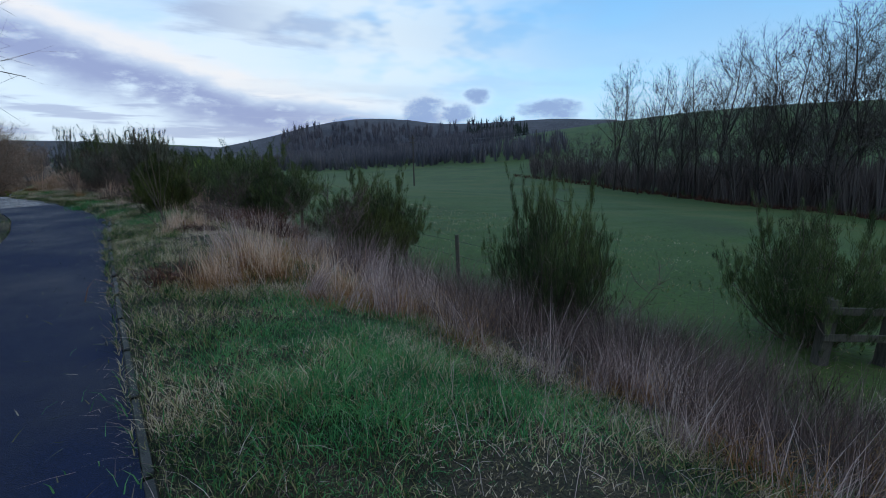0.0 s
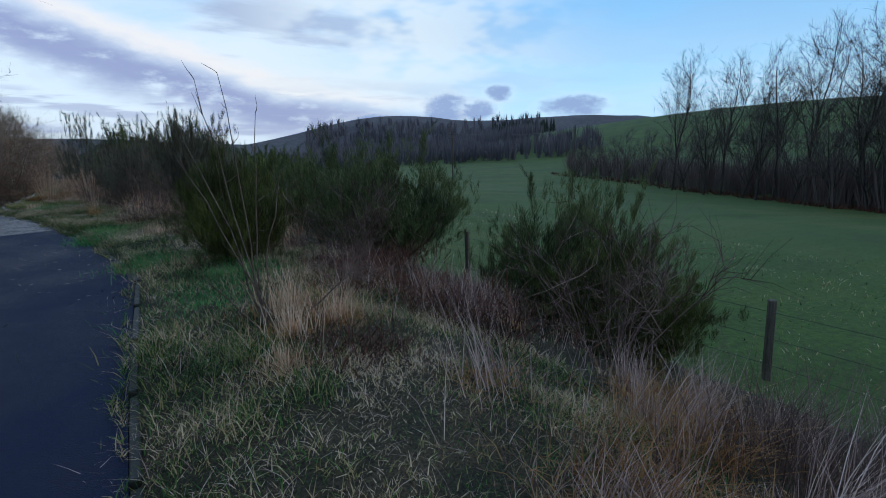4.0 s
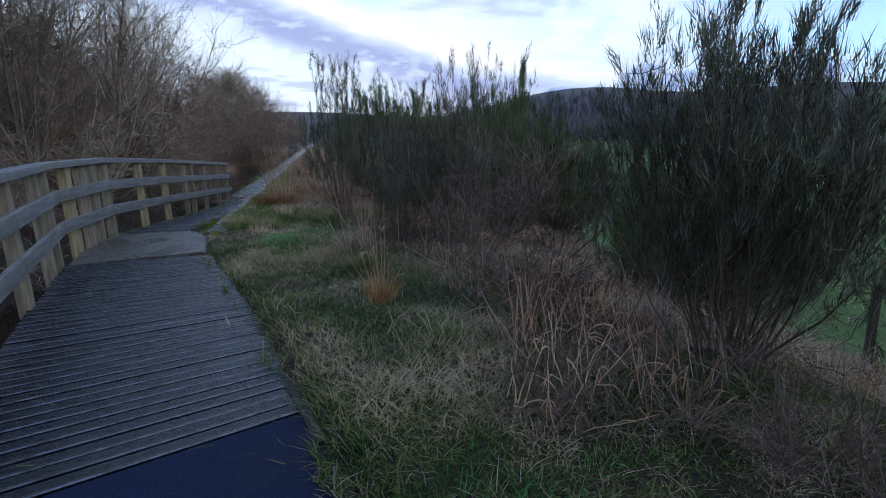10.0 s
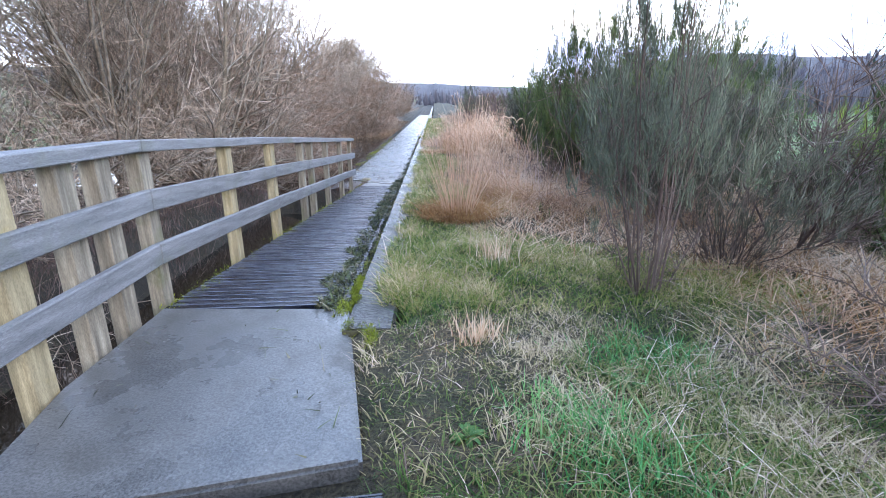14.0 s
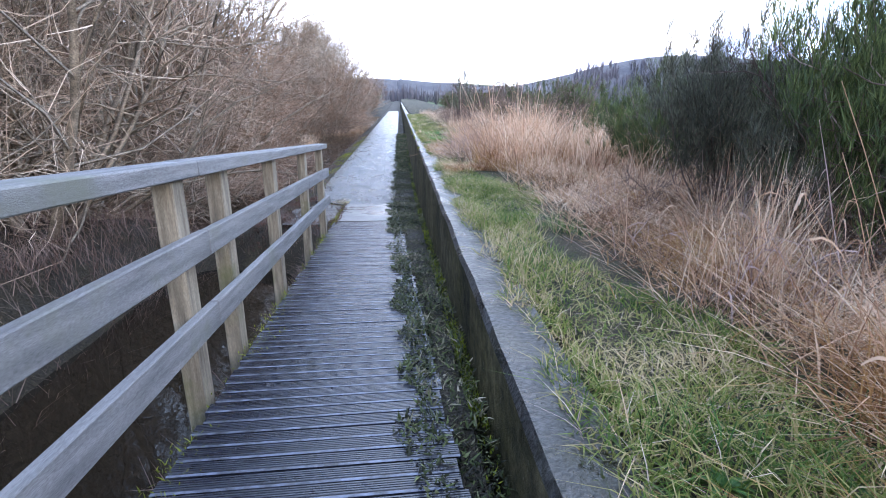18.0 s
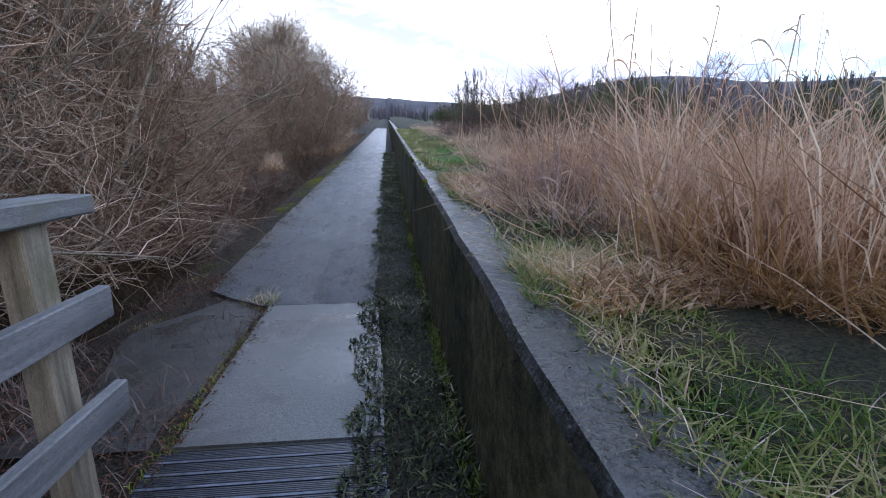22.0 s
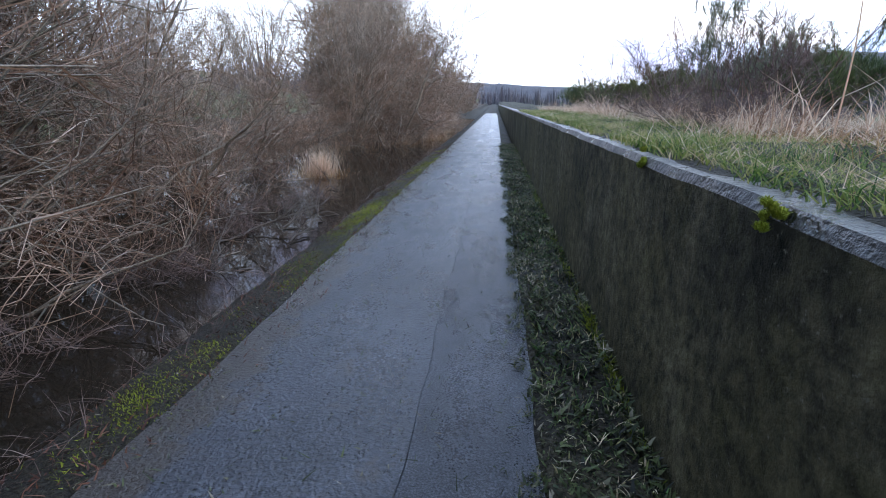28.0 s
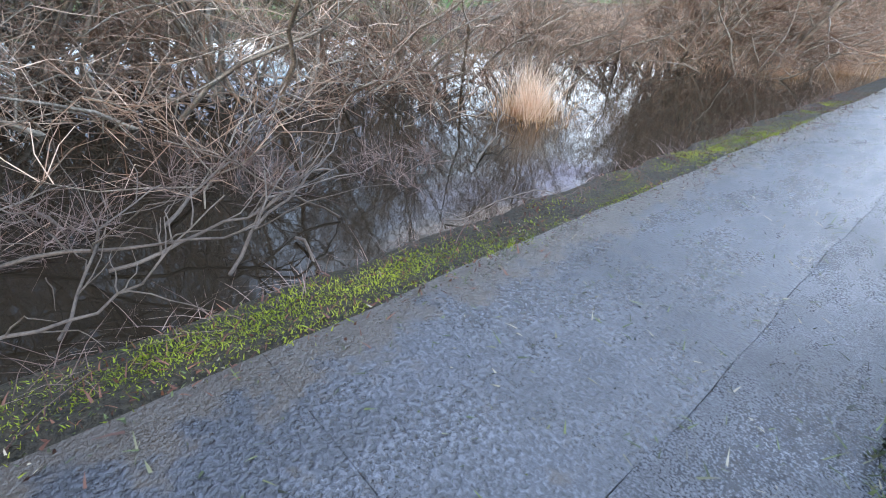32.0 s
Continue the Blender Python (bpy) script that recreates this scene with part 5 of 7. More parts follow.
tall = fork_tree(rng, 9.5, clear=0.14, leaders=7, fan=0.65, counts=(10, 8, 8), r=0.15, tw_r=0.006, tlen=0.75, label="tall leafless willow with a domed twiggy crown across the ditch")
for i, (x, y, sc) in enumerate(((-5.9, 1.6, 0.8), (-8.2, -0.6, 0.95), (-7.6, 5.6, 0.9), (-6.4, 11.0, 1.1), (-6.0, 8.0, 1.0), (-6.8, 13.5, 1.2), (-6.3, 17.0, 1.15), (-7.3, 19.8, 1.1), (-5.7, 15.2, 0.8), (-6.0, 19.6, 0.8), (-7.4, 25.0, 0.75), (-8.6, 22.2, 0.62), (-9.6, 24.4, 0.7), (-9.2, 27.2, 0.64), (-10.0, 30.2, 0.72), (-9.0, 34.0, 0.7), (-8.2, 28.5, 0.7), (-8.2, 32.0, 0.75), (-6.9, 36.0, 0.8), (-7.4, 39.5, 1.0), (-11.0, 2.5, 1.1), (-7.4, 15.0, 0.95), (-13.5, 24, 1.1), (-7.2, 43, 1.05), (-8.6, 47, 1.15), (-6.8, 52, 1.05), (-8.4, 57, 1.2), (-7.0, 63, 1.1))):
    m = place(x, y, sc, 57 * i, 0.1)
    if i:
        copy_thing(tall, m)
    else:
        tall.matrix_basis = m
        tagged(tall, group="tall willows across the ditch")
path_tree = bare_tree(rng, 7.4, 0.1, 1, 56, 15, r=0.11, tw_r=0.005, tlen=1.15, low=0.36, crook=0.03, rise=(0.0, 0.6), label="slender leafless tree overhanging the path's bend")
path_tree.matrix_basis = place(-0.25, -8.6, 1.16, 40, 0.1)

# ---- bare brambles and dead broom behind the wall ----
BRAM = []
rng = np.random.default_rng(22)
for kd in (dict(height=1.9, spread=0.9, stems=9, limbs_n=9, twigs_n=9, r=0.014, tw_r=0.0028, tlen=0.45, low=0.15, up=0.04, rise=(0.4, 1.6)),
           dict(height=1.2, spread=1.6, stems=11, limbs_n=7, twigs_n=9, r=0.011, tw_r=0.0026, tlen=0.4, low=0.1, up=-0.06, rise=(-0.1, 1.0))):
    BRAM.append(bare_tree(rng, name="bramble_shrub", label="leafless purple-brown shrub of thin tangled stems", twig_mat=BRAMBLE, bark=BRAMBLE, **kd))
used = set()
for i, (x, y, s) in enumerate(((2.7, 2.3, 1.0), (2.3, 4.3, 0.9), (2.9, 5.4, 1.0), (2.3, 6.6, 0.8), (3.5, 1.5, 1.1), (2.6, -0.9, 0.9), (2.9, -2.6, 0.8), (3.4, -3.3, 0.8), (4.4, -1.2, 1.0), (3.5, -5.4, 0.7),
                               (3.3, 14.2, 1.0), (2.7, 16.6, 0.9), (3.6, 17.6, 1.1), (2.6, 18.6, 0.9), (3.2, 20.8, 1.1), (2.5, 23, 1.0), (3.4, 24.6, 1.2), (2.8, 27, 1.1), (3.6, 29.5, 1.3), (2.9, 32.5, 1.2), (3.4, 36, 1.3), (1.7, 22.6, 0.9), (2.2, 23.4, 0.9), (2.0, 25.6, 1.0),
                               (4.6, -9.9, 0.7), (4.2, -10.6, 0.6), (6.0, -12.6, 0.9), (7.4, -16.0, 0.9), (8.4, -17.2, 0.9))):
    k = i % 2
    m = place(x, y, s, rng.uniform(0, 360), 0.03)
    if k not in used:
        used.add(k)
        BRAM[k].matrix_basis = m
        tagged(BRAM[k], category="shrub", group="brambles on the bank")
    else:
        copy_thing(BRAM[k], m)

BRUSH = bare_tree(rng, name="drowned_brush", label="dark red-brown brush lying in the flood's edge", height=0.95, spread=1.5, stems=9, limbs_n=8, twigs_n=9, r=0.016, tw_r=0.0032, tlen=0.5, low=0.1, up=-0.05, rise=(-0.3, 0.6), twig_mat=BRAMBLE, bark=BRAMBLE)
for i, (x, y, sc) in enumerate(((-4.1, 17.4, 0.9), (-4.2, 19.2, 0.9), (-4.1, 20.9, 0.85), (-4.3, 22.6, 0.8), (-4.5, 24.0, 0.9), (-4.2, 25.3, 0.8), (-4.0, 15.6, 0.9))):
    m = pose(x, y, WATER_Z - 0.15, 0, 0, 77 * i) @ Matrix.Diagonal((sc, sc, sc, 1))
    if i:
        copy_thing(BRUSH, m)
    else:
        BRUSH.matrix_basis = m
        tagged(BRUSH, category="shrub", group="brush in the flood")

# ---- sapling beside the path ----
SAPBARK = stained("grey_brown_sapling_bark", [(0.3, (0.06, 0.045, 0.035)), (0.7, (0.2, 0.155, 0.12))], 6, 60, 0.8, 0.3, 0.002, obj=True)
sap = tagged(new("sapling"), "thin bare sapling of several whippy stems in dead grass", "sapling")
sx, sy = 3.3, -11.5
# each stem: reach sideways, height, how late it bends
for rr, hh, bow in ((-0.67, 1.63, 1.5), (-0.5, 1.62, 1.0), (-0.27, 1.83, 1.1), (-0.13, 1.87, 1.6), (0.2, 1.2, 1.4), (0.15, 1.6, 1.0), (-0.66, 0.76, 0.85), (0.8, 0.68, 0.8)):
    t = Twigs()
    k = np.linspace(0, 1, 9)
    side = rr * k ** bow + np.cumsum(rng.normal(0, 0.019, 9))
    pts = np.stack([side * 0.85, -side * 0.52 + np.cumsum(rng.normal(0, 0.01, 9)), -0.05 + (hh + 0.05) * k], 1)
    t.limb(pts, 0.0095, 0.0022)
    stem = t.done("stem", SAPBARK, sap)
    for q in range(4):
        i = int(rng.integers(3, 9))
        dd = rng.normal(0, 1, 3) * np.array((0.6, 0.6, 0.2)) + np.array((0, 0, 0.6))
        lp, _ = way(rng, pts[i], dd / np.linalg.norm(dd), rng.uniform(0.05, 0.22), 4, 0.12)
        t = Twigs()
        t.limb(lp, 0.0035, 0.0012)
        t.done("twig", SAPBARK, stem)
sap.matrix_basis = pose(sx, sy, at_ground(sx, sy))


# ---- tussocks: x, y, height, spread ----
rng = np.random.default_rng(23)

def tussock(x, y, h, spread, n=170, label="straw-coloured dead grass tussock with an orange base", group="tussocks on the bank"):
    root = new("grass_tussock")
    a, r = rng.uniform(0, 6.28, n), np.abs(rng.normal(0, spread * 0.35, n))
    v, f = blades(np.cos(a) * r, np.sin(a) * r, np.zeros(n) - 0.03, h * rng.uniform(0.35, 1.05, n), rng.uniform(0.004, 0.009, n), rng, 0.32, 0.55)
    tagged(mesh_np("tuft", v, f, STRAW, root), kind="stuff")
    n2 = 460
    a, r = rng.uniform(0, 6.28, n2), np.abs(rng.normal(0, spread * 0.5, n2))
    v, f = blades(np.cos(a) * r, np.sin(a) * r, np.zeros(n2) - 0.03, h * rng.uniform(0.2, 0.5, n2), rng.uniform(0.004, 0.009, n2), rng, 1.1, 0.8)
    tagged(mesh_np("skirt", v, f, RUST, root, "drooping orange dead leaves"), kind="stuff")
    root.matrix_basis = pose(x, y, max(at_ground(x, y), WATER_Z - 0.1), 0, 0, rng.uniform(0, 360))
    return tagged(root, label, "grass", group)


for x, y, h, s in ((3.2, -16.05, 0.75, 0.45), (3.8, -16.0, 0.8, 0.5), (4.35, -16.2, 0.7, 0.5), (4.3, -16.95, 0.6, 0.5), (3.7, -15.5, 0.85, 0.5), (3.55, -11.25, 0.6, 0.45), (3.8, -11.6, 0.45, 0.4), (0.72, -0.12, 0.22, 0.25), (3.2, -12.3, 0.28, 0.3), (3.4, -11.75, 0.45, 0.35), 
                   (0.95, 1.1, 0.35, 0.3), (2.9, -6.3, 0.32, 0.35), (1.4, 4.6, 0.9, 0.5)):
    tussock(x, y, h, s)

for x, y, h, s in ((-4.85, 27.9, 1.05, 0.7), (-5.1, 28.3, 0.9, 0.6), (-3.9, 40.5, 1.1, 1.0), (-4.3, 43.0, 1.2, 1.1), (-4.0, 46.5, 1.2, 1.1), (-4.6, 37.5, 0.9, 0.8)):
    tussock(x, y, h, s, 420, "tan dead reed tuft standing in the flood's edge", "reed tufts in the flood")

# ---- ground cover ----


rng = np.random.default_rng(24)


def scatter(n, x0, x1, y0, y1, weight):
    """n places in a rectangle, thinned by weight(x, y)."""
    x, y = rng.uniform(x0, x1, n), rng.uniform(y0, y1, n)
    keep = rng.uniform(0, 1, n) < weight(x, y)
    return x[keep], y[keep]


def edge_s(x, y):
    return x - np.where(y > 0, WALL_W, xr(y))


def cover(name, label, x, y, hlo, hhi, wlo, whi, mat, lean, bend, category="grass", sink=0.02):
    n = len(x)
    z = np.where((y > 0) & (x > 0) & (x < WALL_W + 0.06), WALL_TOP + 0.02 * (y > 11), np.where((x > xl(y)) & (x < xr(y) - 0.01), zpath(y) + 0.016, ground_z(x, y))) - sink
    h = rng.uniform(hlo, hhi, n) * (0.75 + 0.35 * waves(x, y, 2.3, 3.0))
    v, f = blades(x, y, z, h, rng.uniform(wlo, whi, n), rng, lean, bend)
    return tagged(mesh_np(name, v, f, mat), label, category, kind="stuff")


# short turf on the verge and the bank
def verge(x, y):
    s = edge_s(x, y)
    inner = np.where(y > 0.3, -0.12 + 0.06 * np.sin(y * 3.1) * np.sin(y * 0.7) + 0.05 * np.sin(y * 7.7) + 0.03 * np.sin(y * 17.0), np.where(y < -5, -0.05, 0.0) + 0.03 * np.sin(y * 5.3) + 0.025 * np.sin(y * 13.1))
    outer = np.interp(y, [-22, -12, -4, 0.5, 2, 3.5, 13], [3.2, 2.6, 3.0, 2.4, 1.2, 0.55, 0.6]) + 0.2 * np.sin(y * 1.9)
    return (s > inner) * (s < outer) * (0.6 + 0.4 * waves(x, y, 1.7, 6)) * np.where((y > 10.1) & (y < 11.6), 0.14, np.where((y > 11.5) & (y < 13.4) & (s > 0.1), 0.35, 1.0))


for y0, y1, n, gm in ((-21.5, -13.5, 120000, GRASS), (-13.5, -6.5, 115000, GRASS), (-6.5, 0.2, 330000, MEADOW), (0.2, 13, 300000, BANKGRASS)):
    x, y = scatter(n, max(0.13, float(xr(y1)) - 0.1), float(max(xr(y0), 0.3)) + 3.0, y0, y1, verge)
    cover("verge_grass", "short damp green and straw winter grass on the verge", x, y, *((0.05, 0.17, 0.005, 0.01) if y0 > 0 else (0.04, 0.14, 0.004, 0.009)), gm, 1.1 if y0 > -7 else 0.8, 0.7)
    k = 9 if y0 < -7 else 18
    x, y = x[::k], y[::k]
    cover("verge_litter", "flattened dead grass among the turf", x, y, 0.06, 0.2, 0.0025, 0.0055, STALK, 1.3, 0.6)
x, y = scatter(130000, 0.08, 2.6, 13, 36, lambda x, y: (edge_s(x, y) > np.interp(y, [13, 15, 17, 36], [-0.07, -0.16, -0.19, -0.19]) + 0.04 * np.sin(y * 2.3) * np.sin(y * 0.9) + 0.03 * np.sin(y * 6.1) + 0.02 * np.sin(y * 15.0)) * np.clip(1.15 - edge_s(x, y) / 1.5, 0.04, 1) * (0.65 + 0.35 * waves(x, y, 1.3, 6)))
cover("wall_top_grass", "green and yellow grass behind the wall", x, y, 0.04, 0.16, 0.004, 0.009, BANKGRASS, 1.1, 0.7)
x, y = scatter(60000, 0.06, 0.75, 13.5, 36, lambda x, y: smooth(edge_s(x, y), -0.19 + 0.03 * np.sin(y * 4.3), -0.1 + 0.03 * np.sin(y * 4.3)) * np.clip(0.35 + 0.9 * waves(x, y, 2.3, 8), 0.05, 1) * np.clip(1.1 - edge_s(x, y) * 1.6, 0, 1))
cover("coping_moss", "yellow-green moss and short grass growing over the coping", x, y, 0.015, 0.05, 0.004, 0.009, MOSSGRASS, 0.9, 0.5, "moss", 0.01)
x, y = scatter(130000, 0.9, 7.5, -6.5, 9, lambda x, y: smooth(edge_s(x, y), np.interp(y, [-6.5, -4, 0.5, 2], [2.0, 1.6, 1.7, 0.9]), np.interp(y, [-6.5, -4, 0.5, 2], [3.0, 2.6, 2.6, 1.6])) * (edge_s(x, y) < 6.5) * (0.55 + 0.45 * waves(x, y, 1.9, 3)))
cover("bank_dead_grass", "matted tan dead grass under the bushes", x, y, 0.08, 0.26, 0.005, 0.011, STRAW, 1.5, 0.6)
x, y = x[::3] + 0.03, y[::3]
cover("bank_brown_grass", "matted brown dead grass and leaves under the bushes", x, y, 0.08, 0.24, 0.005, 0.011, RUST, 1.5, 0.6)
x, y = scatter(36000, 3.5, 20, -26, 18, lambda x, y: (edge_s(x, y) > 2.5) * (0.7 + 0.3 * waves(x, y, 0.8, 2)))
cover("field_grass", "rough pasture grass at the foot of the bank", x, y, 0.05, 0.14, 0.012, 0.025, GRASS, 0.7, 0.6)


# tall dead stems on the bank, in clumps
def clumps(x, y, lo, hi, size):
    """Places gathered into clumps, and how tall each clump is."""
    m = rng.integers(lo, hi, len(x))
    i = np.repeat(np.arange(len(x)), m)
    tall = rng.uniform(0.45, 1.25, len(x))
    sz = rng.uniform(0.6, 1.4, len(x)) * size
    tilt = rng.normal(0, 0.2, (2, len(x)))
    return x[i] + rng.normal(0, 1, len(i)) * sz[i], y[i] + rng.normal(0, 1, len(i)) * sz[i], tall[i], tilt[:, i]


def tall_cover(name, label, x, y, tall, hlo, hhi, wlo, whi, mat, lean, bend, category="grass", toward=None):
    v, f = blades(x, y, ground_z(x, y) - 0.03, tall * rng.uniform(hlo, hhi, len(x)), rng.uniform(wlo, whi, len(x)), rng, lean, bend, toward)
    return tagged(mesh_np(name, v, f, mat), label, category, kind="stuff")


def band(x, y):
    s = edge_s(x, y)
    near = np.interp(y, [-22, -19.6, -18.4, -17.5, -16.2, -14.4, -13.3, -11.8, -9, -5, 0], [2.4, 2.5, 2.2, 1.6, 0.9, 1.15, 1.6, 2.6, 2.4, 2.0, 2.0])
    deep = np.interp(y, [-22, -18, -16.5, -15.5, -14, -12, -9], [2.8, 1.6, 2.0, 2.8, 2.8, 1.6, 0.8])
    thin = np.interp(y, [-14, -12.5, -8, -6.5, -5, 0], [0.9, 0.5, 0.2, 0.1, 0.05, 0.05])
    return smooth(s, near - 0.15, near + 0.3) * (1 - smooth(s, near + deep * 0.6, near + deep)) * np.clip(0.4 + 1.2 * waves(x, y, 1.9, 9), 0.03, 1) * thin


cxs, cys = scatter(3600, 2.3, 10.5, -22, -0.5, band)
x, y, tall, tilt = clumps(cxs[::2], cys[::2], 40, 150, 0.085)
tall_cover("dead_stems", "tall pinkish-brown dead grass stems on the bank", x, y, tall, 0.22, 0.66, 0.0032, 0.007, STALK, 0.2, 0.38, toward=tilt)
x, y, tall, tilt = clumps(cxs[::2], cys[::2], 80, 180, 0.13)
tall_cover("dead_stem_skirts", "collapsed orange-brown dead grass round the stems", x, y, tall, 0.15, 0.4, 0.004, 0.009, RUST, 1.1, 0.8, toward=tilt)
x, y = scatter(5200, 2.6, 9.0, -22, -3, lambda x, y: smooth(edge_s(x, y), 0.7, 2.0) * (edge_s(x, y) < 5.0) * np.clip(0.5 + waves(x, y, 2.7, 3), 0, 1))
tall_cover("scattered_stems", "single pale dead stems scattered over the bank", x, y, np.ones(len(x)), 0.2, 0.6, 0.003, 0.006, STALK, 0.35, 0.5)
cxs, cys = scatter(420, 4.9, 9.6, -21, -14, lambda x, y: np.full(len(x), 0.8))
x, y, tall, tilt = clumps(cxs, cys, 25, 70, 0.14)
tall_cover("dark_stems", "dark purple-brown dead stems low on the bank", x, y, tall, 0.35, 0.9, 0.003, 0.007, BRAMBLE, 0.4, 0.5, toward=tilt)
cxs, cys = scatter(260, 4.6, 9.6, -21.5, -13.5, lambda x, y: np.clip(0.4 + waves(x, y, 1.7, 5), 0.1, 1))
x, y, tall, tilt = clumps(cxs, cys, 20, 70, 0.08)
tall_cover("low_bank_stems", "pale pinkish dead stems low on the bank", x, y, tall, 0.35, 0.85, 0.0028, 0.006, STALK, 0.4, 0.45, toward=tilt)
# reeds behind the wall
def reed(x, y):
    s = edge_s(x, y)
    return smooth(s, np.interp(y, [0, 8, 9, 14, 40], [1.0, 1.0, 0.6, 0.7, 0.9]), np.interp(y, [0, 8, 9, 14, 40], [1.9, 1.8, 1.2, 1.4, 1.8])) * np.interp(y, [2.5, 4, 5, 7.5, 9, 14, 18, 40], [0, 0.15, 0.12, 0.25, 1.0, 0.5, 0.16, 0.2])


cxs, cys = scatter(1500, 0.4, 5.0, -1, 40, reed)
x, y, tall, tilt = clumps(cxs, cys, 12, 40, 0.1)
tall_cover("reeds", "dry pinkish-tan reeds and stalks behind the wall", x, y, tall, 0.25, 0.75, 0.006, 0.014, REED, 0.55, 0.8, "reeds", toward=tilt)
x, y = scatter(60000, 0.55, 3.6, 1.2, 17, lambda x, y: smooth(edge_s(x, y), 0.5, 1.1) * (0.45 + 0.55 * (waves(x, y, 1.2, 1) > -0.3)) * np.interp(y, [1.2, 3], [0.2, 1]))
cover("fallen_straw", "flattened tangle of fallen reed stalks", x, y, 0.12, 0.4, 0.004, 0.011, REED, 1.7, 0.3, "straw")
x, y = scatter(16000, 0.6, 4.5, 2, 36, lambda x, y: smooth(edge_s(x, y), 0.5, 1.0) * (waves(x, y, 0.9, 4) > 0.0))
cover("rust_straw", "orange-brown flattened dead grass", x, y, 0.1, 0.32, 0.005, 0.01, RUST, 1.5, 0.5, "straw")
x, y = scatter(12000, 0.7, 4.5, 17, 40, lambda x, y: smooth(edge_s(x, y), 0.6, 1.1) * 0.8)
cover("far_fallen_straw", "flattened reed stalks along the wall", x, y, 0.15, 0.4, 0.006, 0.012, STRAW, 1.6, 0.3, "straw")
x, y = scatter(60000, -5.0, 1.1, -24, -4.5, lambda x, y: (x < xl(y) - 0.01) * (x > xl(y) - np.where(y < -9, 3.5, 2.0)) * (0.6 + 0.4 * waves(x, y, 1.7, 6)))
cover("left_verge_grass", "short damp winter grass beside the asphalt", x, y, 0.04, 0.14, 0.005, 0.01, GRASS, 0.8, 0.7)
# far bank of reeds over the water
x, y = scatter(26000, -14, -3.5, 30, 75, lambda x, y: smooth(-x, 3.6, 4.6) * smooth(y, 34, 38))
cover("far_reeds", "pale dead reeds on the far bank of the flood", x, y, 0.5, 1.1, 0.01, 0.022, STRAW, 0.35, 0.5, "reeds")
x, y = scatter(16000, -3.0, -1.1, -9, 12, lambda x, y: (x < xl(y) - 0.02) * 0.7)
cover("ditch_grass", "dull dead grass on the ditch side", x, y, 0.1, 0.3, 0.005, 0.01, BRAMBLE, 0.9, 0.7)
x, y = scatter(30000, -7.5, -2.9, -5, 12, lambda x, y: smooth(-x, 2.9, 3.6) * (0.6 + 0.4 * waves(x, y, 1.5, 3)))
cover("ditch_bank_straw", "tangled brown dead grass across the ditch", x, y, 0.25, 0.7, 0.005, 0.01, BRAMBLE, 0.8, 0.7)
# moss along the water's edge, litter and moss beside the wall
def mossy(x, y):
    c = -2.63 + 0.05 * np.sin(y * 1.3) + 0.03 * np.sin(y * 4.1)
    k = np.clip(np.interp(y, [12, 17, 19, 20.5, 22, 24.2, 25.5, 27, 28.7, 29.6, 31, 34], [0.0, 0.05, 0.3, 0.35, 1.0, 1.0, 0.35, 0.45, 0.5, 0.9, 0.3, 0.3]) + 0.55 * waves(x * 0.6, y, 2.2, 2) + 0.35 * waves(x, y, 9.0, 4), 0.0, 1)
    return np.exp(-((x - c) / np.where(x < c, 0.17, 0.14)) ** 2) * k


x, y = scatter(260000, -3.0, -2.3, 12.5, 34, mossy)
cover("moss_edge", "bright yellow-green moss along the path's edge", x, y, 0.008, 0.034, 0.004, 0.009, MOSS, 0.8, 0.4, "moss", 0.008)
x, y = scatter(26000, -3.1, -2.25, 12.5, 36, lambda x, y: np.exp(-((x + 2.5) / 0.2) ** 2) * np.clip(0.5 + waves(x, y, 3.0, 1), 0.1, 1))
cover("edge_bits", "dark leaf scraps, mud crumbs and thin moss on the path's edge", x, y, 0.006, 0.022, 0.006, 0.016, LITTER, 1.5, 0.4, "leaf litter", 0.004)
x, y = scatter(14000, -3.4, -2.1, 12.5, 36, lambda x, y: np.exp(-((x + 2.65) / 0.33) ** 2))
cover("edge_litter", "dead leaves and twigs along the water's edge", x, y, 0.015, 0.05, 0.006, 0.016, BRACKEN, 1.6, 0.4, "leaf litter", 0.005)
x, y = scatter(6000, -4.2, -2.7, 12.5, 36, lambda x, y: np.full(len(x), 0.8))
cover("edge_twigs", "fine dead twigs washed up at the water's edge", x, y, 0.06, 0.22, 0.003, 0.006, BRAMBLE, 1.8, 0.5, "twigs", -0.01)
x, y = scatter(84000, -0.68, -0.01, 0.3, 36, lambda x, y: (x > xr(y) - np.where(y < 12.2, 0.16, 0.06) + 0.05 * np.sin(y * 5) * np.sin(y * 1.3) + 0.035 * np.sin(y * 11.7)) * (0.4 + 0.6 * (waves(x, y, 2.0, 7) > -0.3)))
cover("strip_litter", "dead leaves, moss and weeds along the wall's foot", x, y, 0.012, 0.05, 0.008, 0.019, LITTER, 1.3, 0.4, "leaf litter", 0.01)
x, y = scatter(15000, -0.62, -0.02, 18, 36, lambda x, y: (x > xr(y) + 0.03 + 0.05 * np.sin(y * 5) * np.sin(y * 1.3)) * (0.3 + 0.7 * (waves(x, y, 2.4, 3) > -0.2)))
cover("strip_weeds", "small crisp weed leaves along the wall's foot", x, y, 0.025, 0.06, 0.014, 0.032, LITTER, 1.2, 0.5, "weeds", 0.005)
x, y = x[::3], y[::3]
cover("strip_grass", "short green grass tufts along the wall's foot", x + 0.01, y + 0.01, 0.03, 0.08, 0.006, 0.012, GRASS, 0.9, 0.6, "grass", 0.005)
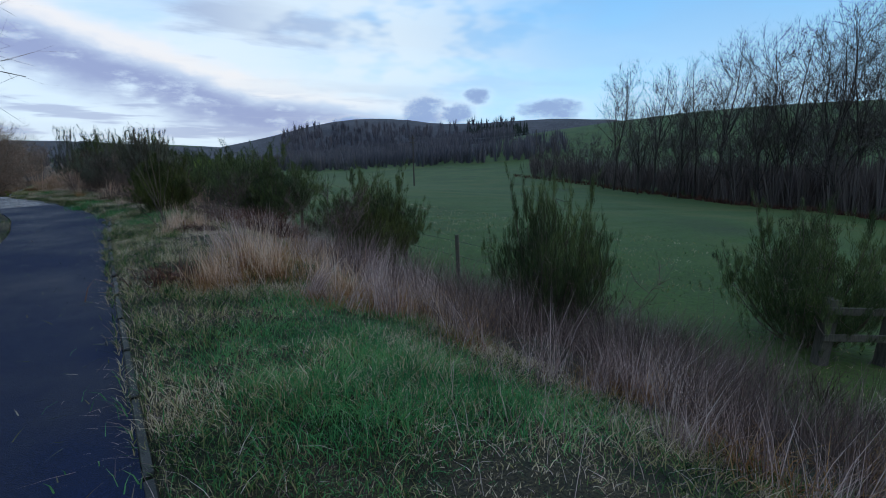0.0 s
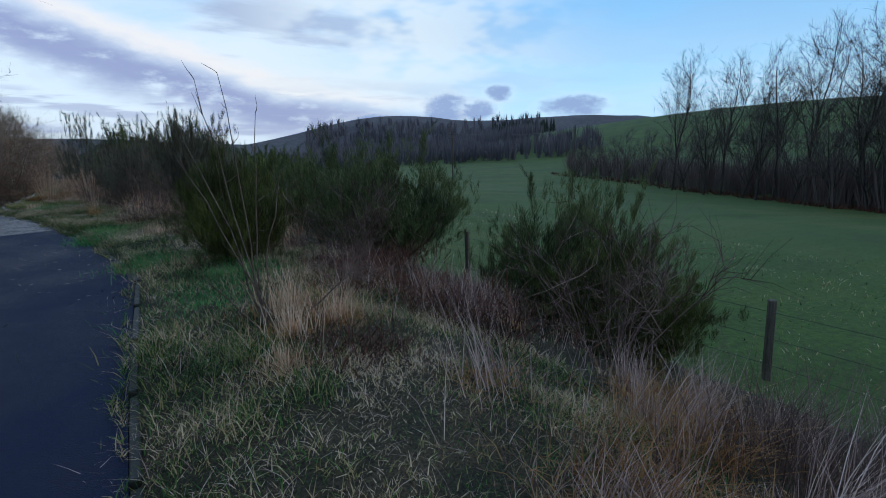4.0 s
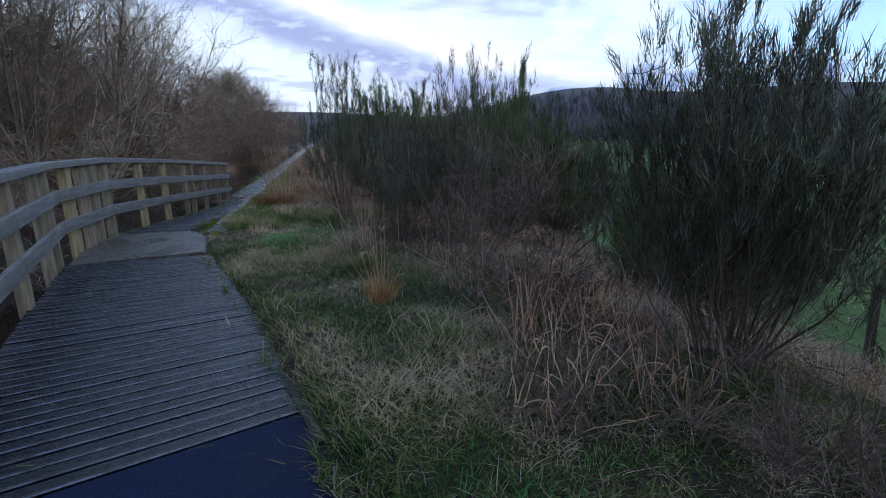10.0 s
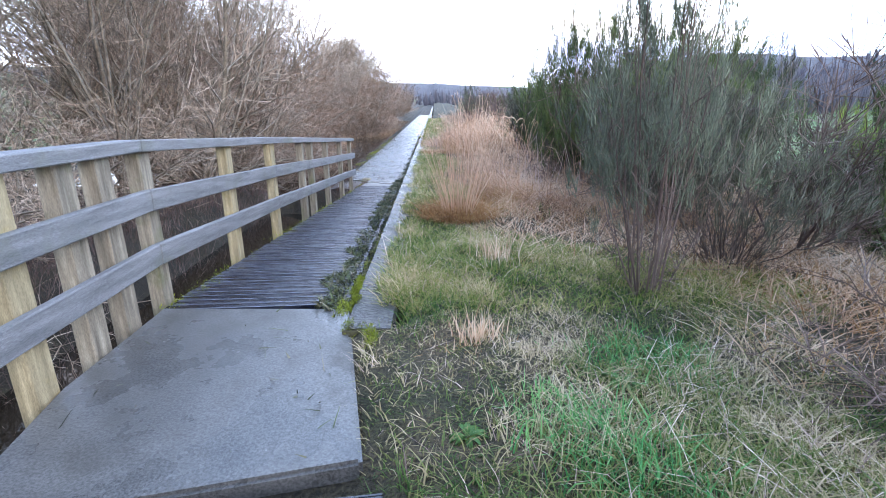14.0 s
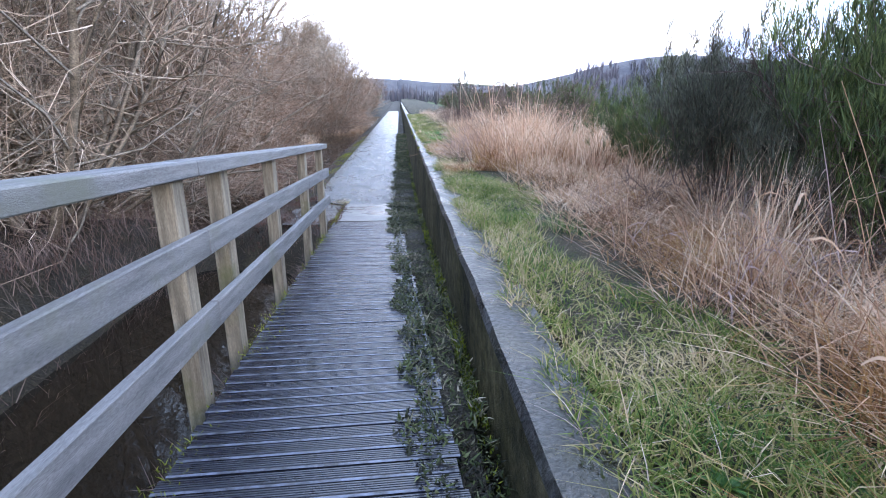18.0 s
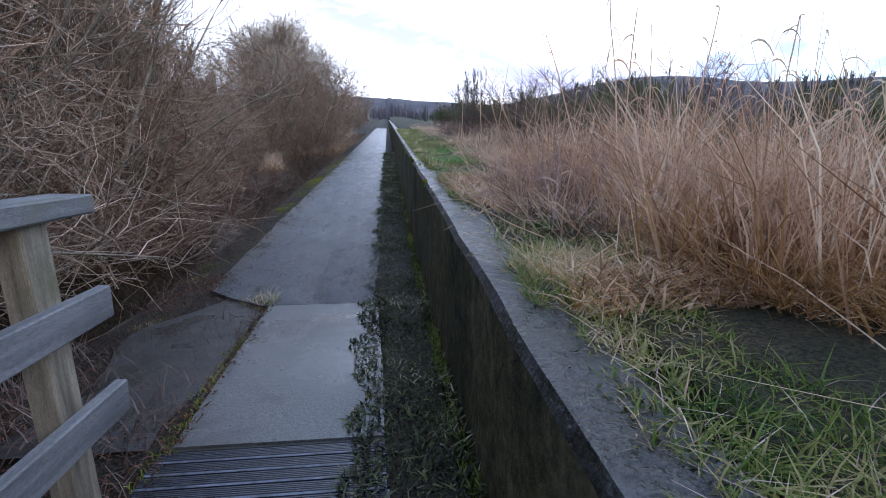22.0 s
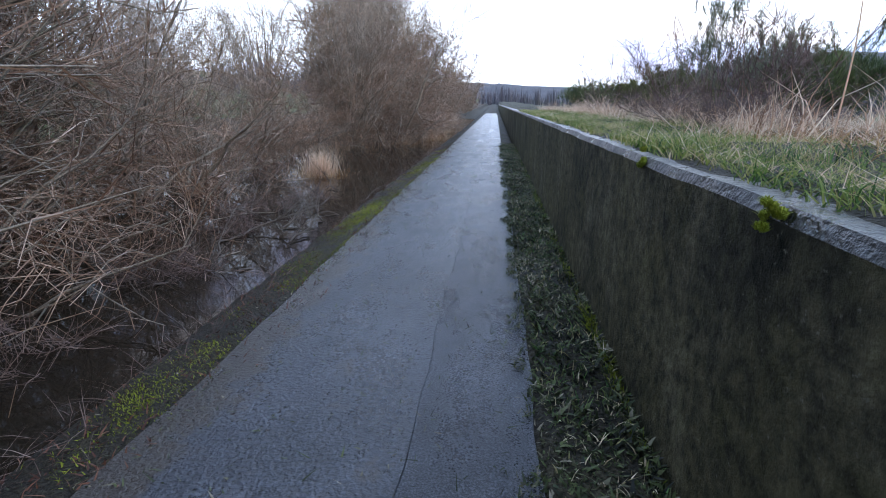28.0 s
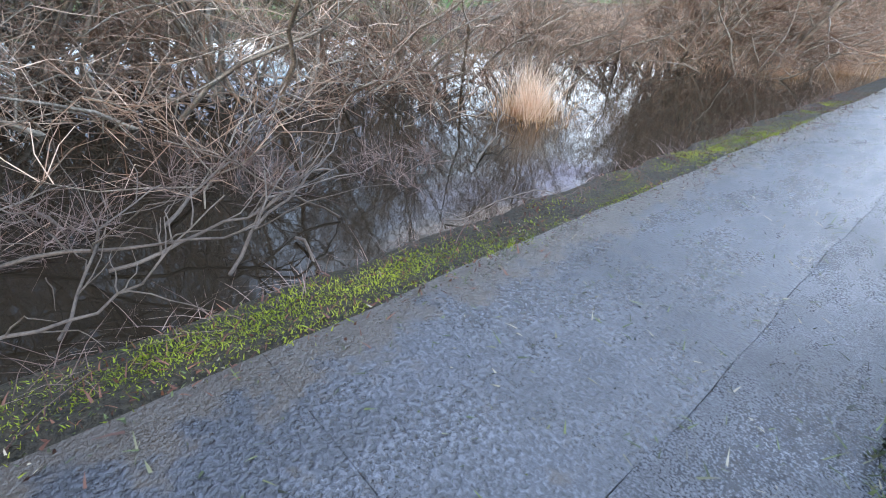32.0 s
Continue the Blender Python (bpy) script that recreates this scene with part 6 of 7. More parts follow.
x, y = scatter(12000, -2.3, -0.5, 12.4, 36, lambda x, y: 0.3 + 0.7 * np.exp(-((x + 0.62) / 0.12) ** 2))
cover("path_litter", "scattered leaf scraps and bits of twig on the path", x, y, 0.01, 0.035, 0.005, 0.012, LITTER, 2.5, 0.2, "leaf litter", 0.008)
x, y = scatter(26000, -0.09, 0.0, 0.2, 36, lambda x, y: 0.2 + 0.8 * (waves(x, y, 2.6, 8) > 0.0))
cover("moss_wall_foot", "yellow-green moss at the foot of the wall", x, y, 0.015, 0.06, 0.005, 0.011, MOSS, 0.6, 0.4, "moss")
# moss and weeds along the boardwalk's water side
x, y = scatter(30000, -1.75, -1.05, 0.4, 12.2, lambda x, y: np.exp(-((x - xl(y) - 0.01) / 0.06) ** 2) * (0.15 + 0.85 * (waves(x, y, 2.3, 5) > 0.0)))
v, f = blades(x, y, zpath(y) - 0.012, rng.uniform(0.008, 0.026, len(x)), rng.uniform(0.004, 0.009, len(x)), rng, 0.9, 0.4)
tagged(mesh_np("deck_moss", v, f, MOSS), "yellow-green moss along the boardwalk's edge", "moss", kind="stuff")
x, y = scatter(7000, -1.5, 2.4, -24, 0.4, lambda x, y: (x > xl(y) + 0.02) * (x < xr(y) - 0.02) * (0.12 + 0.88 * np.exp(-((x - xr(y)) / 0.22) ** 2)))
v, f = blades(x, y, zpath(y) + 0.007, rng.uniform(0.01, 0.05, len(x)), rng.uniform(0.004, 0.012, len(x)), rng, 2.5, 0.2)
tagged(mesh_np("asphalt_litter", v, f, LITTER), "leaf scraps and bits of straw lying on the wet path", "leaf litter", kind="stuff")
x, y = scatter(3400, 1.4, 2.5, -22, -5, lambda x, y: (x < xr(y) - 0.01) * np.exp(-((x - xr(y)) / 0.16) ** 2) * np.clip(0.3 + 1.1 * waves(x, y, 2.1, 4), 0, 1))
v, f = blades(x, y, zpath(y) + 0.008, rng.uniform(0.015, 0.06, len(x)), rng.uniform(0.002, 0.0045, len(x)), rng, 2.8, 0.2)
tagged(mesh_np("path_straw", v, f, STALK), "drifts of pale straw along the asphalt's edge", "straw", kind="stuff")
n = 80
lx, ly, la = rng.uniform(0.9, 2.4, n), rng.uniform(-9.8, -5.2, n), rng.uniform(0, 6.28, n)
ls = rng.uniform(0.014, 0.032, n)
ring = np.linspace(0, 2 * np.pi, 7)[:-1]
leaf = np.stack([np.cos(ring), 0.55 * np.sin(ring), 0.15 * np.cos(2 * ring)], 1)
v = np.stack([lx[:, None] + ls[:, None] * (leaf[:, 0] * np.cos(la)[:, None] - leaf[:, 1] * np.sin(la)[:, None]), ly[:, None] + ls[:, None] * (leaf[:, 0] * np.sin(la)[:, None] + leaf[:, 1] * np.cos(la)[:, None]),
              zpath(ly)[:, None] + 0.011 + 0.03 * ls[:, None] * leaf[:, 2]], -1)
tagged(mesh_np("fallen_leaves", v.reshape(-1, 3), (np.arange(n) * 6)[:, None] + np.arange(6), WETLEAF), "flattened wet dead leaves stuck to the asphalt", "leaves", kind="stuff")
apron = ribbon(steps((10.0, 12.9, 0.15)), lambda y: -2.3 + 0.12 * math.sin(y * 3.1) + 0.25 * float(smooth(y, 11.5, 12.9)), lambda y: float(np.interp(y, [9.2, 9.9, 12.2, 12.9], [-1.48, -1.46, -1.55, -2.0])) + 0.01, lambda y: float(zpath(y)) - 0.03 - 0.03 * (1 - float(smooth(y, 10.0, 10.8))), 0.1, "mud_apron", WETMUD)
tagged(apron, "flat wet mud and old tar beside the slab", "mud", kind="structure")
x, y = scatter(5200, -2.6, -1.45, 11.7, 13.1, lambda x, y: np.exp(-((y - 12.35 - 0.3 * (x + 1.5)) / 0.16) ** 2) * np.clip(0.5 + waves(x, y, 5.0, 2), 0.1, 1))
cover("apron_grass", "ragged grass and weeds across the mud beside the path", x, y, 0.03, 0.13, 0.004, 0.008, GRASS, 1.0, 0.6)
x, y = scatter(9000, -2.7, -1.35, 9.6, 13.6, lambda x, y: (x < xl(y) + 0.06) * 0.8)
cover("corner_litter", "wet leaf litter and mud beside the slab", x, y, 0.01, 0.04, 0.007, 0.018, BRACKEN, 1.4, 0.4, "leaf litter", 0.0)
# dead bracken heaps
for bx, by, br in ((5.3, -8.9, 0.6), (5.75, -8.4, 0.65), (5.0, -9.5, 0.55), (4.6, -9.9, 0.5), (4.9, -10.85, 0.55), (4.7, -11.5, 0.45), (5.4, -10.1, 0.55), (5.5, -10.7, 0.6), (4.35, -10.6, 0.45), (5.3, -11.3, 0.6), (5.0, -11.9, 0.5), (3.65, -12.35, 0.3), (2.96, -15.55, 0.4), (3.5, -7.1, 0.45), (3.8, -5.85, 0.4), (3.7, -6.35, 0.3), (4.3, -9.8, 0.3), (3.3, -3.4, 0.4)):
    n = 420
    v, f = blades(rng.normal(0, br * 0.6, n), rng.normal(0, br * 0.6, n), np.zeros(n) - 0.02, rng.uniform(0.06, 0.3, n) * (br / 0.4), rng.uniform(0.006, 0.014, n), rng, 1.1, 0.7)
    ob = tagged(mesh_np("bracken_clump", v, f, BRACKEN), "collapsed heap of dark red-brown dead bracken", "bracken", "dead bracken on the bank", "stuff")
    ob.location = (bx, by, at_ground(bx, by, 0.0))

# ---- fallen branches at the water's edge ----
DEADWOOD = stained("grey_brown_dead_wood", [(0.3, (0.05, 0.036, 0.029)), (0.7, (0.15, 0.115, 0.09))], 5, 60, 0.8, 0.4, 0.003, obj=True)
for x, y, az_, ln, rr in ((-3.2, 22.6, 155, 1.5, 0.022), (-3.3, 23.4, 120, 1.9, 0.03), (-3.6, 24.3, 200, 1.6, 0.026), (-3.15, 24.9, 60, 1.3, 0.018), (-4.2, 22.1, 80, 2.2, 0.04), (-3.9, 26.0, 140, 1.8, 0.03),
                          (-3.3, 22.2, 100, 1.4, 0.03), (-3.7, 22.9, 60, 1.6, 0.034), (-4.1, 23.3, 150, 1.8, 0.036), (-3.5, 23.9, 20, 1.3, 0.026), (-4.4, 24.4, 110, 1.8, 0.036), (-3.9, 21.6, 120, 1.5, 0.03), (-4.7, 22.7, 30, 1.7, 0.036), (-3.4, 21.1, 80, 1.3, 0.028), (-3.0, 19.6, 130, 1.2, 0.014), (-3.4, 17.4, 110, 1.8, 0.024), (-4.0, 20.6, 40, 2.4, 0.035), (-2.9, 15.2, 100, 1.1, 0.012), (-4.6, 13.6, 70, 2.4, 0.035)):
    a = radians(az_)
    root = tagged(new("fallen_branch"), "pale forked dead branch lying at the water's edge", "branch", "fallen branches")
    rr *= 0.45
    pts, _ = way(rng, (0, 0, 0.02), (math.cos(a), math.sin(a), 0.16), ln, 12, 0.24, -0.01)
    t = Twigs()
    t.limb(pts, rr, rr * 0.3)
    t.done("stem", DEADWOOD, root)
    for q in range(9):
        i = int(rng.integers(2, 12))
        d = pts[i] - pts[i - 1]
        d = d / np.linalg.norm(d) + rng.normal(0, 0.6, 3) * np.array((1, 1, 0.5)) + np.array((0, 0, 0.2))
        lp, _ = way(rng, pts[i], d / np.linalg.norm(d), ln * rng.uniform(0.15, 0.5), 6, 0.26, 0.0)
        t = Twigs()
        t.limb(lp, rr * 0.4, rr * 0.1)
        t.done("side_branch", DEADWOOD, root)
    root.location = (x, y, max(at_ground(x, y, 0.0), WATER_Z))

# ---- moss cushions on the wall's edge ----
def moss_cushion(x, y, z, r, n=1500):
    u = rng.normal(0, 1, (n, 3))
    u /= np.linalg.norm(u, axis=1)[:, None]
    lobe = rng.normal(0, 1, (6, 3)) * np.array((0.25, 0.75, 0.45)) * r
    p = u * r * rng.uniform(0.25, 0.6, (n, 1)) * np.array((0.6, 1.0, 0.6)) + lobe[rng.integers(0, 6, n)]
    v, f = blades(p[:, 0], p[:, 1], p[:, 2] - r * 0.2, rng.uniform(0.006, 0.016, n), rng.uniform(0.003, 0.007, n), rng, 0.9, 0.4)
    ob = tagged(mesh_np("moss_cushion", v, f, MOSS), "yellow-green moss cushion on the wall's edge", "moss", "moss cushions")
    ob.location = (x, y, z)


for x, y, r in ((0.0, 15.5, 0.05), (0.0, 16.1, 0.04), (0.06, 0.05, 0.12), (0.16, 0.0, 0.13), (0.02, 0.4, 0.08), (-0.01, 17.9, 0.04), (0.0, 0.75, 0.07), (0.05, 14.6, 0.03), (-0.01, 19.2, 0.045), (0.0, 12.9, 0.03)):
    moss_cushion(x, y, WALL_TOP - 0.01, r)

# ---- broad green weeds and tall stalks behind the wall ----
DOCK = leafy("dock_leaf", [(0.1, (0.04, 0.1, 0.03)), (0.9, (0.1, 0.22, 0.06))], 0.45)


def leafy_weed(x, y, s, n=26):
    root = tagged(new("green_weed"), "clump of broad glossy green weed leaves", "weed", "weeds behind the wall")
    for i in range(n):
        a, ln, w = rng.uniform(0, 6.28), s * rng.uniform(0.6, 1.0), s * rng.uniform(0.14, 0.24)
        k = np.linspace(0, 1, 6)
        arch = np.stack([np.cos(a) * ln * k * 0.8, np.sin(a) * ln * k * 0.8, ln * (0.9 * k - 0.75 * k * k) + 0.02], 1)
        side = np.array((-math.sin(a), math.cos(a), 0)) * (w * np.sin(np.pi * np.clip(k * 0.92 + 0.06, 0, 1)))[:, None] / 2
        v = np.stack([arch - side, arch - np.array((0, 0, 0.012)), arch + side], 1).reshape(-1, 3)
        f = [(j * 3 + q, j * 3 + q + 1, j * 3 + q + 4, j * 3 + q + 3) for j in range(5) for q in range(2)]
        mesh_np("leaf", v, f, DOCK, root, smoothed=True)
    root.location = (x, y, at_ground(x, y, 0.02))


for x, y, s in ((0.85, 10.3, 0.16), (0.5, 10.25, 0.14), (0.55, 10.6, 0.16), (0.5, 11.35, 0.13), (0.62, 12.0, 0.13), (1.05, 10.7, 0.18), (0.7, 10.9, 0.14), (0.95, 11.5, 0.16), (0.46, 3.4, 0.1), (1.05, 15.5, 0.14), (1.2, 12.1, 0.12), (0.62, -0.9, 0.1), (1.3, -0.6, 0.12)):
    leafy_weed(x, y, s)


def tall_stalk(x, y, h, lean_x, lean_y, droop=True):
    root = tagged(new("dead_stalk"), "tall dry hollow stalk with withered drooping head", "stalk", "tall dead stalks")
    k = np.linspace(0, 1, 9)
    pts = np.stack([lean_x * k ** 1.2 * h, lean_y * k ** 1.2 * h, h * k * (1 - 0.08 * k)], 1) + np.cumsum(rng.normal(0, 0.006, (9, 3)), 0)
    t = Twigs()
    t.limb(pts, 0.008, 0.004)
    t.done("stalk", STRAW, root)
    if droop:
        for q in range(6):
            i = int(rng.integers(5, 9))
            a = rng.uniform(0, 6.28)
            kk = np.linspace(0, 1, 6)
            ln = rng.uniform(0.08, 0.2)
            lp = pts[i] + np.stack([np.cos(a) * kk * ln * 0.8, np.sin(a) * kk * ln * 0.8, ln * (0.5 * kk - 1.1 * kk * kk)], 1)
            t = Twigs()
            t.strip(lp, 0.005, 0.0015, rng)
            t.done("leaf", STRAW, root)
    root.location = (x, y, at_ground(x, y, 0.03))


for x, y, h, lx, ly, dr in ((1.15, 11.0, 1.5, 0.05, 0.1, True), (1.3, 11.3, 1.6, -0.1, 0.05, True), (1.6, 11.0, 1.5, 0.1, 0.0, True), (1.45, 12.3, 1.5, -0.25, 0.1, True), (1.9, 12.0, 1.6, 0.0, 0.1, True), (1.75, 10.4, 1.4, 0.1, 0.1, True),
                            (1.55, 18.0, 1.6, -0.05, 0.0, False), (1.75, 17.6, 1.8, 0.12, 0.05, False), (2.0, 17.9, 1.9, -0.3, 0.1, False), (2.1, 17.0, 1.7, 0.3, -0.1, False), (1.4, 20.0, 1.4, 0.05, 0.1, False), (1.9, 16.4, 1.7, -0.35, 0.2, False)):
    tall_stalk(x, y, h, lx, ly, dr)

ys_ = steps((9.8, 36, 0.12))
v = []
for y in ys_:
    reach = float(smooth(y, 9.8, 12.0))
    lip = WALL_W - reach * (0.07 + 0.11 * float(smooth(y, 13.0, 15.5)) + 0.035 * math.sin(y * 2.7) + 0.03 * math.sin(y * 6.1 + 1) + 0.015 * math.sin(y * 17.0))
    for i, k in enumerate(np.linspace(0, 1, 6)):
        x = lip + (0.35 - lip) * k
        v.append((x, y, WALL_TOP - 0.004 + 0.03 * math.sqrt(k) + 0.012 * math.sin(y * 9 + x * 31) * k))
f = [(i * 6 + j, i * 6 + j + 1, (i + 1) * 6 + j + 1, (i + 1) * 6 + j) for i in range(len(ys_) - 1) for j in range(5)]
tagged(mesh_np("soil_over_coping", v, f, SOIL, None, smoothed=True), "dark mud and roots creeping over the wall's coping", "soil", kind="structure")
x, y = scatter(18000, 0.08, 0.3, 0.6, 36, lambda x, y: smooth(x, 0.06, 0.26) * np.clip(0.4 + 0.9 * waves(x, y, 1.9, 5), 0.05, 1))
cover("coping_litter", "mud, straw and leaf scraps on the wall's coping", x, y, 0.01, 0.04, 0.005, 0.012, LITTER, 1.8, 0.3, "leaf litter", 0.0)
x, y = scatter(2600, 0.08, 0.34, 0.6, 36, lambda x, y: smooth(x, 0.1, 0.3) * np.clip(0.3 + waves(x, y, 1.3, 3), 0.05, 1))
cover("coping_straw", "bits of straw fallen over the coping", x, y, 0.06, 0.2, 0.003, 0.006, STRAW, 2.2, 0.3, "straw", 0.0)

def reed_tangle(x, y, n, spread, h0, h1, tilt):
    """Broken pale reeds leaning every way, some snapped over."""
    root = tagged(new("reed_tangle"), "tangle of broken pale dead reeds leaning every way", "reeds", "broken reeds on the bank")
    for i in range(n):
        a, r = rng.uniform(0, 6.28), spread * math.sqrt(rng.uniform(0, 1))
        b, h = rng.uniform(0, 6.28), rng.uniform(h0, h1)
        lean = min(abs(rng.normal(0, tilt)), 2.2)
        h = h / math.sqrt(1 + lean * lean)
        k = np.linspace(0, 1, 5)
        snap = rng.uniform(0.5, 0.9) if rng.uniform() < 0.45 else 2.0
        up = np.where(k < snap, k, snap - (k - snap) * rng.uniform(0.2, 0.9))
        pts = np.stack([math.cos(a) * r + math.cos(b) * h * (lean * k + 0.5 * np.maximum(k - snap, 0)), math.sin(a) * r + math.sin(b) * h * (lean * k + 0.5 * np.maximum(k - snap, 0)), h * up - 0.03], 1)
        pts += np.cumsum(rng.normal(0, 0.007, (5, 3)), 0)
        t = Twigs()
        t.limb(pts, rng.uniform(0.0028, 0.0052), 0.0014)
        if rng.uniform() < 0.5:
            c, kk, ln = rng.uniform(0, 6.28), np.linspace(0, 1, 4), rng.uniform(0.06, 0.18)
            t.strip(pts[3] + np.stack([np.cos(c) * kk * ln, np.sin(c) * kk * ln, ln * (0.3 * kk - 0.8 * kk * kk)], 1), 0.005, 0.0015, rng)
        t.done("stalk", REED if rng.uniform() < 0.6 else STALK if y > 3 else BRAMBLE, root)
    m = 170
    a, r = rng.uniform(0, 6.28, m), spread * 1.2 * np.sqrt(rng.uniform(0, 1, m))
    v, f = blades(np.cos(a) * r, np.sin(a) * r, np.zeros(m), rng.uniform(0.08, 0.3, m), rng.uniform(0.003, 0.007, m), rng, 1.6, 0.6)
    tagged(mesh_np("litter", v, f, BRAMBLE, root, "collapsed straw at the foot"), kind="stuff")
    root.matrix_basis = pose(x, y, at_ground(x, y, 0.0), 0, 0, 0)


# ---- big reed clumps with a nest of orange dead leaves at the foot ----
def reed_clump(x, y, n, spread, h0, h1, fan=0.2, nest=(1100, 1.15, 0.3, 1.7)):
    root = tagged(new("reed_clump"), "tall dry reed stalks over a nest of orange dead leaves", "reeds", "reed clumps behind the wall")
    for i in range(n):
        a, r = rng.uniform(0, 6.28), spread * math.sqrt(rng.uniform(0, 1))
        h, k = rng.uniform(h0, h1), np.linspace(0, 1, 6)
        out = r * 0.5 + abs(rng.normal(0, fan))
        pts = np.stack([math.cos(a) * (r * 0.6 + out * k ** 1.2), math.sin(a) * (r * 0.6 + out * k ** 1.2), h * k - 0.03], 1) + np.cumsum(rng.normal(0, 0.005, (6, 3)), 0)
        t = Twigs()
        t.limb(pts, rng.uniform(0.0017, 0.0034), 0.0012)
        if rng.uniform() < 0.45:
            b = rng.uniform(0, 6.28)
            kk, ln = np.linspace(0, 1, 5), rng.uniform(0.05, 0.14)
            t.strip(pts[-1] + np.stack([np.cos(b) * kk * ln * 0.8, np.sin(b) * kk * ln * 0.8, ln * (0.6 * kk - 1.0 * kk * kk)], 1), 0.006, 0.002, rng)
        t.done("stalk", REED, root)
    m, wide, high, flop = nest
    a, r = rng.uniform(0, 6.28, m), spread * wide * np.sqrt(rng.uniform(0, 1, m))
    v, f = blades(np.cos(a) * r, np.sin(a) * r, np.zeros(m), rng.uniform(high * 0.27, high, m), rng.uniform(0.004, 0.009, m), rng, flop, 0.7)
    tagged(mesh_np("nest", v, f, RUST, root, "tangled orange dead leaves"), kind="stuff")
    root.matrix_basis = pose(x, y, at_ground(x, y, 0.0), 0, 0, 0)


cxs, cys = scatter(340, 0.7, 3.5, 9.0, 14.5, lambda x, y: smooth(x, 0.7, 1.05) * smooth(-x, -3.5, -2.9) * np.interp(y, [9.0, 9.4, 10.4, 12.5, 14.5], [0.3, 1, 0.75, 0.6, 0.2]) * np.where(y > 10.5, smooth(x, 1.5, 2.1), 1.0))
x, y, tall, tilt = clumps(cxs, cys, 16, 46, 0.07)
tall_cover("reed_bank", "dense bank of dry pinkish-tan reeds behind the wall", x, y, tall * 1.0 + 0.05, 0.45, 1.1, 0.006, 0.015, REED, 0.55, 0.8, "reeds", toward=tilt)
x, y, tall, tilt = clumps(cxs, cys, 10, 30, 0.1)
tall_cover("reed_leaves", "withered orange leaves hanging among the reeds", x, y, tall * 0.9 + 0.1, 0.3, 0.8, 0.007, 0.015, RUST, 0.9, 0.9, "reeds", toward=tilt)
for x, y, n, sp, h0, h1, tl in ((0.72, 10.55, 40, 0.22, 0.3, 0.8, 1.3), (0.7, 11.1, 44, 0.25, 0.3, 0.85, 1.2), (0.75, 11.7, 44, 0.25, 0.3, 0.9, 1.2), (0.7, 12.4, 36, 0.25, 0.25, 0.7, 1.3), (1.1, 11.9, 44, 0.28, 0.35, 1.0, 1.0), (1.25, 10.3, 44, 0.25, 0.35, 1.0, 0.9), (0.95, 10.5, 40, 0.22, 0.3, 0.8, 1.1), (1.35, 10.8, 46, 0.28, 0.3, 0.9, 1.0), (1.05, 11.3, 40, 0.25, 0.3, 0.8, 1.2), (1.6, 11.5, 44, 0.3, 0.35, 0.95, 0.9), (0.95, 12.1, 36, 0.22, 0.25, 0.7, 1.3), (1.5, 12.4, 36, 0.3, 0.3, 0.8, 1.0),
                                (1.2, 13.4, 30, 0.3, 0.2, 0.6, 1.3), (1.3, 5.4, 34, 0.3, 0.2, 0.6, 1.3), (1.9, 5.0, 34, 0.3, 0.3, 0.9, 0.8), (1.7, 4.2, 40, 0.3, 0.3, 1.0, 0.6), (1.2, 4.4, 30, 0.25, 0.2, 0.6, 1.2), (2.2, 6.0, 30, 0.3, 0.3, 0.9, 0.8), (1.5, 6.6, 26, 0.3, 0.2, 0.5, 1.4), (2.0, 3.4, 34, 0.3, 0.3, 1.0, 0.6)):
    reed_tangle(x, y, n, sp, h0, h1, tl)
reed_clump(0.75, 2.68, 105, 0.27, 0.4, 1.15, 0.13, (1900, 1.5, 0.24, 1.9))
reed_clump(2.02, -3.2, 16, 0.13, 0.3, 0.85, 0.2, (230, 0.8, 0.3, 0.6))
reed_clump(1.35, 3.5, 45, 0.35, 0.5, 1.1)
reed_clump(1.75, 11.1, 70, 0.45, 0.5, 1.15)
reed_clump(1.45, 9.9, 60, 0.4, 0.5, 1.0)
reed_clump(1.5, 14.0, 40, 0.4, 0.4, 1.0)
for cx_, cy_, cn, ch in ((1.3, 9.3, 40, 0.95), (1.9, 9.5, 45, 1.1), (2.2, 10.4, 45, 1.2), (1.5, 10.7, 40, 1.0), (2.4, 11.6, 40, 1.2), (1.35, 12.2, 36, 0.9), (2.0, 12.6, 40, 1.05), (2.6, 13.2, 36, 1.0), (1.9, 15.4, 30, 0.85), (2.3, 17.0, 30, 0.9), (2.0, 6.8, 30, 0.8), (1.7, 5.3, 26, 0.7)):
    reed_clump(cx_, cy_, cn, 0.38, ch * 0.35, ch * 0.82)
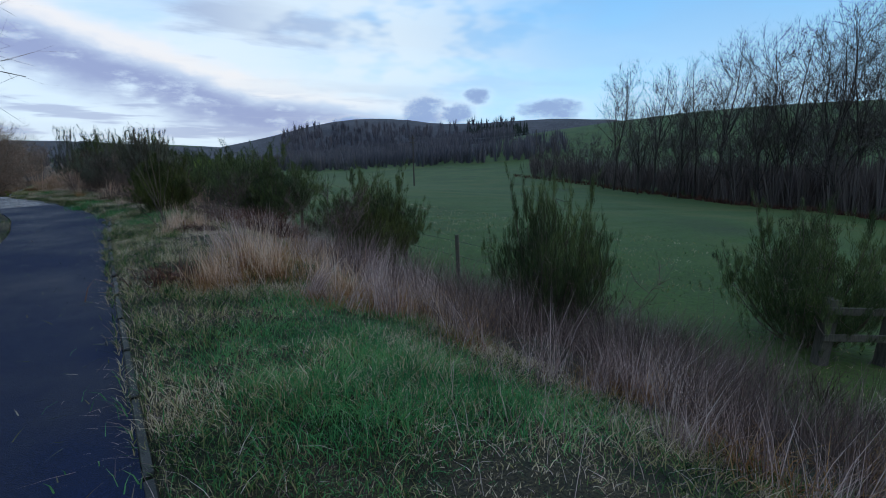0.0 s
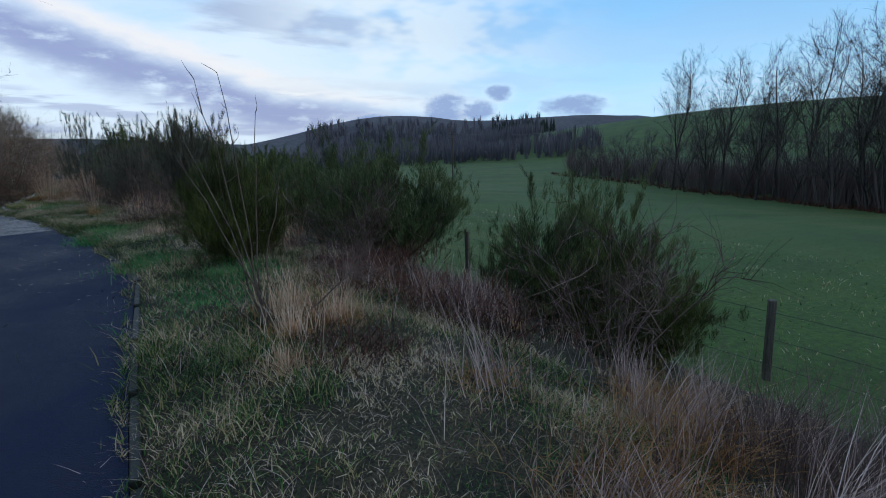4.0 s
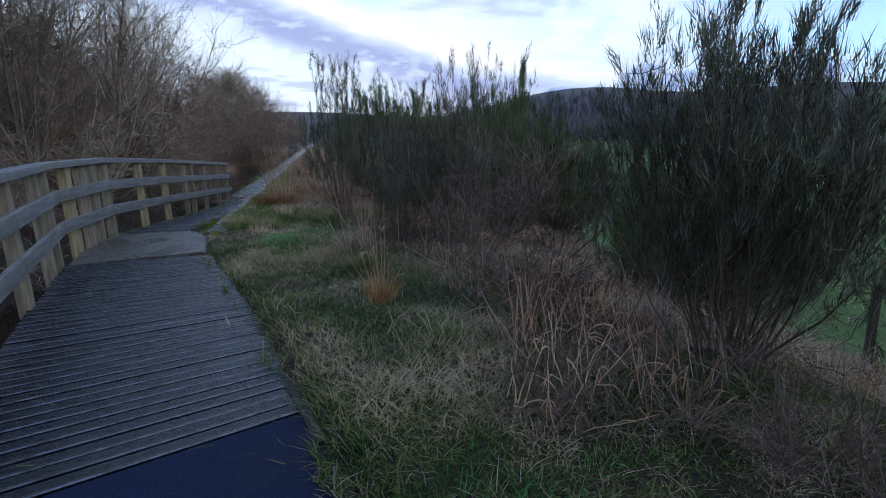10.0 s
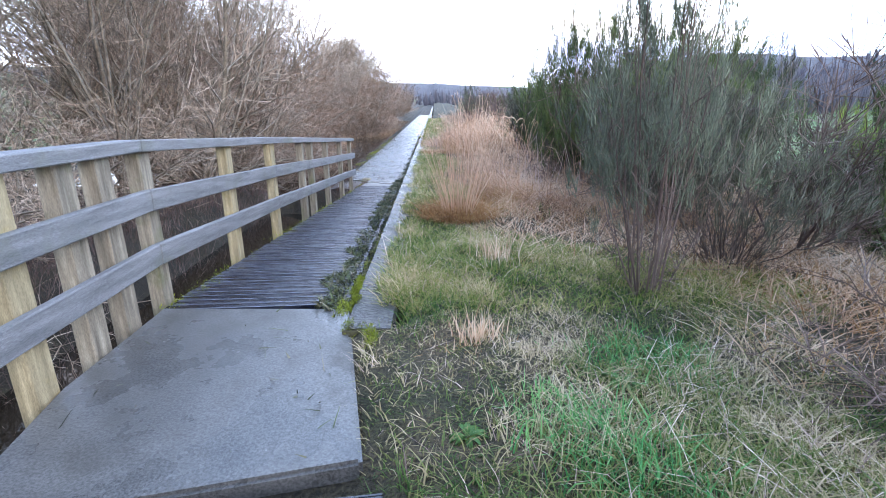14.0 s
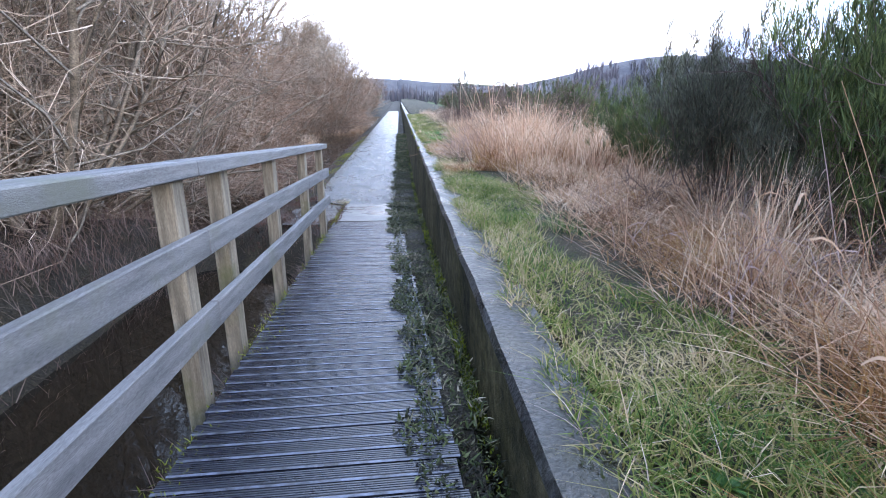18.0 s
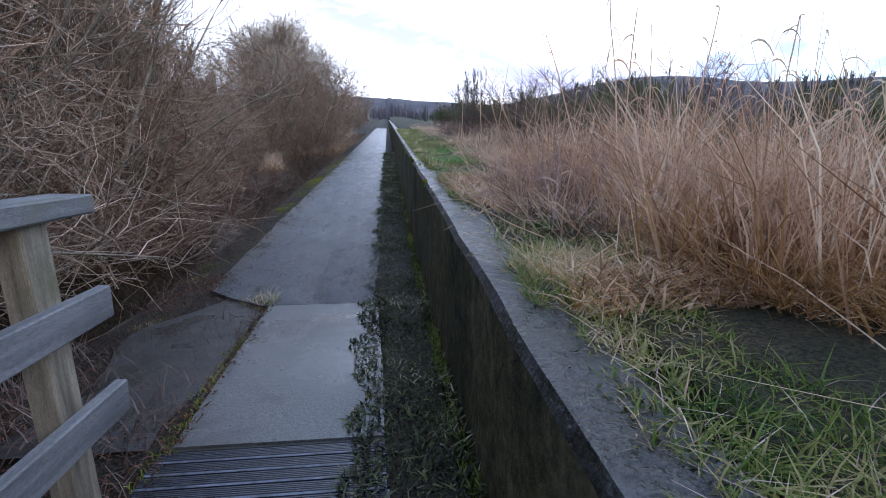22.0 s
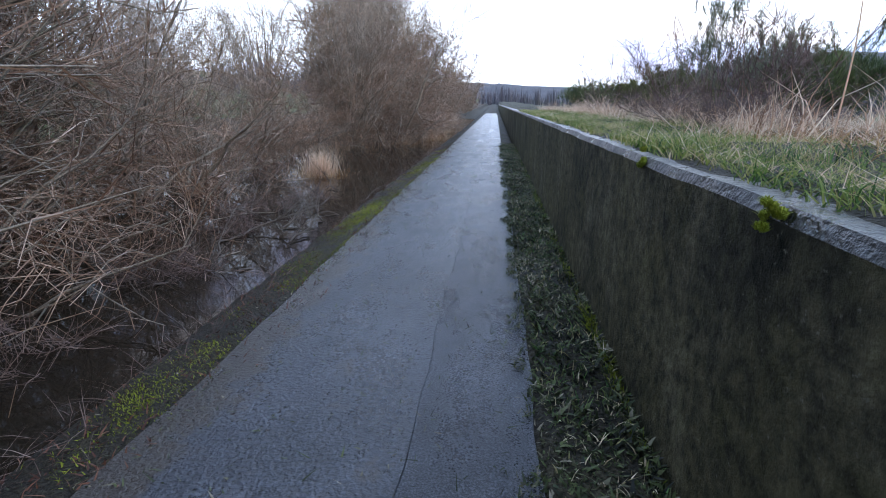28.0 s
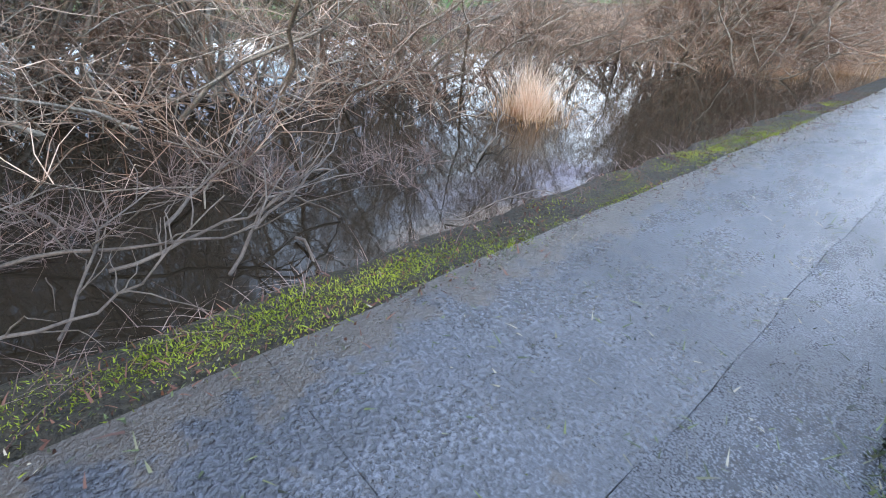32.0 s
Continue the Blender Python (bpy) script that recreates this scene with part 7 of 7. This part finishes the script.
for x, y, n, sp, h0, h1, tl in ((2.6, -4.95, 30, 0.2, 0.15, 0.5, 0.7), (2.85, -4.6, 42, 0.26, 0.2, 0.65, 0.6), (2.8, -4.2, 36, 0.22, 0.25, 0.7, 0.5), (3.15, -4.05, 40, 0.26, 0.3, 0.75, 0.5), (3.2, -5.0, 34, 0.26, 0.15, 0.5, 0.8),
                                (3.3, -4.5, 36, 0.28, 0.2, 0.6, 0.7), (1.93, -1.72, 20, 0.17, 0.3, 1.05, 0.3), (2.75, -3.3, 26, 0.26, 0.15, 0.5, 0.8), (2.9, -2.6, 30, 0.26, 0.2, 0.6, 0.7), (2.45, -2.1, 22, 0.2, 0.2, 0.6, 0.5),
                                (4.6, -5.9, 30, 0.3, 0.3, 0.8, 0.3), (4.95, -6.3, 30, 0.3, 0.3, 0.8, 0.3), (4.3, -8.3, 26, 0.25, 0.3, 0.75, 0.3), (4.55, -8.0, 20, 0.2, 0.3, 0.7, 0.35), (3.0, -1.0, 26, 0.3, 0.2, 0.6, 0.8)):
    reed_tangle(x, y, n, sp, h0, h1, tl)
for y0, y1, m, low, high, mat, label in ((9.3, 13.6, 20000, 0.05, 0.22, REED, "pale straw and withered leaves lying over the coping's back edge"), (9.3, 13.6, 9000, 0.05, 0.2, RUST, "brown withered leaves lying over the coping's back edge")):
    x, y = scatter(m, 0.16, 1.6, y0, y1, lambda x, y: np.clip(np.where(x > 0.7, 0.6, 0.2) + 1.3 * waves(x, y, 1.6, 7), 0, 1) * smooth(x, 0.14, 0.4))
    cover("coping_leaves", label, x, y, low, high, 0.006, 0.016, mat, 1.7, 0.5, "straw", 0.0)
# patches of lush grass
for gx_, gy_, gr in ((3.2, -19.5, 0.6), (3.75, -19.0, 0.6), (3.0, -18.3, 0.5), (4.15, -19.7, 0.5), (3.7, -18.0, 0.6), (3.95, -17.2, 0.5), (3.1, -18.9, 0.4), (3.0, -10.6, 0.4), (2.75, -8.7, 0.35), (3.4, -9.9, 0.4), (2.3, -5.7, 0.35), (2.15, -6.4, 0.3), (1.49, -0.32, 0.25), (1.0, -0.8, 0.2), (1.15, -1.15, 0.22), (0.62, 15.2, 0.25), (0.55, 13.6, 0.25), (0.6, 17.2, 0.25)):
    n = int(9000 * gr * gr)
    x, y = gx_ + rng.normal(0, gr * 0.6, n), gy_ + rng.normal(0, gr * 0.6, n)
    cover("lush_grass", "patch of lush green grass", x, y, 0.06, 0.18, 0.004, 0.009, LUSH, 0.7, 0.8)
# green tufts standing out of the duller grass
for y0, y1, n in ((-20, -8, 46), (-5, 12, 40), (13, 34, 44)):
    X, Y = [], []
    for i in range(n):
        ty = rng.uniform(y0, y1)
        tx = (WALL_W if ty > 0 else float(xr(ty))) + abs(rng.normal(0.0, 0.7)) + 0.12
        m = int(rng.integers(40, 110))
        X.append(tx + rng.normal(0, 0.09, m))
        Y.append(ty + rng.normal(0, 0.09, m))
    cover("grass_tufts", "lush green grass tufts", np.concatenate(X), np.concatenate(Y), 0.1, 0.26, 0.004, 0.008, GRASS, 0.7, 0.8)
